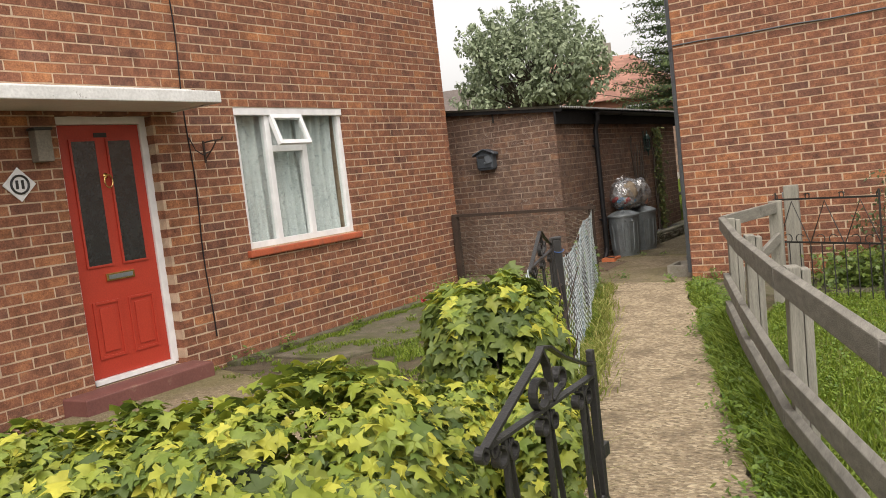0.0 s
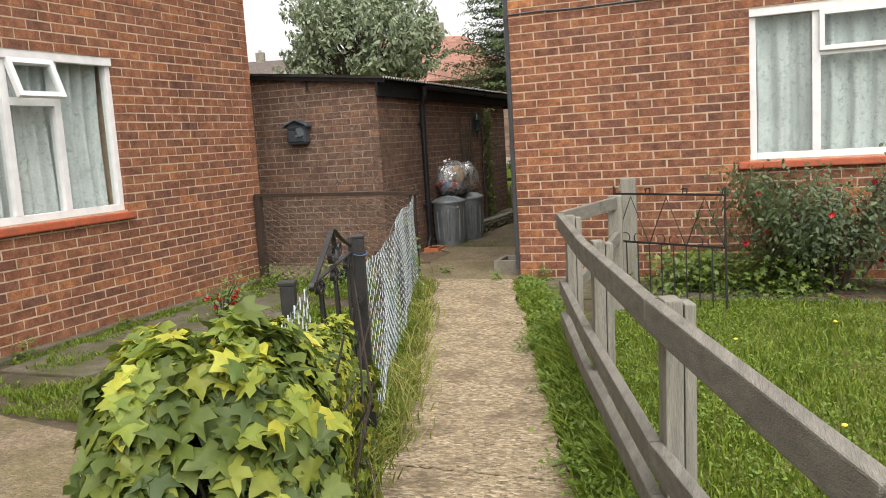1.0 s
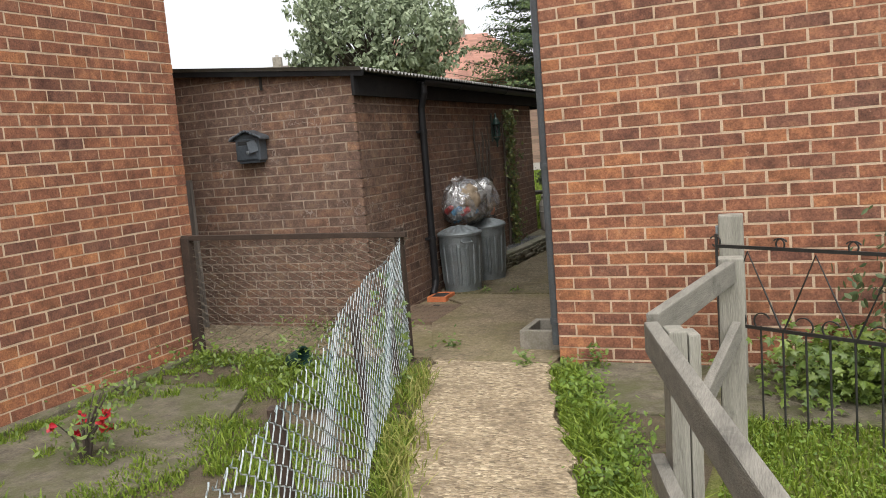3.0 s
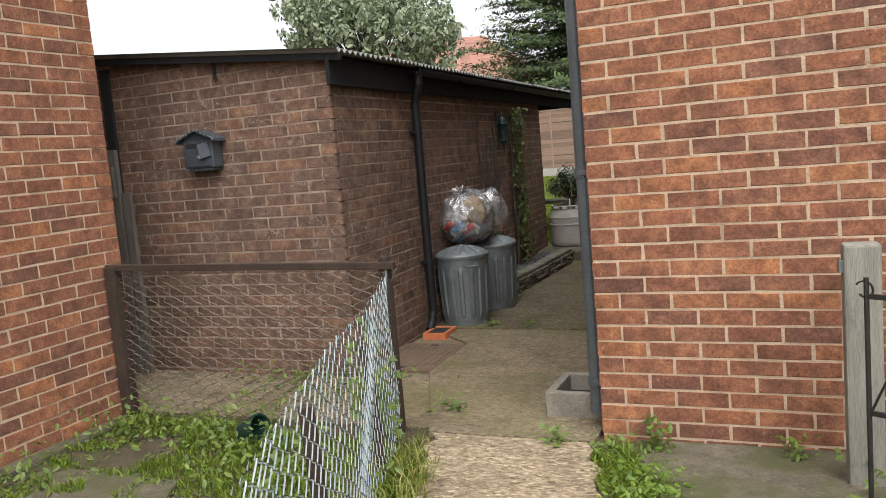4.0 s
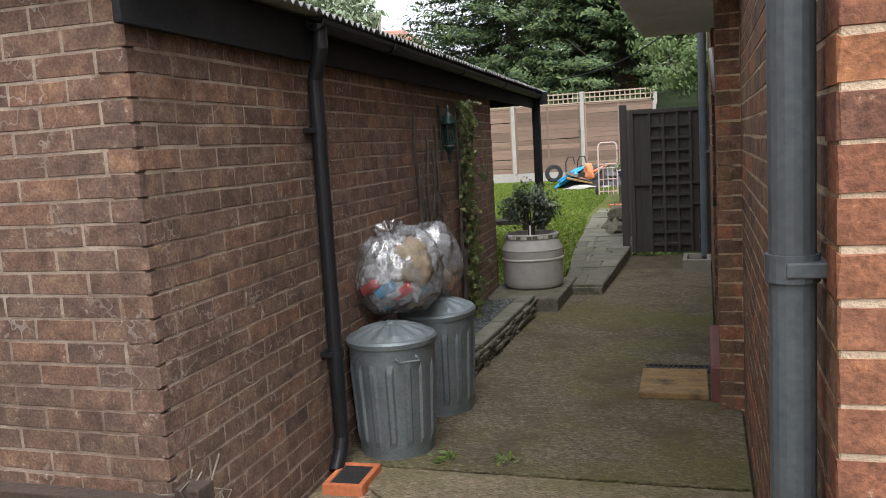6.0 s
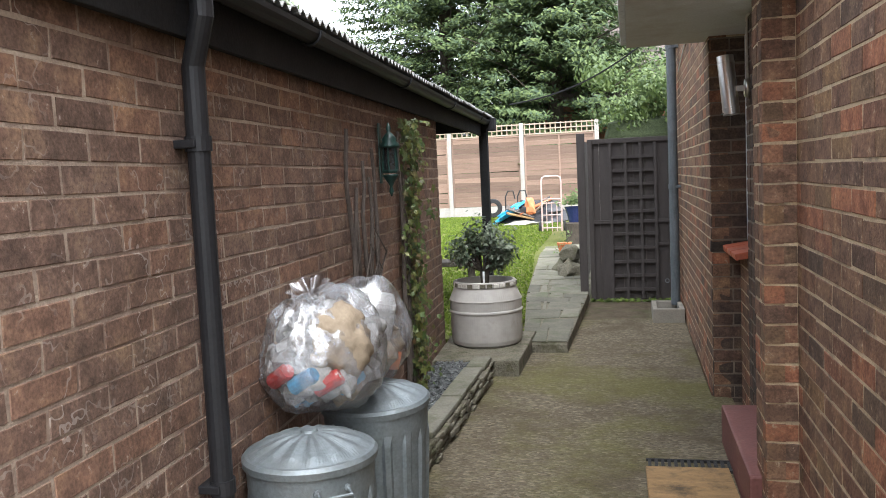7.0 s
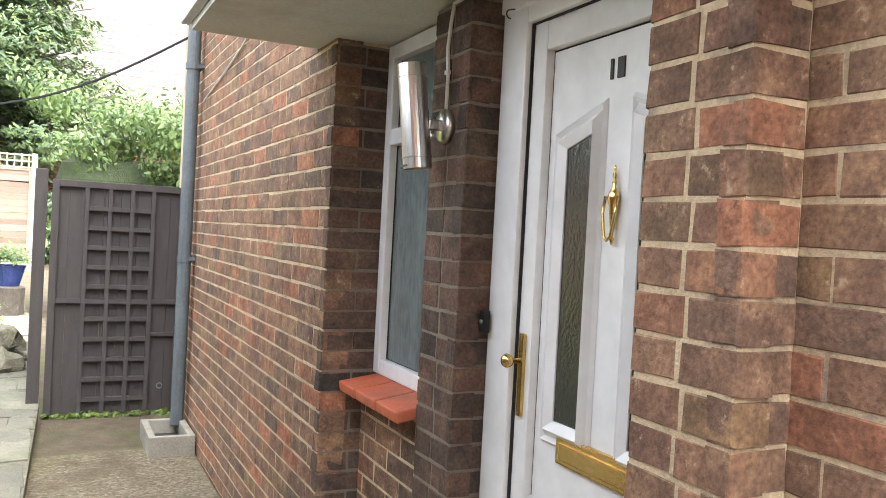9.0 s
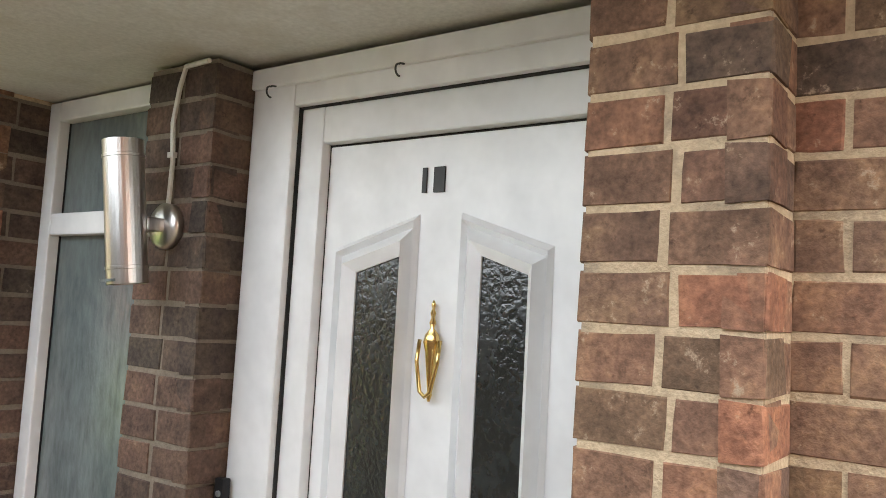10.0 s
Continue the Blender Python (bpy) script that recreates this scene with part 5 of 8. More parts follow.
part("strainer_bar", box(-2.20, -2.182, 4.47, 4.49, 0.0, 0.84, 0.002), GALV, cf)
for y, h in ((5.55, 0.72), (6.9, 0.70), (8.0, 0.6)):
    x = -2.185 - 0.3835 * (y - 4.5) - 0.03
    part("stake", turned(box(-0.02, 0.02, -0.02, 0.02, -0.05, h, 0.003), pose(x, y, 0, 2, -2, 20)), RUST, cf)
ef = thing("cross_fence", pose(0, 0, 0), "old brown chain-link fence under a rusty angle-iron rail", "fence")
part("top_rail", turned(box(0, 1.86, -0.02, 0.02, -0.018, 0.018, 0.003), pose(-5.56, 8.50, 0.895, 0, 1.2, 2.4)), RUST, ef)
part("end_post", box(-5.56, -5.49, 8.47, 8.54, -0.03, 0.9, 0.004), RUST, ef)
part("corner_post", box(-3.79, -3.74, 8.57, 8.62, -0.03, 0.90, 0.004), RUST, ef)
chain_link(ef, (-5.5, 8.505), (-3.79, 8.58), 0.0, lambda k: 0.875 - 0.03 * k, 0.052, 0.0021, WIRE_OLD, 5)
tangle = bmesh.new()
rr = random.Random(12)
for i in range(14):
    c = Vector((-3.765, 8.6, 0.80 + 0.10 * rr.random()))
    tube([c + Vector((rr.uniform(-0.05, 0.05), rr.uniform(-0.05, 0.05), rr.uniform(-0.08, 0.06))) for _ in range(4)], 0.002, 4, tangle)
part("wire_tangle", tangle, WIRE_OLD, ef)


# ---- black iron gates ----
def iron_gate(name, m, label, w, h, drop):
    """A leaf under a level rail: a pointed top with scrolls over it, leaning bars and curled feet below. x runs from the hinge stile."""
    g = thing(name, m, label, "gate", "black iron gates")
    z_at = lambda x: h - drop * x / w
    part("hinge_stile", box(-0.01, 0.01, -0.01, 0.01, 0.0, h + 0.035, 0.003), BLACK_IRON, g)
    part("finial", box(-0.009, 0.009, -0.009, 0.009, h + 0.035, h + 0.065, 0.003), BLACK_IRON, g)
    part("top_rail", ribbon([(0.0, h), (w, z_at(w))], 0.02, 0.007), BLACK_IRON, g)
    part("rising_bar", ribbon([(w, z_at(w)), (w * 0.54, h + 0.115)], 0.02, 0.008), BLACK_IRON, g)
    part("top_arc", ribbon([(w * 0.54, h + 0.115), (w * 0.49, h + 0.135), (w * 0.42, h + 0.128), (w * 0.3, h + 0.09), (w * 0.15, h + 0.055), (0.012, h + 0.03)], 0.018, 0.006), BLACK_IRON, g)
    part("crest_scroll", ribbon([(w * 0.5, h + 0.13), (w * 0.455, h + 0.09), (w * 0.44, h + 0.05), (w * 0.47, h + 0.012)] + scroll(w * 0.54, h + 0.042, 0.038, -2.4, 0.95), 0.02, 0.007), BLACK_IRON, g)
    part("crest_scroll", ribbon([(w * 0.44, h + 0.008), (w * 0.38, h + 0.02)] + scroll(w * 0.35, h + 0.048, 0.026, -1.3, -0.85), 0.018, 0.006), BLACK_IRON, g)
    for s in (-1, 1):
        part("end_scroll", ribbon(scroll(w - 0.018 * s - 0.006, z_at(w) - 0.01, 0.016, 1.6, 0.95 * s), 0.019, 0.006), BLACK_IRON, g)
    for x in (0.14 * w, 0.5 * w, 0.86 * w):
        z = z_at(x) - 0.008
        part("upright", box(x - 0.006, x + 0.006, -0.006, 0.006, 0.07, z, 0.002), BLACK_IRON, g)
        part("leaning_bar", ribbon([(x - 0.012, z), (max(x - 0.13 * w, 0.02), 0.42), (max(x - 0.2 * w, 0.02), 0.085)], 0.012, 0.006), BLACK_IRON, g)
        for s in (-1, 1):
            part("collar_scroll", ribbon(scroll(x + 0.026 * s, z - 0.028, 0.022, 1.57, 0.95 * s), 0.019, 0.006), BLACK_IRON, g)
    for x in (0.07 * w, 0.34 * w, 0.7 * w):
        for s in (-1, 1):
            part("lyre_scroll", ribbon(scroll(x + 0.034 * s, 0.50, 0.032, 1.2, 0.9 * s) + [(x + 0.02 * s, 0.43), (x, 0.38)], 0.019, 0.006), BLACK_IRON, g)
    part("hinge_lug", box(-0.04, 0.0, -0.012, 0.012, 0.62, 0.655, 0.003), BLACK_IRON, g)
    part("bottom_rail", box(0.0, w, -0.012, 0.012, 0.06, 0.085, 0.002), BLACK_IRON, g)
    return g


iron_gate("iron_gate", pose(-0.85, 1.85, 0, 0, 0, -88), "black wrought-iron gate leaf standing open among ivy", 0.56, 0.835, -0.005)
iron_gate("iron_gate", pose(-2.155, 4.31, 0, 0, 0, -73), "black wrought-iron gate leaf hung on the square post", 0.70, 0.885, 0.02)
bp = thing("square_post", pose(-2.17, 4.41, 0, 0, 0, 22), "black square metal gate post with a flat cap", "post", "black gate posts")
part("shaft", box(-0.026, 0.026, -0.026, 0.026, -0.05, 0.93, 0.004), BLACK_IRON, bp)
part("cap", box(-0.030, 0.030, -0.030, 0.030, 0.93, 0.945, 0.004), BLACK_IRON, bp)
part("hinge", tube([(0.0, -0.024, 0.66), (0.0, -0.09, 0.66)], 0.012, 6), BLACK_IRON, bp)
cp2 = thing("square_post", pose(-2.03, 3.60, 0, 0, 0, 22), "black square metal gate post half buried in ivy", "post", "black gate posts")
part("shaft", box(-0.026, 0.026, -0.026, 0.026, -0.05, 0.865, 0.004), BLACK_IRON, cp2)
part("cap", box(-0.03, 0.03, -0.03, 0.03, 0.865, 0.882, 0.004), BLACK_IRON, cp2)
tw = thing("blue_twine", pose(-2.17, 4.41, 0.86), "blue twine tied round the gate post", "twine")
part("loop", tube([(0.039 * math.cos(a), 0.039 * math.sin(a), 0.006 * math.sin(2 * a)) for a in [2 * math.pi * k / 16 for k in range(17)]], 0.003, 5), TWINE_BLUE, tw)
part("tail", tube([(-0.039, 0.0, 0), (-0.055, -0.03, -0.02), (-0.065, -0.04, 0.0), (-0.08, -0.055, -0.03)], 0.0022, 5), TWINE_BLUE, tw)
nf = thing("chain_link_remnant", pose(0, 0, 0), "short torn length of galvanised chain-link in the ivy", "fence")
chain_link(nf, (-1.52, 2.72), (-1.86, 3.46), 0.05, lambda k: 0.86 + 0.03 * k, 0.054, 0.0023, WIRE_GALV, 8)

# ---- weathered timber rail fence ----
tf = thing("timber_fence", pose(0, 0, 0), "weathered grey post-and-rail timber fence beside the lawn", "fence")
for y, h in ((6.02, 0.85), (4.85, 0.848), (3.57, 0.845), (2.3, 0.79), (1.0, 0.78), (-0.2, 0.78)):
    post_m = pose(rail_x(y) + 0.065, y, 0, 0.4, 0.8, 21)
    post = part("post", turned(box(-0.045, 0.008, -0.045, 0.045, -0.05, h, 0.005), post_m), GREY_WOOD, tf)
    part("split_half", turned(box(0.0115, 0.046, -0.043, 0.044, -0.05, h - 0.012, 0.005), post_m), GREY_WOOD, post)
    part("crack", turned(box(0.007, 0.0125, -0.03, 0.03, 0.0, h - 0.08), post_m), OLD_PLANK, post)
yaw = math.degrees(math.atan(0.385))


def rail(y0, y1, z0, z1, ztop0, ztop1, thick=0.042):
    a, b = Vector((rail_x(y0), y0, ztop0)), Vector((rail_x(y1), y1, ztop1))
    L = (b - a).length
    m = Matrix.Translation((a + b) / 2) @ (b - a).to_track_quat("Y", "Z").to_matrix().to_4x4()
    part("rail", turned(box(-thick / 2, thick / 2, -L / 2, L / 2, z0, z1, 0.006), m), GREY_RAIL, tf)


for a, b, za, zb in ((6.06, 4.905, 0.859, 0.84), (4.895, 3.555, 0.84, 0.846), (3.545, 2.44, 0.846, 0.802), (2.43, -0.4, 0.80, 0.79)):
    rail(a, b, -0.095, 0.0, za, zb)
for a, b in ((6.06, 4.905), (4.895, 3.555), (3.545, 2.3), (2.29, -0.4)):
    rail(a, b, -0.09, 0.0, 0.45 if a > 6 else 0.435 if a > 4 else 0.41, 0.435 if a > 6 else 0.41)
for a, b in ((6.06, 4.905), (4.895, 3.555), (3.545, 2.5), (2.49, -0.4)):
    rail(a, b, -0.085, 0.0, 0.245, 0.24)
part("tall_post", turned(box(-0.05, 0.05, -0.05, 0.05, -0.05, 0.87, 0.006), pose(-1.52, 7.2, 0, 0, 0.6, 5)), GREY_WOOD, tf)
part("corner_rail", turned(box(-0.02, 0.02, 0, 1.06, -0.09, 0.0, 0.005), pose(-1.66, 6.16, 0.86, 0, 0, -8.5)), GREY_RAIL, tf)
part("brace_rail", turned(box(-0.018, 0.018, 0, 1.03, -0.08, 0.0, 0.005), pose(-1.64, 6.16, 0.36, 14, 0, -8.5)), GREY_RAIL, tf)
gp = thing("gate_post", pose(-1.60, 8.35, 0, 0, 0, 4), "tall weathered grey timber gate post near the house wall", "post")
part("shaft", box(-0.065, 0.065, -0.05, 0.05, -0.05, 0.93, 0.012), GREY_WOOD, gp)
part("latch_plate", box(-0.08, -0.062, -0.03, 0.02, 0.82, 0.87, 0.003), GALV, gp)
ig = thing("slim_iron_gate", pose(-1.62, 7.76, 0.0, 0, 0, -28.5), "slim black iron garden gate with scrolls standing open on the lawn", "gate")
W = 0.99
for z in (0.46, 0.84):
    part("rail", box(0, W, -0.006, 0.006, z - 0.008, z + 0.008), BLACK_IRON, ig)
for x in (0.0, W):
    part("stile", tube([(x, 0, -0.02), (x, 0, 0.90)], 0.008, 6), BLACK_IRON, ig)
for k in range(1, 9):
    part("bar", tube([(W * k / 9, 0, -0.02), (W * k / 9, 0, 0.47)], 0.005, 6), BLACK_IRON, ig)
for k in range(3):
    c = W * (k + 0.5) / 3
    part("v_bar", tube([(c - 0.16, 0, 0.46), (c, 0, 0.82), (c + 0.16, 0, 0.46)], 0.005, 5), BLACK_IRON, ig)
    for s in (-1, 1):
        part("scroll", ribbon(scroll(c + s * 0.06, 0.49, 0.045, 0.5 if s > 0 else 2.6, 0.8 * s), 0.008, 0.005), BLACK_IRON, ig)
        part("scroll", ribbon(scroll(c + s * 0.17, 0.86, 0.03, 0.5 if s > 0 else 2.6, 0.8 * s), 0.008, 0.005), BLACK_IRON, ig)


# ---- leaves and grass ----
HALF = [(0.16, -0.13), (0.50, -0.08), (0.36, 0.12), (0.33, 0.22), (0.52, 0.34), (0.72, 0.52), (0.38, 0.50), (0.22, 0.58), (0.12, 0.80)]
STAR = [(0, 0.03)] + HALF + [(0, 1.0)] + [(-x, y) for x, y in HALF[::-1]]
OVAL = [(0, 0), (0.2, 0.25), (0.24, 0.5), (0.14, 0.8), (0, 1.0), (-0.14, 0.8), (-0.24, 0.5), (-0.2, 0.25)]
BLADE3 = [(0, 0), (0.5, 0.35), (0.3, 0.75), (0, 1.0), (-0.3, 0.75), (-0.5, 0.35)]


SPRAY = [(0, 0), (0.2, 0.3), (0.12, 0.7), (0, 1.0), (-0.12, 0.7), (-0.2, 0.3)]


def leaf_at(c, out, size, shape, rr, droop=0.35):
    """The corners and faces of one leaf: folded along its rib, facing out, its tip hanging down."""
    out = (out + Vector((rr.uniform(-0.6, 0.6), rr.uniform(-0.6, 0.6), rr.uniform(-0.3, 0.6)))).normalized()
    tip = Vector((rr.uniform(-1, 1), rr.uniform(-1, 1), -droop * 2 + rr.uniform(-0.5, 0.5)))
    tip = (tip - out * tip.dot(out))
    tip = tip.normalized() if tip.length > 1e-4 else Vector((1, 0, 0))
    side = out.cross(tip)
    bow, fold, wave = rr.uniform(0.1, 0.5), rr.uniform(0.1, 0.55), rr.uniform(0, 6.283)
    if shape is not STAR:
        bow, fold, wave = 0.18, 0.32, 0.0
    return [c + (side * x * 0.95 + tip * (y - 0.3) + out * (-fold * abs(x) - bow * y * y + (0.05 * math.sin(7 * y + 5 * x + wave) if shape is STAR else 0))) * size for x, y in shape]


def leaf_faces(k, n, fan):
    """Two halves along the rib, or, where fan is set, a ring of triangles round the leaf's heart, which is the last corner."""
    if fan:
        return [(k + n, k + i, k + (i + 1) % n) for i in range(n)]
    half = n // 2
    return [tuple(k + i for i in range(0, half + 1)), tuple(k + i for i in [0] + list(range(half, n)))]


def leaves_mesh(name, samples, material, shape, rr, parent=None):
    verts, faces = [], []
    n, fan = len(shape), shape is STAR
    for c, out, size in samples:
        k = len(verts)
        ring = leaf_at(c, out, size, shape, rr)
        verts += [tuple(v) for v in ring]
        if fan:
            verts.append(tuple((ring[0] * 0.6 + ring[n // 2] * 0.4) + out * 0.04 * size))
        faces += leaf_faces(k, n, fan)
    ob = from_lists(name, verts, faces, material, parent, smooth=fan)
    ob["kind"] = "stuff"
    return ob


def single_leaves(parent, samples, material, shape, rr, name="leaf"):
    kinds = []
    for _ in range(8):
        me = bpy.data.meshes.new(name)
        v = leaf_at(Vector((0, 0, 0)), Vector((0, 0, 1)), 1.0, shape, rr)
        v.append(v[0] * 0.6 + v[len(shape) // 2] * 0.4 + Vector((0, 0, 0.04)))
        me.from_pydata([tuple(p) for p in v], [], leaf_faces(0, len(shape), True))
        for p in me.polygons:
            p.use_smooth = True
        me.materials.append(material)
        kinds.append(me)
    for c, out, size in samples:
        ob = bpy.data.objects.new(name, rr.choice(kinds))
        scene.collection.objects.link(ob)
        ob.parent = parent
        ob.matrix_basis = Matrix.Translation(c) @ (out + Vector((rr.uniform(-0.4, 0.4), rr.uniform(-0.4, 0.4), rr.uniform(-0.2, 0.3)))).to_track_quat("Z", "Y").to_matrix().to_4x4() @ Matrix.Rotation(rr.uniform(0, 6.28), 4, "Z") @ Matrix.Scale(size, 4)


def hedge_samples(p, q, width, height, count, size, rr, lumps=0.06):
    P, Q = Vector((*p, 0)), Vector((*q, 0))
    d = Q - P
    L = d.length
    d.normalize()
    s = Vector((-d.y, d.x, 0))
    out = []
    for _ in range(count):
        u = rr.uniform(-0.25, L + 0.25)
        a = rr.uniform(-0.5, math.pi + 0.5)
        k = math.sqrt(max(0.02, 1 - (max(0, max(-u, u - L)) / 0.25) ** 2))
        bump = 1 + lumps * 3 * noise.noise((u * 2.2, a * 1.3, p[0]))
        cx, cz = math.cos(a), math.sin(a)
        px = math.copysign(abs(cx) ** 0.55, cx) * width / 2 * bump * k
        pz = height * k * (0.55 + 0.45 * math.copysign(abs(cz) ** 0.6, cz)) * (1 + lumps * noise.noise((u * 3, a * 2, 4)))
        if cz < 0:
            pz = height * rr.uniform(0.03, 0.5)
        c = P + d * u + s * px + Vector((0, 0, max(0.03, pz)))
        nrm = (s * cx + Vector((0, 0, max(0.1, cz))) + d * (0.7 if u > L else -0.7 if u < 0 else 0)).normalized()
        out.append((c - nrm * rr.uniform(0, 0.09), nrm, rr.uniform(*size)))
    return out


def hedge_core(p, q, width, height, parent, rr):
    P, Q = Vector((*p, 0)), Vector((*q, 0))
    n = 10
    bm = bmesh.new()
    d = (Q - P).normalized()
    s = Vector((-d.y, d.x, 0))
    rows = []
    for i in range(n + 1):
        c = P.lerp(Q, i / n)
        k = 0.6 if i in (0, n) else 1.0
        rows.append([bm.verts.new(c + s * x * width * 0.40 * k * rr.uniform(0.9, 1.05) + Vector((0, 0, z * height * 0.84 * k))) for x, z in ((-1, 0), (-1.0, 0.6), (-0.6, 0.97), (0, 1.0), (0.6, 0.97), (1.0, 0.6), (1, 0))])
    for a, b in zip(rows, rows[1:]):
        for k in range(6):
            bm.faces.new((a[k], a[k + 1], b[k + 1], b[k]))
    bm.faces.new(rows[0])
    bm.faces.new(rows[-1][::-1])
    part("twig_mass", bm, CORE_SHADE, parent)


# near-black green: the shade between the leaves, put into a solid core's colour
CORE_SHADE = surf("shaded_twigs", (0.02, 0.03, 0.012), (0.055, 0.075, 0.028), 20, 70, 0.95, bump=0.8, dist=0.03)
rr = random.Random(21)
iv = thing("ivy_hedge", pose(0, 0, 0), "clipped ivy hedge with yellow-green young leaves", "hedge", "ivy")
H1 = ((-1.17, 1.42), (-3.6, -0.55))
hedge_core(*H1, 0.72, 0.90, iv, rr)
sm = hedge_samples(*H1, 0.76, 0.91, 17000, (0.026, 0.056), rr, 0.12)
sm = [q for q in sm if not (q[0].x > -0.93 and q[0].y > 1.0)]
sm.sort(key=lambda c: (c[0] - Vector((-1.2, 1.3, 0.85))).length)
single_leaves(iv, [(c, n, z * 0.9) for c, n, z in sm[:300]], IVY, STAR, rr)
leaves_mesh("ivy_leaves", [s for k, s in enumerate(sm[300:]) if k % 5 < 4], IVY, STAR, rr, iv)
leaves_mesh("older_ivy_leaves", [s for k, s in enumerate(sm[300:]) if k % 5 > 3], IVY_DARK, STAR, rr, iv)
mo = thing("ivy_mound", pose(0, 0, 0), "tall round mound of glossy ivy over the garden fence", "hedge", "ivy")
M1 = ((-1.42, 2.33), (-1.64, 2.64))
hedge_core(*M1, 0.44, 0.92, mo, rr)
sm = hedge_samples(*M1, 0.48, 0.96, 6200, (0.042, 0.078), rr, 0.13)
sm.sort(key=lambda c: (c[0] - Vector((-1.35, 2.4, 1.0))).length)
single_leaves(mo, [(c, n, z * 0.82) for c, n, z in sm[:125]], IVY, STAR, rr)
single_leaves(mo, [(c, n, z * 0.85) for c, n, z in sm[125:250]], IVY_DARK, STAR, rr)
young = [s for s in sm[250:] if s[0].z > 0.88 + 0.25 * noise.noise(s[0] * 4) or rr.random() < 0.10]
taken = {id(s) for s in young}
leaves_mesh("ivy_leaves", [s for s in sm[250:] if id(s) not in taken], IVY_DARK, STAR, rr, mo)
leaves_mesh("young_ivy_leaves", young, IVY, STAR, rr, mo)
ml = thing("ivy_skirt", pose(0, 0, 0), "loose trailing ivy along the foot of the fence by the gate", "ivy", "ivy")
sm = hedge_samples((-1.08, 1.98), (-1.35, 2.4), 0.26, 0.74, 1600, (0.03, 0.06), rr) + hedge_samples((-1.28, 1.50), (-1.42, 2.05), 0.42, 0.76, 3600, (0.025, 0.05), rr) + hedge_samples((-1.6, 2.8), (-1.9, 3.5), 0.36, 0.82, 4200, (0.02, 0.044), rr) + hedge_samples((-1.95, 3.62), (-2.12, 4.25), 0.16, 0.42, 350, (0.035, 0.065), rr) + hedge_samples((-1.93, 3.42), (-2.02, 3.55), 0.2, 0.76, 800, (0.03, 0.055), rr)
sm = [q for q in sm if q[0].x < -0.93 and not (q[0].y > 3.3 and q[0].z > 0.78)]
leaves_mesh("ivy_leaves", [q for k, q in enumerate(sm) if k % 3], IVY, STAR, rr, ml)
leaves_mesh("older_ivy_leaves", sm[::3], IVY_DARK, STAR, rr, ml)
st = bmesh.new()
for i in range(26):
    k = rr.random()
    x, y = -1.2 - 0.85 * k, 2.1 + 2.0 * k
    tube([(x + rr.uniform(-0.1, 0.1), y + rr.uniform(-0.1, 0.1), 0.0), (x + rr.uniform(-0.1, 0.1), y + rr.uniform(-0.1, 0.1), 0.3), (x + rr.uniform(-0.15, 0.15), y + rr.uniform(-0.15, 0.15), rr.uniform(0.5, 0.85))], [0.008, 0.006, 0.003], 5, st)
part("stem", st, STICK, ml)["kind"] = "stuff"
for k, (x, y, h) in enumerate(((-3.80, 8.35, 0.62), (-3.72, 8.28, 0.45), (-3.66, 8.15, 0.3))):
    ob = leaves_mesh("ivy_leaves", [(Vector((x + rr.uniform(-0.07, 0.09), y + rr.uniform(-0.08, 0.12), rr.uniform(0.02, h))), Vector((0.6, -0.8, 0.3)), rr.uniform(0.025, 0.05)) for _ in range(60)], WEED, STAR, rr)
    tagged(ob, "bright young ivy climbing the end of the wire fence", "ivy", "ivy on wire fence", "stuff")


lo_path = lambda y: -0.36 - 0.095 * min(max(y, 0), 6)


def blades(name, spots, label, tall, rr, material=None, width=0.0045, lean=0.5):
    verts, faces = [], []
    for x, y, z, k in spots:
        h = rr.uniform(*tall) * k
        a = rr.uniform(0, 6.283)
        w = width * rr.uniform(0.7, 1.3)
        dx, dy = math.cos(a) * w, math.sin(a) * w
        b = rr.uniform(0, 6.283)
        l = rr.uniform(0.1, lean) * h
        tx, ty = math.cos(b) * l, math.sin(b) * l
        i = len(verts)
        verts += [(x - dx, y - dy, z), (x + dx, y + dy, z), (x + dx * 0.8 + tx * 0.35, y + dy * 0.8 + ty * 0.35, z + h * 0.6), (x - dx * 0.8 + tx * 0.35, y - dy * 0.8 + ty * 0.35, z + h * 0.6), (x + tx, y + ty, z + h * rr.uniform(0.75, 1.0))]
        faces += [(i, i + 1, i + 2, i + 3), (i + 3, i + 2, i + 4)]
    ob = from_lists(name, verts, faces, material or GRASS)
    return tagged(ob, label, "grass", kind="stuff")


spots = []
while len(spots) < 95000:
    y = rr.uniform(0.8, 7.68)
    x = rail_x(min(y, 6.1)) + 0.02 + 5.2 * rr.random() ** 1.5
    if y > 6.1 and x < -1.55:
        continue
    spots.append((x, y, -0.014, 0.7 + 0.6 * noise.noise((x * 1.6, y * 1.6, 1)) + (0.9 if abs(x - rail_x(y)) < 0.12 else 0)))
blades("lawn_grass", spots, "mown green lawn grass with clover", (0.035, 0.085), rr, lean=0.9)
sm = []
while len(sm) < 22000:
    y = rr.uniform(0.8, 7.68)
    x = rail_x(min(y, 6.1)) + 0.02 + 4.6 * rr.random() ** 1.4
    if (y > 6.1 and x < -1.55) or noise.noise((x * 1.9, y * 1.9, 6)) < rr.uniform(-0.5, 0.25):
        continue
    sm.append((Vector((x, y, rr.uniform(0.005, 0.045))), Vector((0, 0, 1)), rr.uniform(0.010, 0.022)))
tagged(leaves_mesh("clover", sm, CLOVER, BLADE3, rr), "low green clover leaves spread through the lawn", "clover")
spots = []
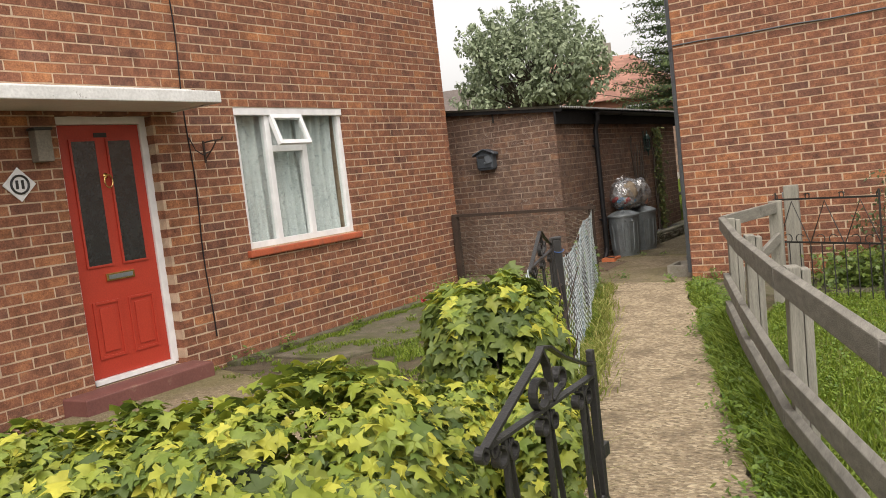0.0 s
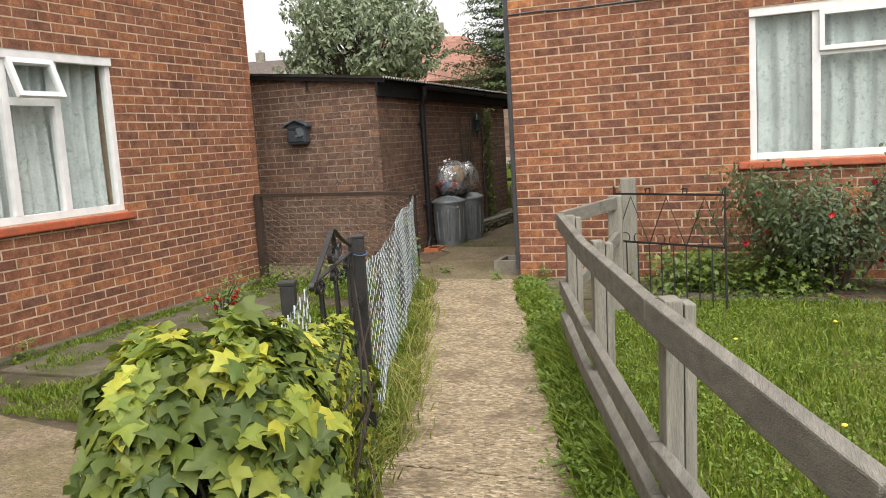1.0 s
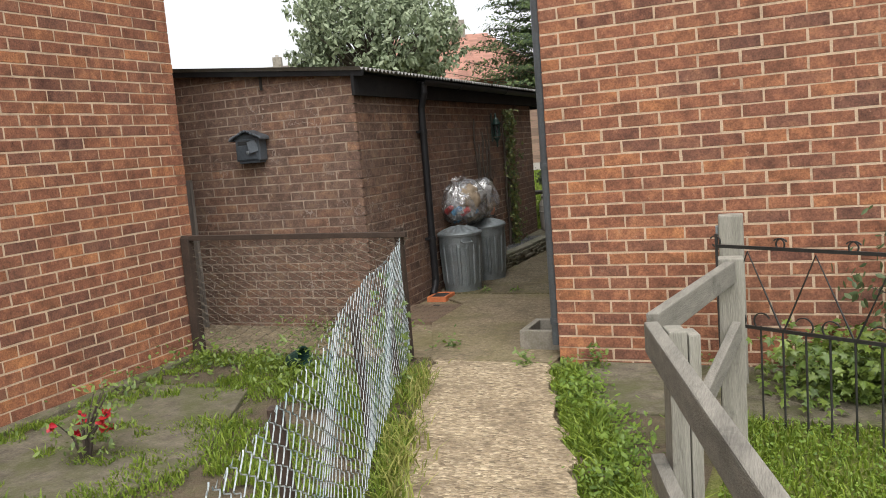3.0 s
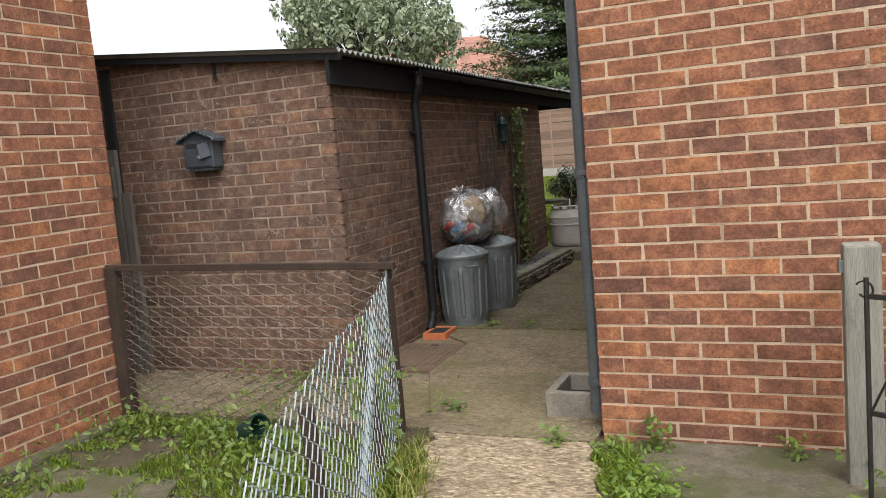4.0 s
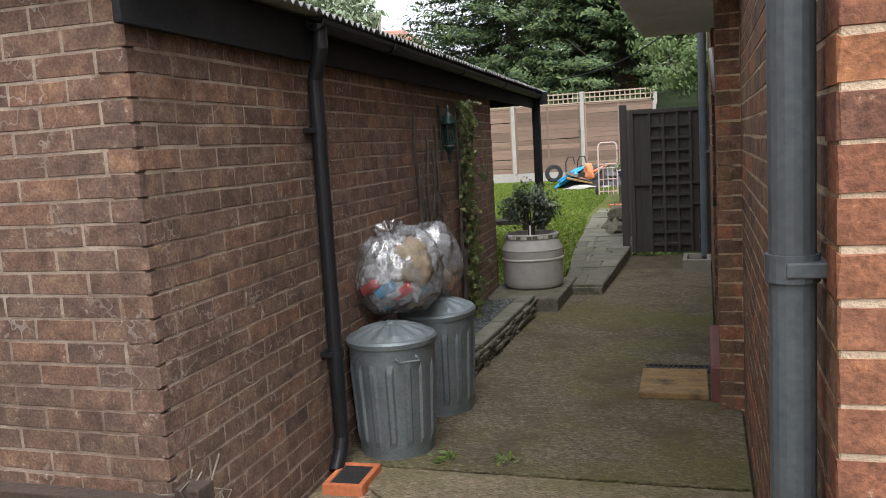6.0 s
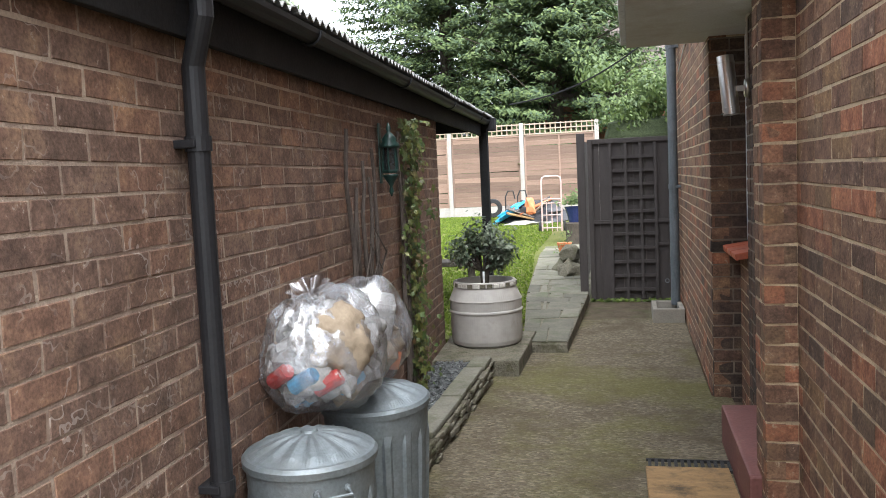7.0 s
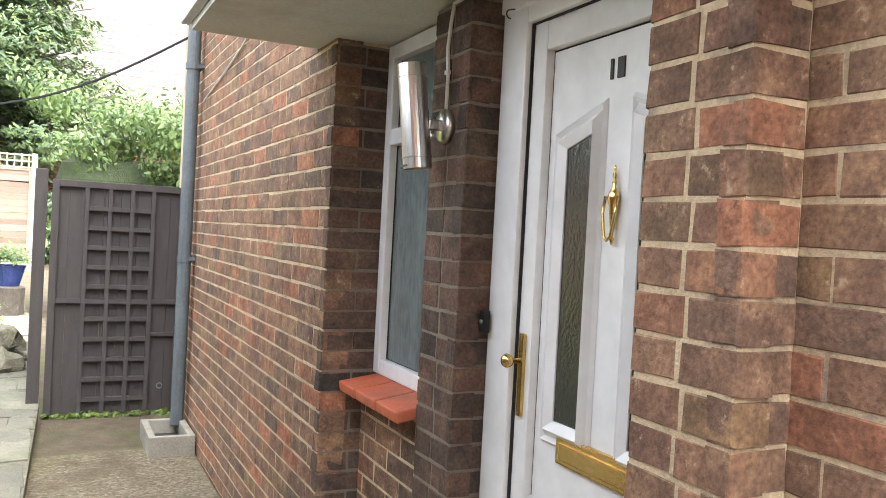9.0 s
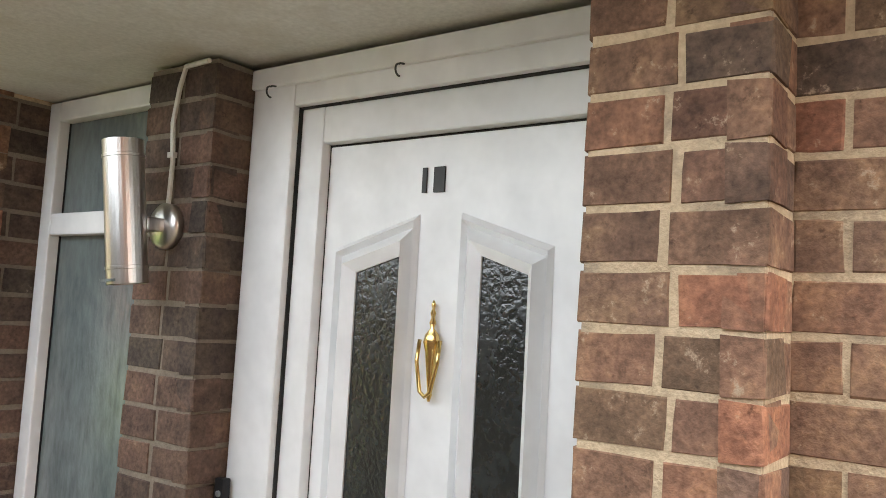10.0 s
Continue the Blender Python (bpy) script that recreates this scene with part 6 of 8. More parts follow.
while len(spots) < 15000:
    y = rr.uniform(1.0, 8.45)
    a, b = right_edge(y) + 0.0, rail_x(min(y, 6.2)) + 0.06 if y < 6.2 else right_edge(y) + 0.30 - 0.05 * (y - 6.2)
    k = rr.random()
    x = a + (b - a) * k
    if rr.random() > 0.35 + 0.65 * (noise.noise((x * 3, y * 2.2, 3)) > -0.15):
        continue
    spots.append((x, y, -0.03, (0.55 + 0.8 * k) * (1.0 + 0.5 * noise.noise((x * 2, y * 2, 8))) * (1.0 if y < 6.4 else 0.5)))
blades("verge_grass", spots, "long rough grass between path and timber fence", (0.07, 0.19), rr, width=0.006, lean=1.2)
spots = []
while len(spots) < 6000:
    y = rr.uniform(2.2, 8.5)
    x = fence_x(y) + rr.gauss(0.05, 0.06) if y > 4.2 else left_edge(y) + rr.uniform(-0.25, 0.02)
    if noise.noise((y * 1.9, x * 1.5, 3)) < 0.0 and rr.random() < 0.75:
        continue
    spots.append((x, y, -0.02, 0.35 + 1.0 * max(0, noise.noise((y * 1.7, 2, 3)) + 0.45) * (1.4 - 0.12 * y)))
blades("fence_grass", spots[:3600], "rough green grass along the wire fence", (0.05, 0.19), rr, width=0.0045, lean=1.2)
blades("dry_fence_grass", [(x + 0.06, y, z, k * 1.2) for x, y, z, k in spots[3600:]], "dry straw-coloured grass drooping beside the wire fence", (0.06, 0.21), rr, STRAW, width=0.004, lean=1.6)
spots = []
while len(spots) < 34000:
    x, y = rr.uniform(-5.5, -2.3), rr.uniform(4.3, 8.5)
    if x > fence_x(y) - 0.03 or noise.noise((x * 2.1, y * 2.1, 11)) + 0.4 * noise.noise((x * 7, y * 7, 2)) < (-0.02 if y < 7.7 else -0.15) - (0.25 if x > -4.3 else 0) + (0.12 if -5.3 < x < -4.5 and y < 7.7 else 0):
        continue
    spots.append((x, y, -0.02, 0.6 + 0.8 * noise.noise((x * 3, y * 3, 5))))
blades("garden_grass", spots, "sparse weedy grass over the small front garden", (0.02, 0.085), rr, lean=1.1)
spots = [(rr.uniform(-9, -4.25), rr.uniform(15.7, 28.6), 0, 1.0) for _ in range(52000)]
spots = [q for q in spots if q[0] < -3.83 + lo_path(q[1] - 15.18)]
spots = [(x, y, 0.03 + 0.031 * (y - 15.55), k) for x, y, z, k in spots]
blades("back_lawn_grass", spots, "bright mown grass of the back lawn", (0.015, 0.035), rr, width=0.012)


def weed(x, y, z, r, h, n, material, label, shape=OVAL, size=(0.03, 0.07)):
    w = leaves_mesh("weed", [(Vector((x + rr.gauss(0, r * 0.75), y + rr.gauss(0, r * 0.75), z + 0.01 + h * rr.random() ** 1.8)), Vector((rr.uniform(-0.5, 0.5), rr.uniform(-0.8, 0.2), 1)).normalized(), rr.uniform(*size) * 0.75) for _ in range(int(n * 1.9))], material, shape, rr)
    tagged(w, label, "weed", "weeds", "stuff")


for x, y, r, h, n in ((-5.42, 4.85, 0.12, 0.12, 60), (-5.4, 5.3, 0.07, 0.16, 50), (-5.4, 6.3, 0.06, 0.1, 40), (-5.3, 7.6, 0.18, 0.14, 90), (-5.25, 8.2, 0.2, 0.2, 150), (-4.7, 8.25, 0.25, 0.2, 170), (-4.2, 8.0, 0.25, 0.22, 170), (-3.85, 7.6, 0.12, 0.2, 80), (-3.45, 7.9, 0.08, 0.15, 50), (-2.62, 8.5, 0.06, 0.08, 40), (-2.45, 8.55, 0.05, 0.16, 45), (-2.9, 8.5, 0.05, 0.12, 30), (-3.6, 8.9, 0.08, 0.1, 30), (-4.1, 10.95, 0.05, 0.06, 20), (-3.8, 11.0, 0.05, 0.05, 16), (-1.85, 8.55, 0.05, 0.1, 24), (-4.4, 9.3, 0.3, 0.1, 90), (-5.0, 9.35, 0.3, 0.12, 110)):
    weed(x, y, -0.02, r, h, n, WEED, "low broad-leaved weeds growing in a gap of the concrete")
for k in range(26):
    y = 1.6 + 0.26 * k
    x = right_edge(y) + rr.uniform(0.02, 0.3)
    if x < rail_x(min(y, 6.0)) + 0.05 or y > 6.0:
        weed(x, y, -0.02, 0.09, 0.12, 130, CLOVER, "broad-leaved weeds among the verge grass", OVAL, (0.02, 0.055))
weed(-1.0, 8.3, 0.0, 0.28, 0.28, 700, WEED, "leafy green ground plants below the house wall", STAR, (0.035, 0.08))
weed(-0.35, 8.25, 0.0, 0.3, 0.3, 700, WEED, "leafy green ground plants below the house wall", STAR, (0.035, 0.08))
for k in range(13):
    weed(-3.72 + 0.07 * k, 17.55, 0.0, 0.03, 0.06, 14, WEED, "small creeping weeds along the foot of the brown gate", STAR, (0.03, 0.06))


def shrub(name, x, y, r, h, n, leafmat, label, flowers, petal, size=(0.03, 0.06), stems=14, z0=0.0):
    t = thing(name, pose(x, y, z0), label, "shrub")
    bm = bmesh.new()
    tips = []
    for i in range(stems):
        a, k = rr.uniform(0, 6.283), rr.uniform(0.3, 1.0)
        tip = Vector((math.cos(a) * r * k, math.sin(a) * r * k * 0.6, h * rr.uniform(0.55, 1.0)))
        tips.append(tip)
        tube([(tip.x * 0.1, tip.y * 0.1, -0.03), (tip.x * 0.4, tip.y * 0.4, tip.z * 0.55), tuple(tip)], [0.009, 0.006, 0.003], 5, bm)
    part("stems", bm, STICK, t)["kind"] = "stuff"
    sm = []
    for _ in range(n):
        tip = rr.choice(tips)
        k = rr.uniform(0.35, 1.05)
        sm.append((Vector((tip.x * k + rr.gauss(0, 0.08), tip.y * k + rr.gauss(0, 0.08), tip.z * k + rr.gauss(0, 0.06))), Vector((tip.x, tip.y - 0.3, 0.5)).normalized(), rr.uniform(*size)))
    leaves_mesh("leaves", sm, leafmat, OVAL, rr, t)
    for i in range(flowers):
        tip = rr.choice(tips)
        c = Vector((tip.x * rr.uniform(0.6, 1.1), tip.y - rr.uniform(0.0, 0.2) * r, tip.z * rr.uniform(0.3, 1.05)))
        bm = bmesh.new()
        for j in range(7):
            v = leaf_at(Vector((0, 0, 0)), Vector((math.cos(j), -0.7, math.sin(j))).normalized(), 0.045, BLADE3, rr)
            bm.faces.new([bm.verts.new(q + c) for q in v])
        part("flower", bm, petal, t, "red bloom")
    return t


shrub("rose_bush", 0.02, 8.15, 1.0, 1.0, 7600, SHRUB, "dark-leaved rose bush with red blooms below the window", 22, PETAL, stems=24)
shrub("rose_bush", 0.75, 7.95, 0.55, 0.8, 1400, SHRUB, "dark-leaved rose bush with red blooms below the window", 6, PETAL)
shrub("small_rose", -4.62, 6.55, 0.28, 0.34, 260, WEED, "small straggling rose with red flowers in the front garden", 9, PETAL, (0.02, 0.045), 10)
shrub("yellowing_shrub", 0.75, 7.9, 0.3, 0.5, 400, IVY, "yellow and orange leaved shrub beside the rose", 0, PETAL)
for i in range(15):
    y = rr.uniform(2.2, 7.0)
    x = rail_x(min(y, 6.1)) + rr.uniform(0.1, 2.6)
    d = thing("dandelion", pose(x, y, 0.03), "small yellow dandelion flower in the lawn", "flower", "dandelions")
    part("bloom", lathe([(0.004, 0.0), (0.014, 0.006), (0.012, 0.012), (0.003, 0.014)], 8), YELLOW_PETAL, d)
pt_ = bmesh.new()
for i in range(40):
    c = Vector((rr.uniform(-0.2, 0.8), rr.uniform(7.72, 7.95), 0.0))
    v = leaf_at(c, Vector((0, 0, 1)), 0.03, BLADE3, rr)
    pt_.faces.new([pt_.verts.new((q.x, q.y, max(0.0, q.z))) for q in v])
tagged(mesh_ob("fallen_petals", pt_, PETAL), "red petals fallen on the ground below the rose", "petals", kind="stuff")
# small litter on the ground
lt = thing("litter_scrap", pose(-0.05, 3.3, 0.035, 0, 20, 30), "small white paper scrap lying in the grass", "litter")
part("scrap", box(-0.02, 0.02, -0.012, 0.012, 0, 0.004), UPVC, lt)
gpot = thing("plastic_pot", pose(-4.55, 8.3, 0.02, 25, 70, 20), "dark green plastic plant pot lying in the weeds", "plant pot")
part("pot", lathe([(0.05, 0), (0.07, 0.12), (0.076, 0.12), (0.076, 0.14), (0.066, 0.14), (0.046, 0.01)], 18), GREEN_METAL, gpot)


# ---- dustbins and refuse ----
def dustbin(x, y, rz, label, lid_tilt=0):
    t = thing("dustbin", pose(x, y, 0.0, 0, 0, rz), label, "dustbin", "galvanised dustbins")
    ridge = lambda a, z: 1 + (0.032 if 0.06 < z < 0.46 else 0.0) * (1 if math.sin(a * 15) > 0.3 else -0.4)
    part("body", lathe([(0.17, 0.0), (0.182, 0.0), (0.183, 0.03), (0.186, 0.06), (0.19, 0.09), (0.207, 0.43), (0.209, 0.47), (0.211, 0.54), (0.217, 0.55), (0.211, 0.56), (0.205, 0.55), (0.175, 0.02)], 120, wobble=ridge), GALV, t, smooth=False)
    rad = lambda a, z: 1.0
    lid = part("lid", turned(lathe([(0.222, 0.0), (0.224, 0.022), (0.214, 0.034), (0.205, 0.036), (0.17, 0.055), (0.09, 0.082), (0.03, 0.09), (0.004, 0.092)], 112, wobble=lambda a, z: 1 + (0.01 * math.sin(a * 12) if 0.04 < z < 0.085 else 0)), pose(0, 0, 0.545, lid_tilt, 0, 0)), GALV, t, smooth=False)
    part("lid_button", lathe([(0.03, 0.634), (0.026, 0.642), (0.004, 0.645)], 16), GALV, lid)
    for v in lid.data.vertices:
        q = math.hypot(v.co.x, v.co.y)
        if 0.05 < q < 0.2:
            v.co.z += 0.0035 * math.cos(14 * math.atan2(v.co.y, v.co.x))
    for s in (-1, 1):
        h = part("handle", tube([(-0.05, s * 0.212, 0.50), (-0.05, s * 0.245, 0.49), (0.05, s * 0.245, 0.49), (0.05, s * 0.212, 0.50)], 0.006, 8), GALV, t)
        for u in (-0.05, 0.05):
            part("rivet", turned(lathe([(0.014, 0), (0.012, 0.006), (0.003, 0.008)], 8), pose(u, s * 0.209, 0.50, -90 * s, 0, 0)), GALV, h)
    return t


dustbin(-4.37, 11.08, 40, "galvanised ribbed steel dustbin with a domed lid")
dustbin(-4.345, 11.72, -20, "galvanised ribbed steel dustbin under the refuse sack", 3)


def blob(c, r, squash, seed, sub=4, amp=0.16, fine=0.035):
    bm = bmesh.new()
    bmesh.ops.create_icosphere(bm, subdivisions=sub, radius=1.0)
    for v in bm.verts:
        p = v.co.copy()
        k = 1 + amp * noise.noise(p * 1.5 + Vector((seed, 0, 0))) + fine * abs(noise.noise(p * 5 + Vector((0, seed, 0)))) * 2 - fine * abs(noise.noise(p * 11 + Vector((0, 0, seed)))) * 1.4
        v.co = Vector((p.x * r[0], p.y * r[1], p.z * r[2])) * k
        if v.co.z < -squash:
            v.co.z = -squash + (v.co.z + squash) * 0.15
        v.co += Vector(c)
    return bm


sack = thing("refuse_sack", pose(-4.44, 11.44, 0.825), "clear plastic sack stuffed with packaging, resting on the bins", "refuse sack", "refuse sacks")
KNOT = Vector((0.0, -0.42, 0.90)).normalized()
KSIDE = KNOT.cross(Vector((1, 0, 0))).normalized()


def pleated(bm, c, depth, reach):
    """Folds that run out from the knot over the film."""
    for v in bm.verts:
        p = (v.co - Vector(c)).normalized()
        g = math.acos(max(-1, min(1, p.dot(KNOT))))
        phi = math.atan2(p.dot(KSIDE), p.x)
        fold = abs(math.sin(7 * phi + 1.5 * noise.noise(p * 3))) * math.exp(-g / reach) - 0.6 * math.exp(-(g / 0.16) ** 2)
        ridge = 1 - abs(noise.noise(p * 4.2)) * 2
        v.co = Vector(c) + (v.co - Vector(c)) * (1 - depth * 0.6 + depth * fold + 0.05 * max(0, ridge - 0.55))
    return bm


part("film", pleated(blob((0, 0, 0), (0.25, 0.31, 0.245), 0.21, 3.0, 5), (0, 0, 0), 0.13, 0.75), BAG, sack, "crumpled clear film", True)
tip = KNOT * 0.225
tuft = lathe([(0.045, -0.02), (0.02, 0.0), (0.018, 0.012), (0.045, 0.04), (0.075, 0.058)], 48, wobble=lambda a, z: 1 + 0.16 * math.sin(9 * a + 20 * z) * (abs(z) > 0.02), close=False)
part("gathered_neck", turned(tuft, Matrix.Translation(tip) @ KNOT.to_track_quat("Z", "Y").to_matrix().to_4x4()), BAG, sack, smooth=True)
for i in range(30):
    a, b = rr.uniform(0, 6.283), math.acos(rr.uniform(-0.85, 0.9))
    k = rr.uniform(0.62, 0.74)
    c = Vector((0.235 * math.sin(b) * math.cos(a), 0.295 * math.sin(b) * math.sin(a), 0.215 * math.cos(b) * 0.92)) * k
    m = Matrix.Translation(c) @ Euler((rr.uniform(0, 3), rr.uniform(0, 3), rr.uniform(0, 3))).to_matrix().to_4x4()
    kind = rr.random()
    low = c.z < -0.02
    mat_ = RUBBISH_CARD if kind < 0.10 else RUBBISH_RED if kind < 0.17 and low else RUBBISH_BLUE if kind < 0.21 and low else GALV if kind > 0.9 else RUBBISH_PAPER
    if kind > 0.55:
        part("packet", turned(blob((0, 0, 0), (0.06, 0.08, 0.035), 0.2, i, 3, 0.5, 0.1), m), mat_, sack, smooth=True)
    elif kind > 0.42:
        part("bottle", turned(lathe([(0.026, -0.07), (0.03, -0.06), (0.03, 0.03), (0.012, 0.06), (0.013, 0.085)], 12), m), mat_, sack)
    else:
        part("wrapper", turned(blob((0, 0, 0), (0.075, 0.06, 0.014), 0.2, i + 0.5, 3, 0.5, 0.1), m), mat_, sack, smooth=True)
for c, turn, mt in (((0.10, -0.235, -0.075), 20, RUBBISH_RED), ((-0.09, -0.26, -0.045), -15, RUBBISH_RED), ((0.01, -0.27, -0.06), 5, RUBBISH_BLUE), ((0.14, -0.10, -0.10), 55, TARP_BLUE), ((0.09, -0.15, -0.12), 35, RUBBISH_PAPER), ((0.17, -0.17, 0.05), 40, RUBBISH_RED)):
    part("can", turned(lathe([(0.022, -0.055), (0.03, -0.05), (0.03, 0.045), (0.024, 0.055)], 14), Matrix.Translation(Vector(c) * 0.88) @ pose(0, 0, 0, 15, 60, turn)), mt, sack)
part("paper_bag", blob((0.10, -0.10, 0.055), (0.11, 0.12, 0.125), 0.3, 7.0, 4, 0.3, 0.09), RUBBISH_CARD, sack, "crumpled brown paper bag", True)
part("heap", blob((0, 0, -0.01), (0.175, 0.225, 0.165), 0.2, 9.0, 4, 0.4, 0.12), RUBBISH_PAPER, sack)
sack2 = thing("refuse_sack", pose(-4.40, 11.83, 0.82), "smaller clear sack of white packaging behind the larger one", "refuse sack", "refuse sacks")
part("film", blob((0, 0, 0), (0.17, 0.19, 0.24), 0.22, 5.0), BAG, sack2, "crumpled clear film", True)
part("white_carton", turned(box(-0.1, 0.1, -0.1, 0.1, -0.02, 0.14, 0.02), pose(0, 0, 0.02, 8, 12, 20)), RUBBISH_PAPER, sack2)
part("red_carton", turned(box(-0.06, 0.06, -0.05, 0.05, -0.05, 0.03, 0.01), pose(0.06, 0.02, -0.1, 8, 12, 40)), TERRACOTTA, sack2)
part("heap", blob((0, 0, -0.06), (0.12, 0.13, 0.13), 0.2, 4.0, 3, 0.3, 0.15), RUBBISH_CARD, sack2)
sack3 = thing("refuse_sack", pose(-4.42, 12.08, 0.24), "grey translucent sack slumped behind the dustbins", "refuse sack", "refuse sacks")
part("film", blob((0, 0, 0), (0.17, 0.15, 0.24), 0.22, 8.0), BAG, sack3, "dull clear film", True)
part("heap", blob((0, 0, -0.02), (0.12, 0.11, 0.17), 0.2, 6.0, 3, 0.3, 0.12), SLATE, sack3)

# ---- raised bed: stone kerb, slate chips, pot ----
kb = setting("trim_bed_core", prism([(-4.345, 11.62), (-4.32, 14.32), (-4.44, 14.32), (-4.465, 11.62)], -0.05, 0.10), KERB_STONE, "mossy rubble kerb of the narrow bed")
y = 11.6
while y < 14.28:
    L = rr.uniform(0.09, 0.2)
    for row in range(4):
        L2 = L * rr.uniform(0.7, 1.15)
        mesh_ob("kerb_stone", turned(box(-0.035, 0.03, 0, L2, 0, rr.uniform(0.022, 0.032), 0.007), pose(-4.345 + 0.0093 * (y - 11.6) + rr.uniform(-0.014, 0.014), y + 0.05 * (row % 2), 0.0 + 0.031 * row, rr.uniform(-4, 4), rr.uniform(-4, 4), rr.uniform(-6, 6))), KERB_STONE, kb)
    y += L
y = 11.6
while y < 14.25:
    L = min(rr.uniform(0.6, 0.95), 14.32 - y)
    mesh_ob("cope_slab", turned(box(-0.075, 0.055, 0.003, L - 0.003, 0, 0.035, 0.01), pose(-4.385 + 0.0093 * (y - 11.6), y, 0.122 + rr.uniform(-0.003, 0.003), rr.uniform(-0.4, 0.4), rr.uniform(-1.5, 1.5), rr.uniform(-0.6, 0.6))), CONCRETE_MOSS, kb)
    y += L
setting("ground_bed_soil", prism([(-4.44, 11.9), (-4.42, 14.4), (-4.74, 14.4), (-4.62, 11.9)], -0.05, 0.085), SOIL, "dark soil of the narrow bed")
verts, faces = [], []
for i in range(2600):
    y = rr.uniform(11.95, 14.4)
    x = rr.uniform(w_at(y) + 0.03, -4.44)
    m = Matrix.Translation((x, y, 0.088 + rr.uniform(0, 0.018))) @ Euler((rr.uniform(-0.6, 0.6), rr.uniform(-0.6, 0.6), rr.uniform(0, 6.28))).to_matrix().to_4x4()
    a, b, c = rr.uniform(0.008, 0.018), rr.uniform(0.012, 0.026), 0.004
    k = len(verts)
    verts += [tuple(m @ Vector(p)) for p in ((-a, -b * 0.7, -c), (a * 0.7, -b, -c), (a, b * 0.8, -c), (-a * 0.6, b, -c), (-a, -b * 0.7, c), (a * 0.7, -b, c), (a, b * 0.8, c), (-a * 0.6, b, c))]
    faces += [(k + 4, k + 5, k + 6, k + 7), (k, k + 1, k + 5, k + 4), (k + 1, k + 2, k + 6, k + 5), (k + 2, k + 3, k + 7, k + 6), (k + 3, k, k + 4, k + 7)]
tagged(from_lists("slate_chips", verts, faces, SLATE), "grey slate chippings covering the narrow bed", "gravel", kind="stuff")
setting("pavement_pot_plinth", prism([(-4.12, 14.36), (-4.12, 15.5), (-4.83, 15.5), (-4.76, 14.36)], -0.05, 0.115, bevel=0.012), KERB_STONE, "low rough stone plinth under the plant pot")
pot = thing("plant_pot", pose(-4.46, 15.02, 0.112), "large cream banded pot with a mosaic rim", "plant pot")
part("body", lathe([(0.20, 0.0), (0.25, 0.004), (0.272, 0.02), (0.281, 0.05), (0.285, 0.12), (0.286, 0.262), (0.292, 0.268), (0.294, 0.276), (0.292, 0.284), (0.286, 0.290), (0.286, 0.352), (0.289, 0.366), (0.284, 0.376), (0.262, 0.426), (0.246, 0.462), (0.250, 0.466), (0.250, 0.506), (0.244, 0.512), (0.228, 0.512), (0.222, 0.42)], 96, wobble=lambda a, z: 1 + 0.006 * math.sin(3 * a + 8 * z) + (0.008 * math.cos(9 * a) if 0.36 < z < 0.4 else 0)), CREAM_POT, pot)
for k in range(30):
    a = 6.283 * k / 30
    part("rim_tile", turned(box(-0.004, 0.004, -0.021, 0.021, 0.471, 0.501, 0.002), pose(0.2515 * math.cos(a), 0.2515 * math.sin(a), 0, 0, 0, math.degrees(a))), KERB_STONE if k % 3 == 0 or k % 7 == 2 else STONE_BAND, pot)
part("compost", lathe([(0.226, 0.40), (0.1, 0.415), (0.003, 0.42)], 24, close=False), SOIL, pot)
pl = thing("olive_shrub", pose(-4.46, 15.02, 0.53), "small grey-green olive shrub growing in the cream pot", "shrub")
bm = bmesh.new()
tips = []
for i in range(34):
    a, b = rr.uniform(0, 6.283), rr.uniform(0.1, 1.5)
    L = rr.uniform(0.20, 0.36)
    tip = Vector((math.sin(b) * math.cos(a) * L * 0.95, math.sin(b) * math.sin(a) * L * 0.95, 0.22 + math.cos(b) * L * 0.95))
    tips.append(tip)
    tube([(0.02 * math.cos(a), 0.02 * math.sin(a), -0.02), (0.03 * math.cos(a), 0.03 * math.sin(a), 0.16), tuple(tip)], [0.012, 0.009, 0.003], 5, bm)
part("branch", bm, BARK, pl)["kind"] = "stuff"
sm = [(t * rr.uniform(0.6, 1.05) + Vector((rr.gauss(0, 0.028), rr.gauss(0, 0.028), rr.gauss(0.04, 0.03))), (t - Vector((0, 0, 0.1))).normalized(), rr.uniform(0.03, 0.055)) for t in [rr.choice(tips) for _ in range(2400)]]
leaves_mesh("leaves", sm, OLIVE, OVAL, rr, pl)
part("plant_label", box(0.02, 0.035, -0.2, -0.197, -0.02, 0.18), UPVC, pl, "white plastic plant label")

# ---- wall lantern, bare stems and creeper on the shed wall ----
lm = pose(w_at(13.1) + 0.006, 13.1, 1.45, 0, 0, 90 + 2.6) @ Matrix.Diagonal((0.72, 0.8, 0.95, 1))
ln = thing("wall_lantern", lm, "dark green ornate cast wall lantern on the shed wall", "lantern")
part("back_plate", box(-0.035, 0.035, -0.012, 0.0, -0.02, 0.34, 0.006), GREEN_METAL, ln)
part("bracket", turned(lathe([(0.004, -0.12), (0.018, -0.09), (0.010, -0.06), (0.03, -0.03), (0.055, 0.0), (0.06, 0.012)], 12), pose(0, -0.075, 0.02)), GREEN_METAL, ln, smooth=True)
cage = part("cage", turned(lathe([(0.056, 0.02), (0.062, 0.03), (0.062, 0.04)], 6), pose(0, -0.075, 0.02)), GREEN_METAL, ln)
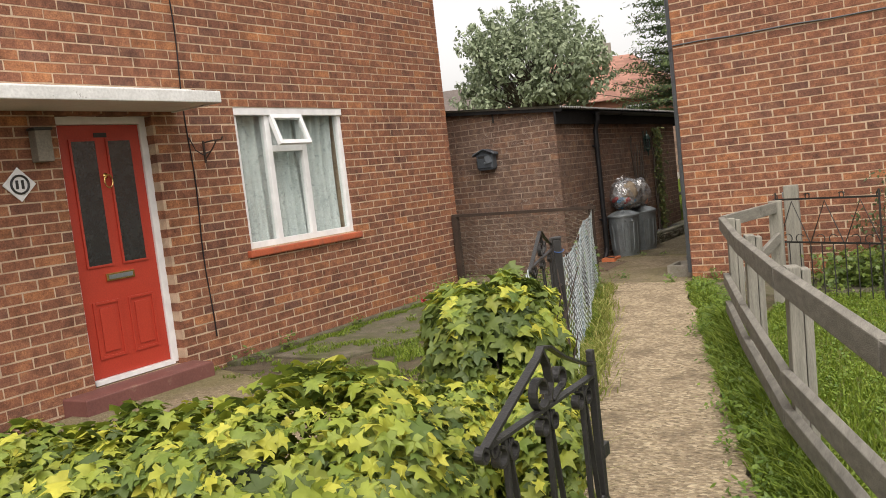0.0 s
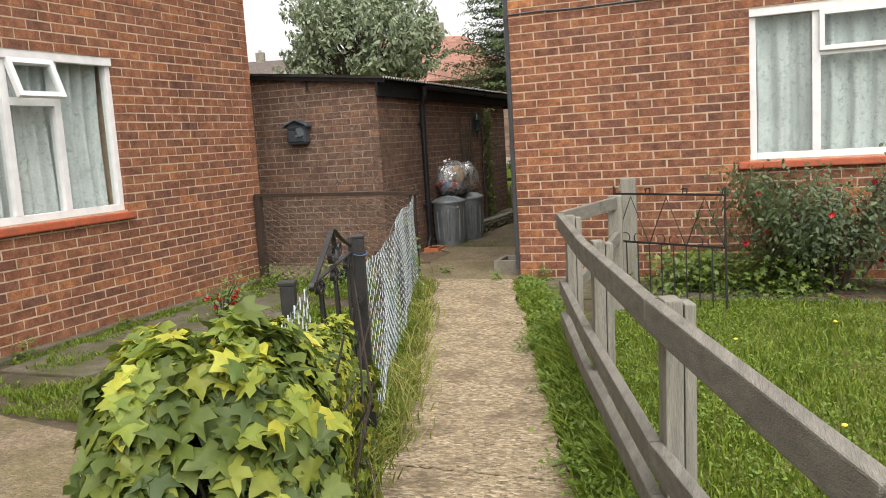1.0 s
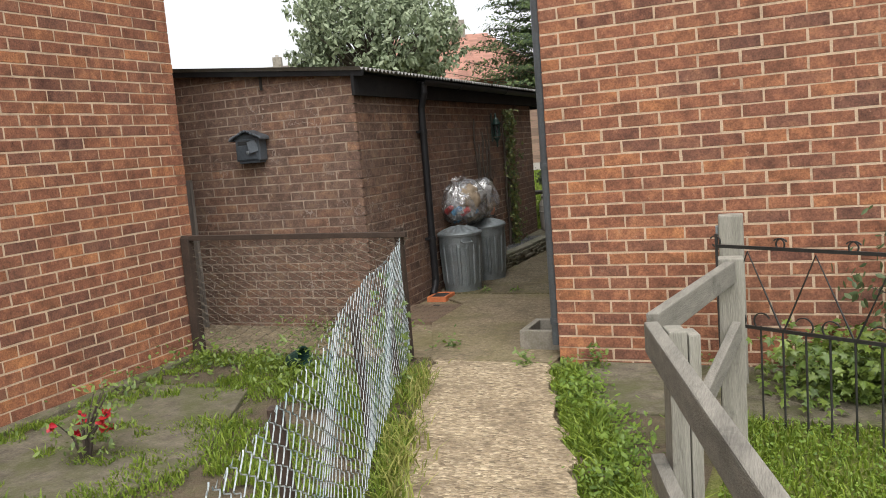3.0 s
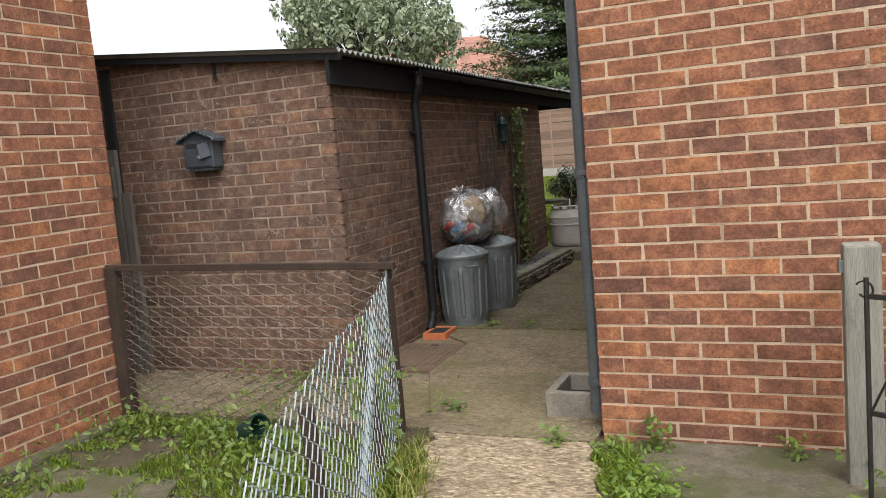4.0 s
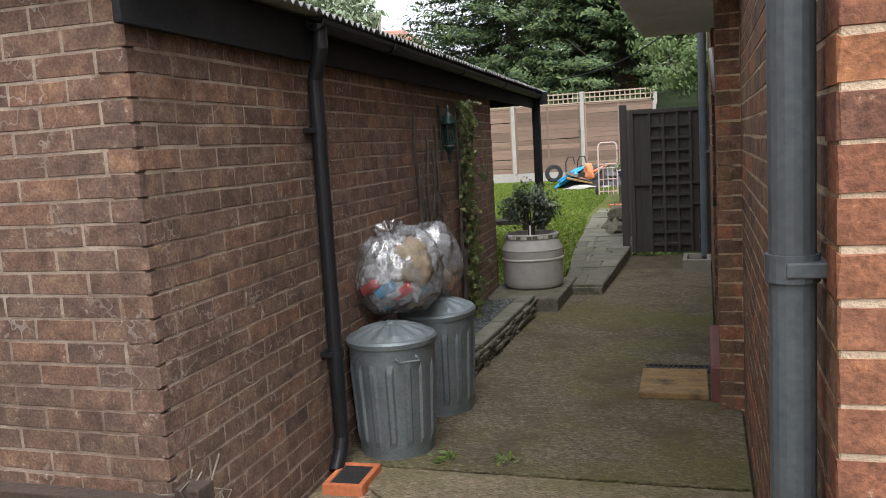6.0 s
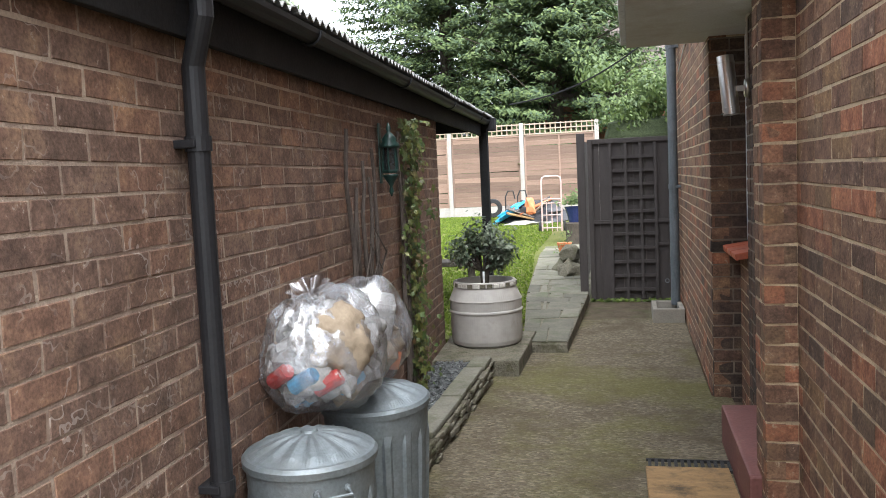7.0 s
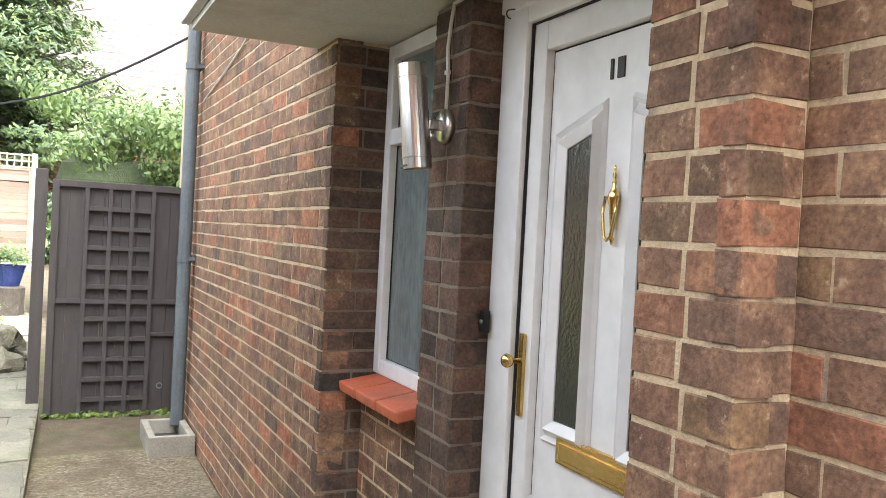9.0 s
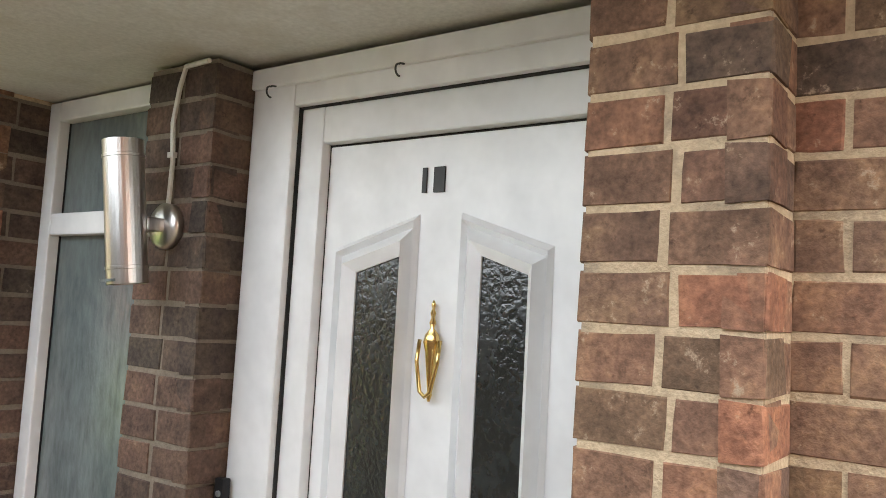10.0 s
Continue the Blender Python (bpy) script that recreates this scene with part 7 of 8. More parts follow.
for k in range(6):
    a = 6.283 * k / 6
    part("cage_bar", tube([(0.055 * math.cos(a), -0.075 + 0.055 * math.sin(a), 0.05), (0.05 * math.cos(a), -0.075 + 0.05 * math.sin(a), 0.19)], 0.007, 6), GREEN_METAL, cage)
part("glass", turned(lathe([(0.044, 0.04), (0.040, 0.17)], 6), pose(0, -0.075, 0.02)), DARK_GLASS, cage)
part("hood", turned(lathe([(0.074, 0.17), (0.078, 0.185), (0.05, 0.21), (0.056, 0.222), (0.03, 0.25), (0.012, 0.265), (0.018, 0.285), (0.004, 0.32)], 12), pose(0, -0.075, 0.02)), GREEN_METAL, ln, smooth=True)


def vine(y0, y1, stems, seed, label, leaves, zmax):
    t = thing("climbing_vine", pose(0, 0, 0), label, "climber", "wall climbers")
    r2 = random.Random(seed)
    for i in range(stems):
        y = y0 + (y1 - y0) * (i + 0.3 * r2.random()) / max(1, stems - 1)
        pts = []
        zt = zmax * r2.uniform(0.82, 1.0)
        for k in range(12):
            z = 0.07 + (zt - 0.07) * k / 11
            yy = y + 0.025 * math.sin(k * 1.1 + i) + r2.uniform(-0.012, 0.012)
            pts.append((w_at(yy) + 0.022 + r2.uniform(0, 0.012), yy, z))
        part("stem", tube(pts, [0.019 - 0.0009 * k for k in range(12)], 7), STICK, t)
        p = pts[6]
        part("side_shoot", tube([p, (p[0] + 0.03, p[1] + r2.uniform(-0.1, 0.1), p[2] + 0.14), (p[0] + 0.02, p[1] + r2.uniform(-0.16, 0.16), p[2] + 0.3)], [0.007, 0.005, 0.003], 5), STICK, t)
    if leaves:
        sm = []
        for _ in range(leaves):
            z = r2.uniform(0.1, zmax + 0.02)
            yy = (y0 + y1) / 2 + r2.gauss(0.02, 0.09) * (1.0 if z > 0.8 else 0.8)
            sm.append((Vector((w_at(yy) + 0.03 + abs(r2.gauss(0, 0.06)), yy, z)), Vector((0.9, -0.4, 0.3)), r2.uniform(0.02, 0.052)))
        leaves_mesh("leaves", sm, CREEPER, STAR, r2, t)
    return t


vine(12.36, 12.86, 5, 2, "bare dry climbing stems fixed to the shed wall", 0, 1.72)
vine(13.46, 13.80, 4, 6, "half-bare creeper with yellow-green leaves on the shed wall", 820, 1.80)

# ---- brown side gate ----
GY = 17.60
gate = thing("side_gate", pose(-3.745, GY, 0.03), "tall dark brown timber gate faced with trellis", "gate")
for k in range(8):
    part("board", box(0.0005 + k * 0.118, 0.1175 + k * 0.118, 0.0, 0.018, 0.02, 1.735, 0.003), GATE_BROWN, gate)
part("frame", bars([(0, 0.05, 0.0, 1.75), (0.89, 0.94, 0.0, 1.75), (0.05, 0.89, 1.70, 1.75), (0.05, 0.24, 0.845, 0.88), (0.70, 0.89, 0.845, 0.88), (0.70, 0.89, 0.60, 0.63)], 0.03, -0.033), GATE_BROWN, gate)
for x in (0.235, 0.395, 0.55, 0.70):
    part("trellis_upright", box(x - 0.015, x + 0.015, -0.046, -0.001, 0.03, 1.70, 0.002), GATE_BROWN, gate)
for k in range(11):
    z = 0.13 + k * 0.15 if k < 5 else 0.86 if k == 5 else 0.10 + k * 0.145
    part("trellis_slat", box(0.225, 0.71, -0.042, -0.001, z - 0.016, z + 0.016, 0.002), GATE_BROWN, gate)
part("backing_rail", box(0.02, 0.92, 0.0185, 0.04, 0.3, 0.4), GATE_BROWN, gate)
part("backing_rail", box(0.02, 0.92, 0.0185, 0.04, 1.3, 1.4), GATE_BROWN, gate)
part("latch", box(0.905, 0.95, -0.06, -0.033, 1.2, 1.28, 0.004), GALV, gate)
part("ring_handle", tube([(0.80 + 0.02 * math.cos(a), -0.04, 0.22 + 0.02 * math.sin(a)) for a in [0.5 * k for k in range(13)]], 0.004, 5), GALV, gate)
setting("trim_gate_side_post", box(-3.86, -3.775, GY - 0.02, GY + 0.06, -0.02, 1.85, 0.005), GATE_BROWN, "dark timber gate post")
fx = thing("side_fence", pose(-3.84, GY + 0.1, 0.05), "dark timber side fence running back from the gate", "fence")
for k in range(9):
    part("board", box(-0.012, 0.012, 0.0 + k * 0.3, 0.295 + k * 0.3, 0.0, 1.75, 0.003), GATE_BROWN, fx)

# ---- crazy-paved garden path ----
cpv = setting("pavement_crazy_path", turned(prism([(-0.36, 0), (0.0, 0), (0.06, 2.4), (0.0, 6.0), (-0.4, 11.0), (-0.95, 11.0), (-0.85, 6.0), (-0.62, 2.4)], -0.1, 0.0), pose(-3.83, 15.18, 0.082, 1.2, 0, 0)), KERB_STONE, "crazy-paved stone garden path with mossy joints")
lo = lambda y: (-0.36 - 0.108 * y) if y < 2.4 else (-0.62 - 0.064 * (y - 2.4)) if y < 6 else (-0.85 - 0.02 * (y - 6))
hi = lambda y: 0.025 * y if y < 2.4 else (0.06 - 0.0167 * (y - 2.4)) if y < 6 else (-0.08 * (y - 6))
y = 0.0
while y < 10.9:
    h = rr.uniform(0.24, 0.55)
    cuts = sorted([0, 1, *[rr.uniform(0.2, 0.8) for k in range(rr.choice((1, 2, 2)) if y > 1.0 else 1)]])
    sk = rr.uniform(-0.22, 0.22) if 0.4 < y < 10 else 0.0
    for a, b in zip(cuts, cuts[1:]):
        if b - a < 0.08:
            continue
        X = lambda k, yy: lo(yy) + (hi(yy) - lo(yy)) * k
        q = [(X(a, y) + 0.005, y + 0.005 + sk * a), (X(b, y) - 0.005, y + 0.005 + sk * b), (X(b, y + h) - 0.008 + rr.uniform(-0.03, 0.02), y + h - 0.005 + sk * b), (X((a + b) / 2, y + h), y + h + rr.uniform(-0.02, 0.0)), (X(a, y + h) + 0.008 + rr.uniform(-0.02, 0.03), y + h - 0.005 + sk * a)]
        mesh_ob("paving_stone", turned(prism(q, -0.02, 0.006 + rr.uniform(0, 0.004), bevel=0.003), pose(-3.83, 15.18, 0.082, 1.2, 0, 0)), PAVING, cpv)
    y += h
setting("pavement_path_step", box(-4.17, -3.83, 15.15, 15.30, -0.03, 0.07, 0.01), KERB_STONE, "low stone riser at the start of the garden path")

# ---- back garden: fence, heap of clutter, pots ----
FY, FZ = 29.0, 0.39
for k in range(5):
    x0 = -4.05 - 1.83 * (k + 1)
    f = thing("lapped_fence", pose(x0, FY, FZ), "tan lapped fence panel with a square trellis top", "fence", "fence panels")
    for j in range(14):
        part("slat", turned(box(0.06, 1.78, -0.012, 0.006, 0, 0.117, 0.002), pose(0, 0, 0.28 + j * 0.122, 8.5, rr.uniform(-0.5, 0.5), 0)), PANEL, f)
    part("frame", bars([(0.06, 0.10, 0.28, 2.0), (0.90, 0.94, 0.28, 2.0), (1.74, 1.78, 0.28, 2.0), (0.06, 1.78, 1.96, 2.0)], 0.02, -0.04), PANEL, f)
    part("gravel_board", box(0.05, 1.79, -0.02, 0.03, -0.05, 0.27, 0.005), CONC_POST, f, "pale concrete gravel board")
    tr = bmesh.new()
    for j in range(14):
        box(0.07 + j * 0.1265, 0.095 + j * 0.1265, -0.02, -0.005, 2.01, 2.29, bm=tr)
    for z in (2.01, 2.13, 2.25):
        box(0.06, 1.78, -0.034, -0.021, z, z + 0.028, bm=tr)
    part("trellis", tr, TRELLIS, f, "pale square trellis")
    cpost = thing("fence_post", pose(x0 + 1.83, FY, FZ), "pale concrete fence post", "post", "fence posts")
    part("shaft", box(-0.05, 0.05, -0.06, 0.05, -0.1, 2.3, 0.006), CONC_POST, cpost)


def at_back(x, y, dz=0.05):
    return pose(x, y, lie(x, y) + dz)


hp = thing("blue_sheet", at_back(-5.88, 26.45, 0.08), "bright blue plastic sheet heaped on the grass", "sheet")
part("sheet", turned(blob((0, 0, 0), (0.36, 0.2, 0.09), 0.12, 2.0, 3, 0.5, 0.2), pose(0, 0, 0.24, 0, -32, 0)), TARP_BLUE, hp)
hp = thing("black_sack_heap", at_back(-5.35, 26.75), "low heap of black sacks and boards", "heap")
part("sack", blob((0, 0, 0.14), (0.62, 0.45, 0.34), 0.14, 5.0, 3, 0.6, 0.3), BLACK_SACK, hp)
part("board", turned(box(-0.5, 0.5, -0.1, 0.1, 0, 0.03), pose(-0.1, -0.4, 0.12, 8, 14, 20)), WET_WOOD, hp)
part("board", turned(box(-0.35, 0.35, -0.06, 0.06, 0, 0.03), pose(0.1, -0.38, 0.3, 28, -34, -30)), RUBBISH_CARD, hp)
part("board", turned(box(-0.45, 0.45, -0.05, 0.05, 0, 0.025), pose(-0.15, -0.42, 0.22, 60, 20, 10)), OLD_PLANK, hp)
part("board", turned(box(-0.4, 0.4, -0.04, 0.04, 0, 0.025), pose(0.05, -0.3, 0.36, 15, -22, 25)), TERRACOTTA, hp)
part("dust_sheet", blob((-0.15, -0.55, 0.0), (0.45, 0.25, 0.07), 0.05, 4.0, 2, 0.5, 0.2), CONC_POST, hp, "pale crumpled sheet")
hp = thing("orange_toy", at_back(-5.42, 26.35), "small orange plastic toy lying on the heap", "toy")
part("body", blob((0, 0, 0.38), (0.12, 0.1, 0.2), 0.3, 3.0, 2, 0.6, 0.3), ORANGE_PLASTIC, hp)
wh = thing("wheelbarrow_frame", at_back(-6.1, 27.4), "black tubular barrow frame standing behind the heap", "barrow")
for x in (0.0, 0.28):
    part("tube_handle", tube([(x, 0, 0.0), (x, 0, 0.55), (x + 0.06, 0, 0.68), (x + 0.18, 0, 0.68), (x + 0.22, 0, 0.5)], 0.018, 6), BLACK_IRON, wh)
part("wheel", turned(lathe([(0.12, -0.04), (0.2, -0.04), (0.22, 0), (0.2, 0.04), (0.12, 0.04), (0.12, -0.04)], 20, close=False), pose(-0.3, 0, 0.3, 90, 0, 20)), RUBBER, wh)
tro = thing("sack_trolley", at_back(-4.79, 24.6, 0.03), "pale pink tubular sack trolley standing on the grass", "trolley")
part("hoop", tube([(-0.19, 0, 0), (-0.19, 0, 1.0), (-0.175, 0.02, 1.07), (-0.13, 0.03, 1.1), (0.13, 0.03, 1.1), (0.175, 0.02, 1.07), (0.19, 0, 1.0), (0.19, 0, 0)], 0.016, 8), PINK_STEEL, tro)
for x in (-0.24, 0.24):
    part("wheel", turned(lathe([(0.05, -0.025), (0.1, -0.025), (0.115, 0), (0.1, 0.025), (0.05, 0.025), (0.05, -0.025)], 18, close=False), pose(x, 0.08, 0.11, 0, 90, 0)), RUBBER, tro)
for z in (0.1, 0.35, 0.58, 0.66):
    part("rung", tube([(-0.2, 0, z), (0.2, 0, z)], 0.012, 6), PINK_STEEL, tro)
for x in (-0.1, 0.0, 0.1):
    part("slat", tube([(x, 0, 0), (x, 0, 0.6)], 0.010, 6), PINK_STEEL, tro)
part("toe_plate", box(-0.2, 0.2, -0.18, 0.0, 0.0, 0.015, 0.002), PINK_STEEL, tro)
bpot = thing("blue_pot", pose(-4.19, 22.6, 0.60), "dark blue glazed pot with leafy green plant on a stump", "plant pot")
part("pot", lathe([(0.13, 0), (0.19, 0.22), (0.205, 0.26), (0.19, 0.26), (0.17, 0.2)], 20), BLUE_GLAZE, bpot)
leaves_mesh("leaves", [(Vector((rr.gauss(0, 0.13), rr.gauss(0, 0.13), 0.3 + abs(rr.gauss(0, 0.11)))), Vector((0, -0.5, 1)), rr.uniform(0.05, 0.09)) for _ in range(320)], BUSH, OVAL, rr, bpot)
stp = thing("tree_stump", pose(-4.19, 22.6, -0.04), "grey cut tree stump beside the garden path", "stump")
part("stump", lathe([(0.24, 0.0), (0.21, 0.1), (0.19, 0.4), (0.2, 0.62), (0.16, 0.64)], 16, wobble=lambda a, z: 1 + 0.06 * math.sin(5 * a)), BARK, stp)
for i, (x, y, s) in enumerate(((-4.08, 18.9, 0.16), (-4.12, 19.4, 0.2), (-4.06, 19.9, 0.17), (-4.15, 20.4, 0.14), (-4.07, 19.2, 0.13))):
    rk = thing("rockery_stone", pose(x, y, 0.2 + (0.2 if i == 4 else 0)), "rough grey rockery stone beside the garden path", "stone", "rockery stones")
    part("stone", blob((0, 0, 0), (s, s * 0.9, s * 0.9), 0.4, i + 1.0, 2, 0.4, 0.2), KERB_STONE, rk)
tpot = thing("clay_pot", pose(-4.28, 20.9, 0.2), "orange clay pot by the rockery stones", "plant pot")
part("pot", lathe([(0.07, 0), (0.1, 0.17), (0.11, 0.17), (0.11, 0.2), (0.09, 0.2)], 16), TERRACOTTA, tpot)
weed(-4.25, 20.6, 0.25, 0.1, 0.35, 90, BUSH, "leafy green plant by the rockery stones")
tb = thing("garden_bench", pose(-5.35, 17.6, 0.08, 0, 0, 10), "dark garden bench under the open shed roof", "bench")
part("seat", box(-0.5, 0.35, -0.2, 0.2, 0.38, 0.43, 0.005), OLD_PLANK, tb)
part("leg", box(0.24, 0.32, -0.15, -0.08, 0.0, 0.38, 0.005), OLD_PLANK, tb)
part("leg", box(0.24, 0.32, 0.08, 0.15, 0.0, 0.38, 0.005), OLD_PLANK, tb)
part("leg", box(-0.46, -0.38, -0.15, 0.15, 0.0, 0.38, 0.005), OLD_PLANK, tb)
wr = thing("overhead_wire", pose(0, 0, 0), "black overhead cable slung from the house to the shed roof", "cable")
part("wire", tube([(-2.86 - 1.75 * k / 14, 16.9 + 1.0 * k / 14, 2.85 - 0.62 * (k / 14) - 0.35 * math.sin(math.pi * k / 14) * 0.45) for k in range(15)], 0.009, 5), BLACK_PLASTIC, wr)
wc = thing("wall_cable", pose(PX - 0.012, 0, 0), "thin pale cable looped along the side wall", "cable")
part("cable", tube([(0, 16.8, 2.35), (0, 16.2, 2.42), (0, 15.6, 2.5), (0, 15.0, 2.62), (0, 14.6, 2.8)], 0.006, 5), SOFFIT, wc)


# ---- trees and far houses ----
def spread_leaves(parent, clumps, per, leafmat, size, rr, shape=OVAL):
    sm = []
    for c, r in clumps:
        for _ in range(per):
            v = Vector((rr.gauss(0, 1), rr.gauss(0, 1), rr.gauss(0, 0.8)))
            v.normalize()
            sm.append((c + v * r * rr.random() ** 0.4, (v + Vector((0, -0.3, 0.3))).normalized(), rr.uniform(*size)))
    return leaves_mesh("crown", sm, leafmat, shape, rr, parent)


def broad_tree(x, y, trunk_h, cx, cz, label, clumps_n, per, leafmat, size, seed):
    r2 = random.Random(seed)
    t = thing("tree", pose(x, y, 0.3), label, "tree")
    bm = bmesh.new()
    tube([(0, 0, -0.3), (0.05, 0, trunk_h * 0.5), (0, 0.05, trunk_h)], [0.26, 0.2, 0.16], 10, bm)
    leaves = []
    for i in range(clumps_n):
        a, b = r2.uniform(0, 6.283), math.acos(r2.uniform(-0.65, 1.0))
        k = r2.uniform(0.35, 1.0) ** 0.6
        lump = 1 + 0.22 * noise.noise((3 * math.sin(b) * math.cos(a), 3 * math.sin(b) * math.sin(a), 3 * math.cos(b) + seed))
        d = Vector((math.sin(b) * math.cos(a), math.sin(b) * math.sin(a), math.cos(b)))
        c = Vector((cx * k * d.x, cx * k * d.y, trunk_h + cz * 0.75 + cz * k * d.z))
        c = Vector((c.x * lump, c.y * lump, trunk_h + cz * 0.75 + (c.z - trunk_h - cz * 0.75) * lump))
        way = (d * 0.8 + Vector((r2.gauss(0, 0.25), r2.gauss(0, 0.25), 0.75))).normalized()
        L = r2.uniform(0.5, 1.05)
        if i % 3 == 0:
            tube([(0, 0, trunk_h * 0.9), tuple(Vector((c.x * 0.4, c.y * 0.4, trunk_h + (c.z - trunk_h) * 0.5))), tuple(c), tuple(c + way * L * 0.8)], [0.08, 0.05, 0.018, 0.006], 5, bm)
        for _ in range(per):
            u = r2.random()
            o = Vector((r2.gauss(0, 1), r2.gauss(0, 1), r2.gauss(0, 1))) * 0.17 * (1.05 - u * 0.75)
            leaves.append((c + way * L * u + o, (o.normalized() + way * 0.4 + Vector((0, -0.2, 0.2))).normalized(), r2.uniform(*size)))
    part("trunk", bm, BARK, t)
    leaves_mesh("crown", leaves, leafmat, OVAL, r2, t)
    return t


broad_tree(-14.0, 28.0, 2.7, 2.55, 2.3, "round leafy tree with pale grey-green foliage behind the shed", 400, 42, CROWN, (0.12, 0.24), 31)


def conifer(x, y, h, r, label, seed, n=1150):
    r2 = random.Random(seed)
    t = thing("conifer", pose(x, y, 0.3), label, "tree")
    part("trunk", tube([(0, 0, -0.3), (0, 0, h * 0.5), (0.1, 0, h)], [0.3, 0.2, 0.03], 10), BARK, t)
    sm = []
    bm = bmesh.new()
    for i in range(n):
        z = h * (0.04 + 0.95 * r2.random() ** 1.2)
        a = r2.uniform(0, 6.283)
        L = r * (1 - (z / h) ** 1.5) * r2.uniform(0.55, 1.1) + 0.2
        d = Vector((math.cos(a), math.sin(a), 0))
        if i % 8 == 0:
            tube([(0, 0, z), tuple(d * L * 0.5 + Vector((0, 0, z - 0.05 * L))), tuple(d * L + Vector((0, 0, z + 0.08 * L)))], [0.04, 0.025, 0.01], 5, bm)
        for j in range(130):
            k = r2.uniform(0.12, 1.05) ** 0.7
            c = d * L * k + Vector((r2.gauss(0, 0.13), r2.gauss(0, 0.13), z - 0.18 * L * k * (1 - k) - 0.06 * L * k * k + r2.gauss(0, 0.05)))
            sm.append((c, (d * 0.5 + Vector((0, 0, 0.8))).normalized(), r2.uniform(0.10, 0.22)))
    part("limb", bm, BARK, t)["kind"] = "stuff"
    leaves_mesh("sprays", sm, NEEDLES, SPRAY, r2, t)
    return t


conifer(-9.0, 35.2, 13.4, 5.3, "tall dark spreading conifer behind the garden fence", 41)
conifer(-5.4, 33.6, 10.5, 4.2, "dark spreading conifer behind the garden fence", 47, 1000)
bs = thing("tall_hedge", pose(0, 0, 0), "tall leafy green hedge behind the brown gate", "hedge")
cl = []
for i in range(110):
    x, y = rr.uniform(-4.0, 1.0), rr.uniform(22.0, 24.0)
    cl.append((Vector((x, y, 0.5 + 2.75 * rr.random() ** 0.6 + 0.25 * math.sin(x * 3))), rr.uniform(0.25, 0.5)))
spread_leaves(bs, cl, 260, BUSH, (0.05, 0.11), rr)
# solid block coloured as the shade within the hedge
part("twig_mass", box(-3.7, 1.0, 22.5, 23.6, 0.0, 2.3, 0.3), CORE_SHADE, bs)


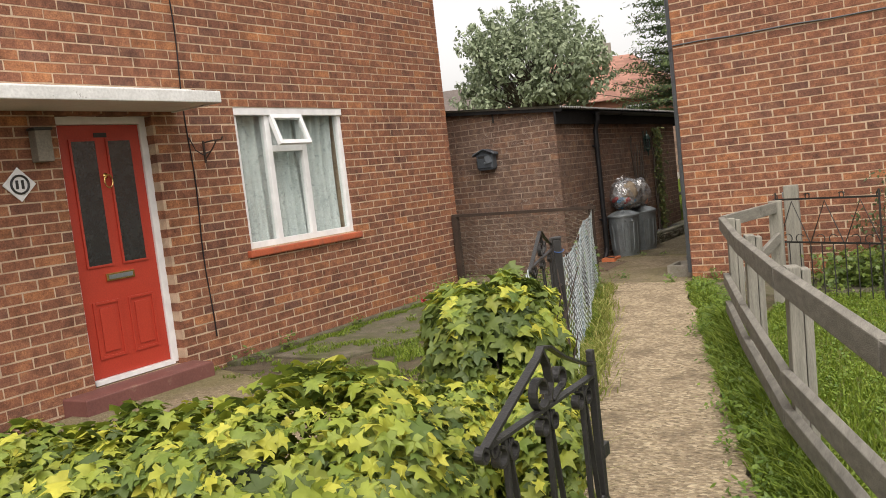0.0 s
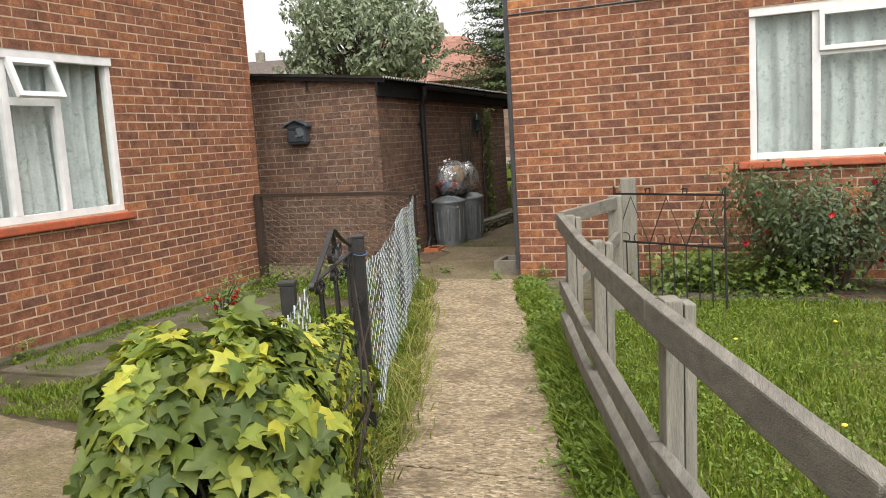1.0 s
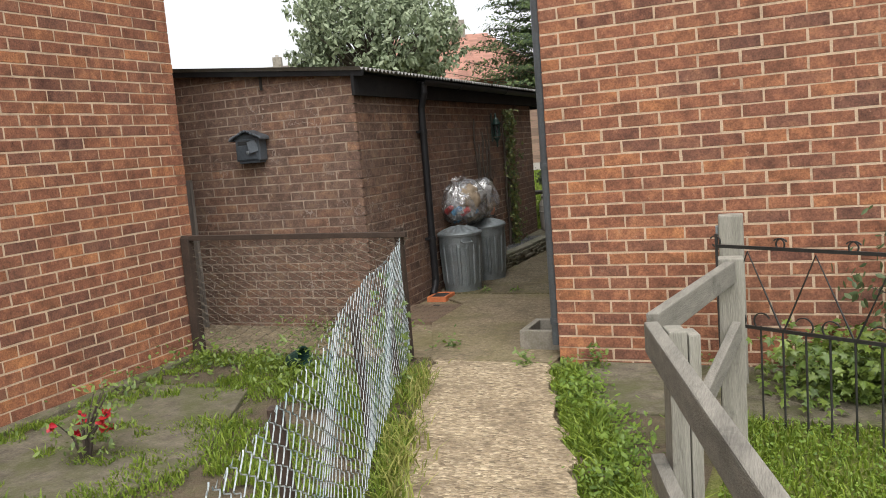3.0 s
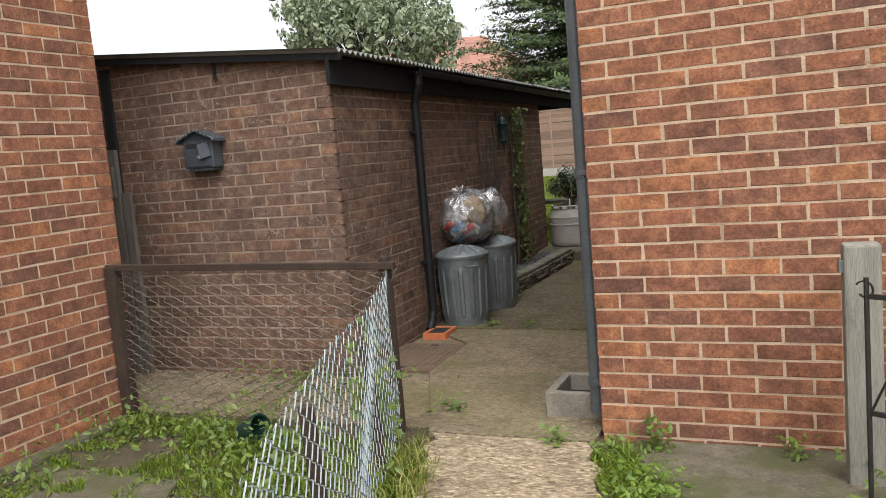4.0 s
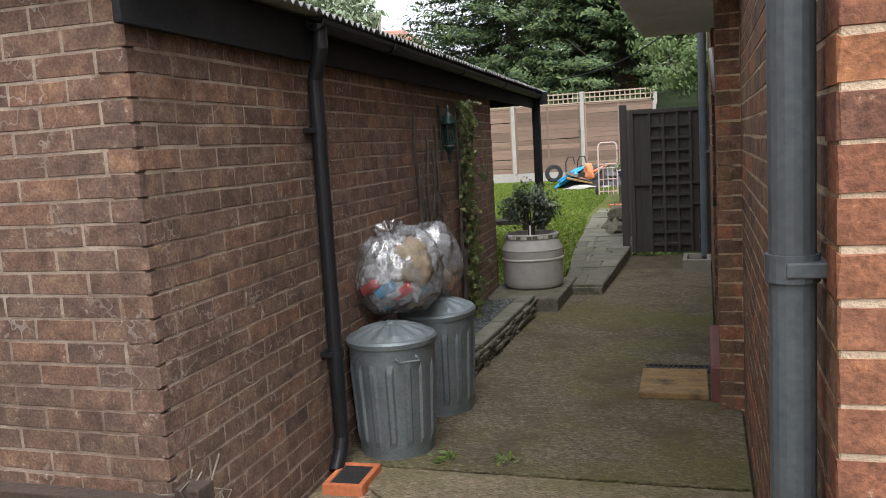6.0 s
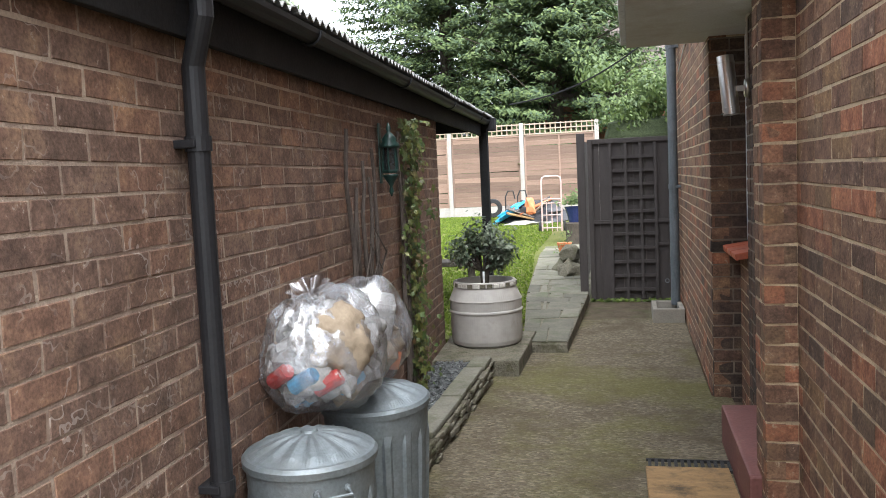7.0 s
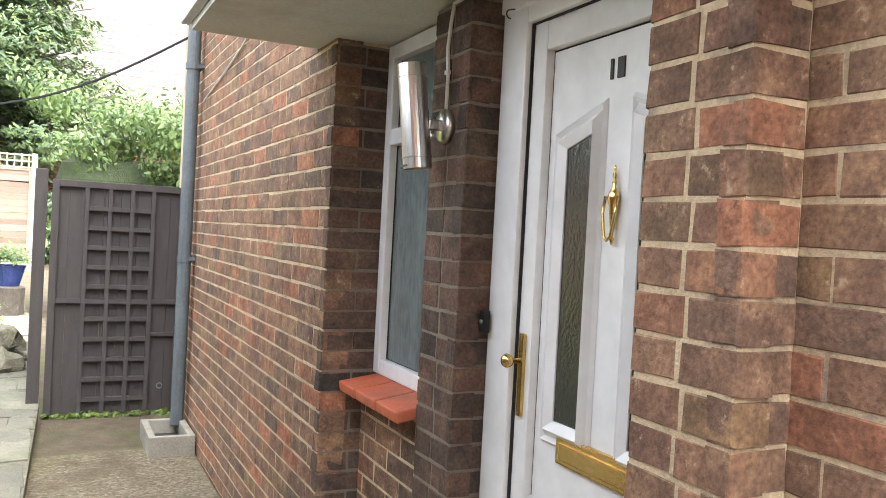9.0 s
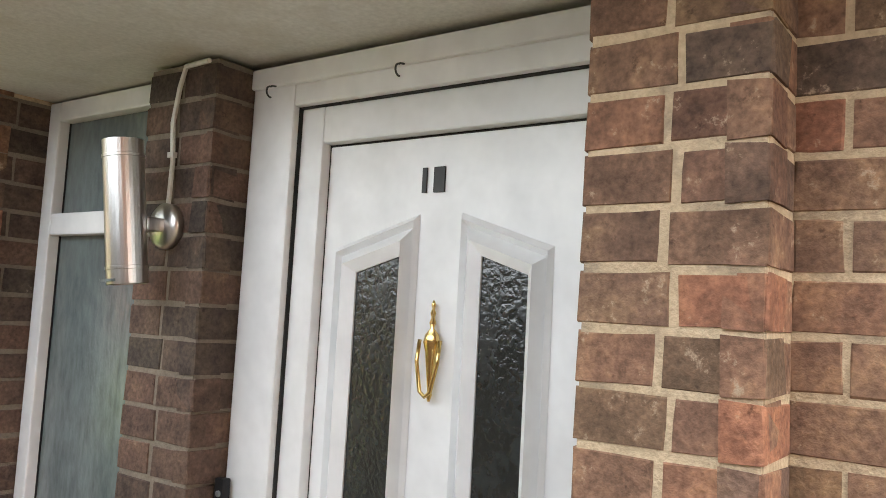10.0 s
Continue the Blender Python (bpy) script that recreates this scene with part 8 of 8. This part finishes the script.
def far_house(x, y, w, d, eave, ridge, rz, wallmat, roofmat, label, chimney=None, windows=()):
    t = thing("house", pose(x, y, 0.2, 0, 0, rz), label, "house", "far houses")
    part("wall", box(-w / 2, w / 2, -d / 2, d / 2, -0.3, eave), wallmat, t)
    o = 0.35
    verts, faces = [], []
    rows, cols = 22, int(w / 0.45)
    for s in (-1, 1):
        for i in range(rows):
            k0, k1 = i / rows, (i + 1) / rows
            for j in range(cols):
                a = -w / 2 - o + (w + 2 * o) * j / cols
                b = -w / 2 - o + (w + 2 * o) * (j + 1) / cols - 0.005
                y0, y1 = s * (d / 2 + o) * (1 - k0), s * (d / 2 + o) * (1 - k1)
                z0, z1 = eave + (ridge - eave) * k0, eave + (ridge - eave) * k1
                hipa = max(0, 1) * k0 * (d / 2) * 0.6
                a2, b2 = max(a, -w / 2 - o + hipa), min(b, w / 2 + o - hipa)
                if b2 - a2 < 0.05:
                    continue
                n = len(verts)
                verts += [(a2, y0, z0 + 0.03), (b2, y0, z0 + 0.03), (b2, y1, z1 + 0.02), (a2, y1, z1 + 0.02)]
                faces.append((n, n + 1, n + 2, n + 3))
    part_roof = from_lists("roof", verts, faces, roofmat, t)
    hw = d / 2 * 0.6
    bm = bmesh.new()
    q = [bm.verts.new(p) for p in ((-w / 2 - o, -d / 2 - o, eave), (w / 2 + o, -d / 2 - o, eave), (w / 2 + o, d / 2 + o, eave), (-w / 2 - o, d / 2 + o, eave), (-w / 2 - o + hw, 0, ridge), (w / 2 + o - hw, 0, ridge))]
    for f in ((0, 1, 5, 4), (1, 2, 5), (2, 3, 4, 5), (3, 0, 4), (3, 2, 1, 0)):
        bm.faces.new([q[i] for i in f])
    part("roof_base", bm, roofmat, t)
    if chimney:
        c = part("chimney", box(chimney - 0.35, chimney + 0.35, -0.3, 0.3, ridge - 0.8, ridge + 0.75, 0.02), CONCRETE_GREY, t)
        part("chimney_pot", tube([(chimney, 0, ridge + 0.75), (chimney, 0, ridge + 0.95)], 0.13, 10), CONC_POST, c)
    for wx in windows:
        wn = part("window", box(wx - 0.6, wx + 0.6, -d / 2 - 0.04, -d / 2 + 0.02, eave - 1.5, eave - 0.35, 0.01), UPVC, t)
        for s in (-1, 1):
            part("pane", box(wx + s * 0.29 - 0.26, wx + s * 0.29 + 0.26, -d / 2 - 0.05, -d / 2 - 0.035, eave - 1.42, eave - 0.43), DARK_GLASS, wn)
    return t


far_house(-18.6, 44.0, 9, 8, 4.2, 6.9, 28, PLAIN_BRICK, ROOF_RED, "far house with an orange-red tiled hipped roof", 1.0, (-2, 2))
far_house(-44.0, 62.0, 16, 9, 6.3, 9.0, 20, PLAIN_BRICK, ROOF_BROWN, "far brick house with a low brown roof and chimney", 2.5, (-3, 0, 3))
far_house(2.2, 38.5, 17, 10, 3.3, 8.6, -3, PLAIN_BRICK, ROOF_BROWN, "far brick house with a large brown tiled roof", None)


# ---- the bricks that can be picked apart ----
shared = {}
for wall, key, length, height, m, material, depth in BRICKS:
    k = (key, material.name, depth, random.randrange(4))
    if k not in shared:
        v, f = brick_shape(length, height, depth, random.random())
        me = bpy.data.meshes.new("brick")
        me.from_pydata([(x, -y, z) for x, y, z in v], [], f)
        me.materials.append(material)
        shared[k] = me
    ob = bpy.data.objects.new("brick", shared[k])
    scene.collection.objects.link(ob)
    ob.parent = wall
    ob.matrix_basis = m
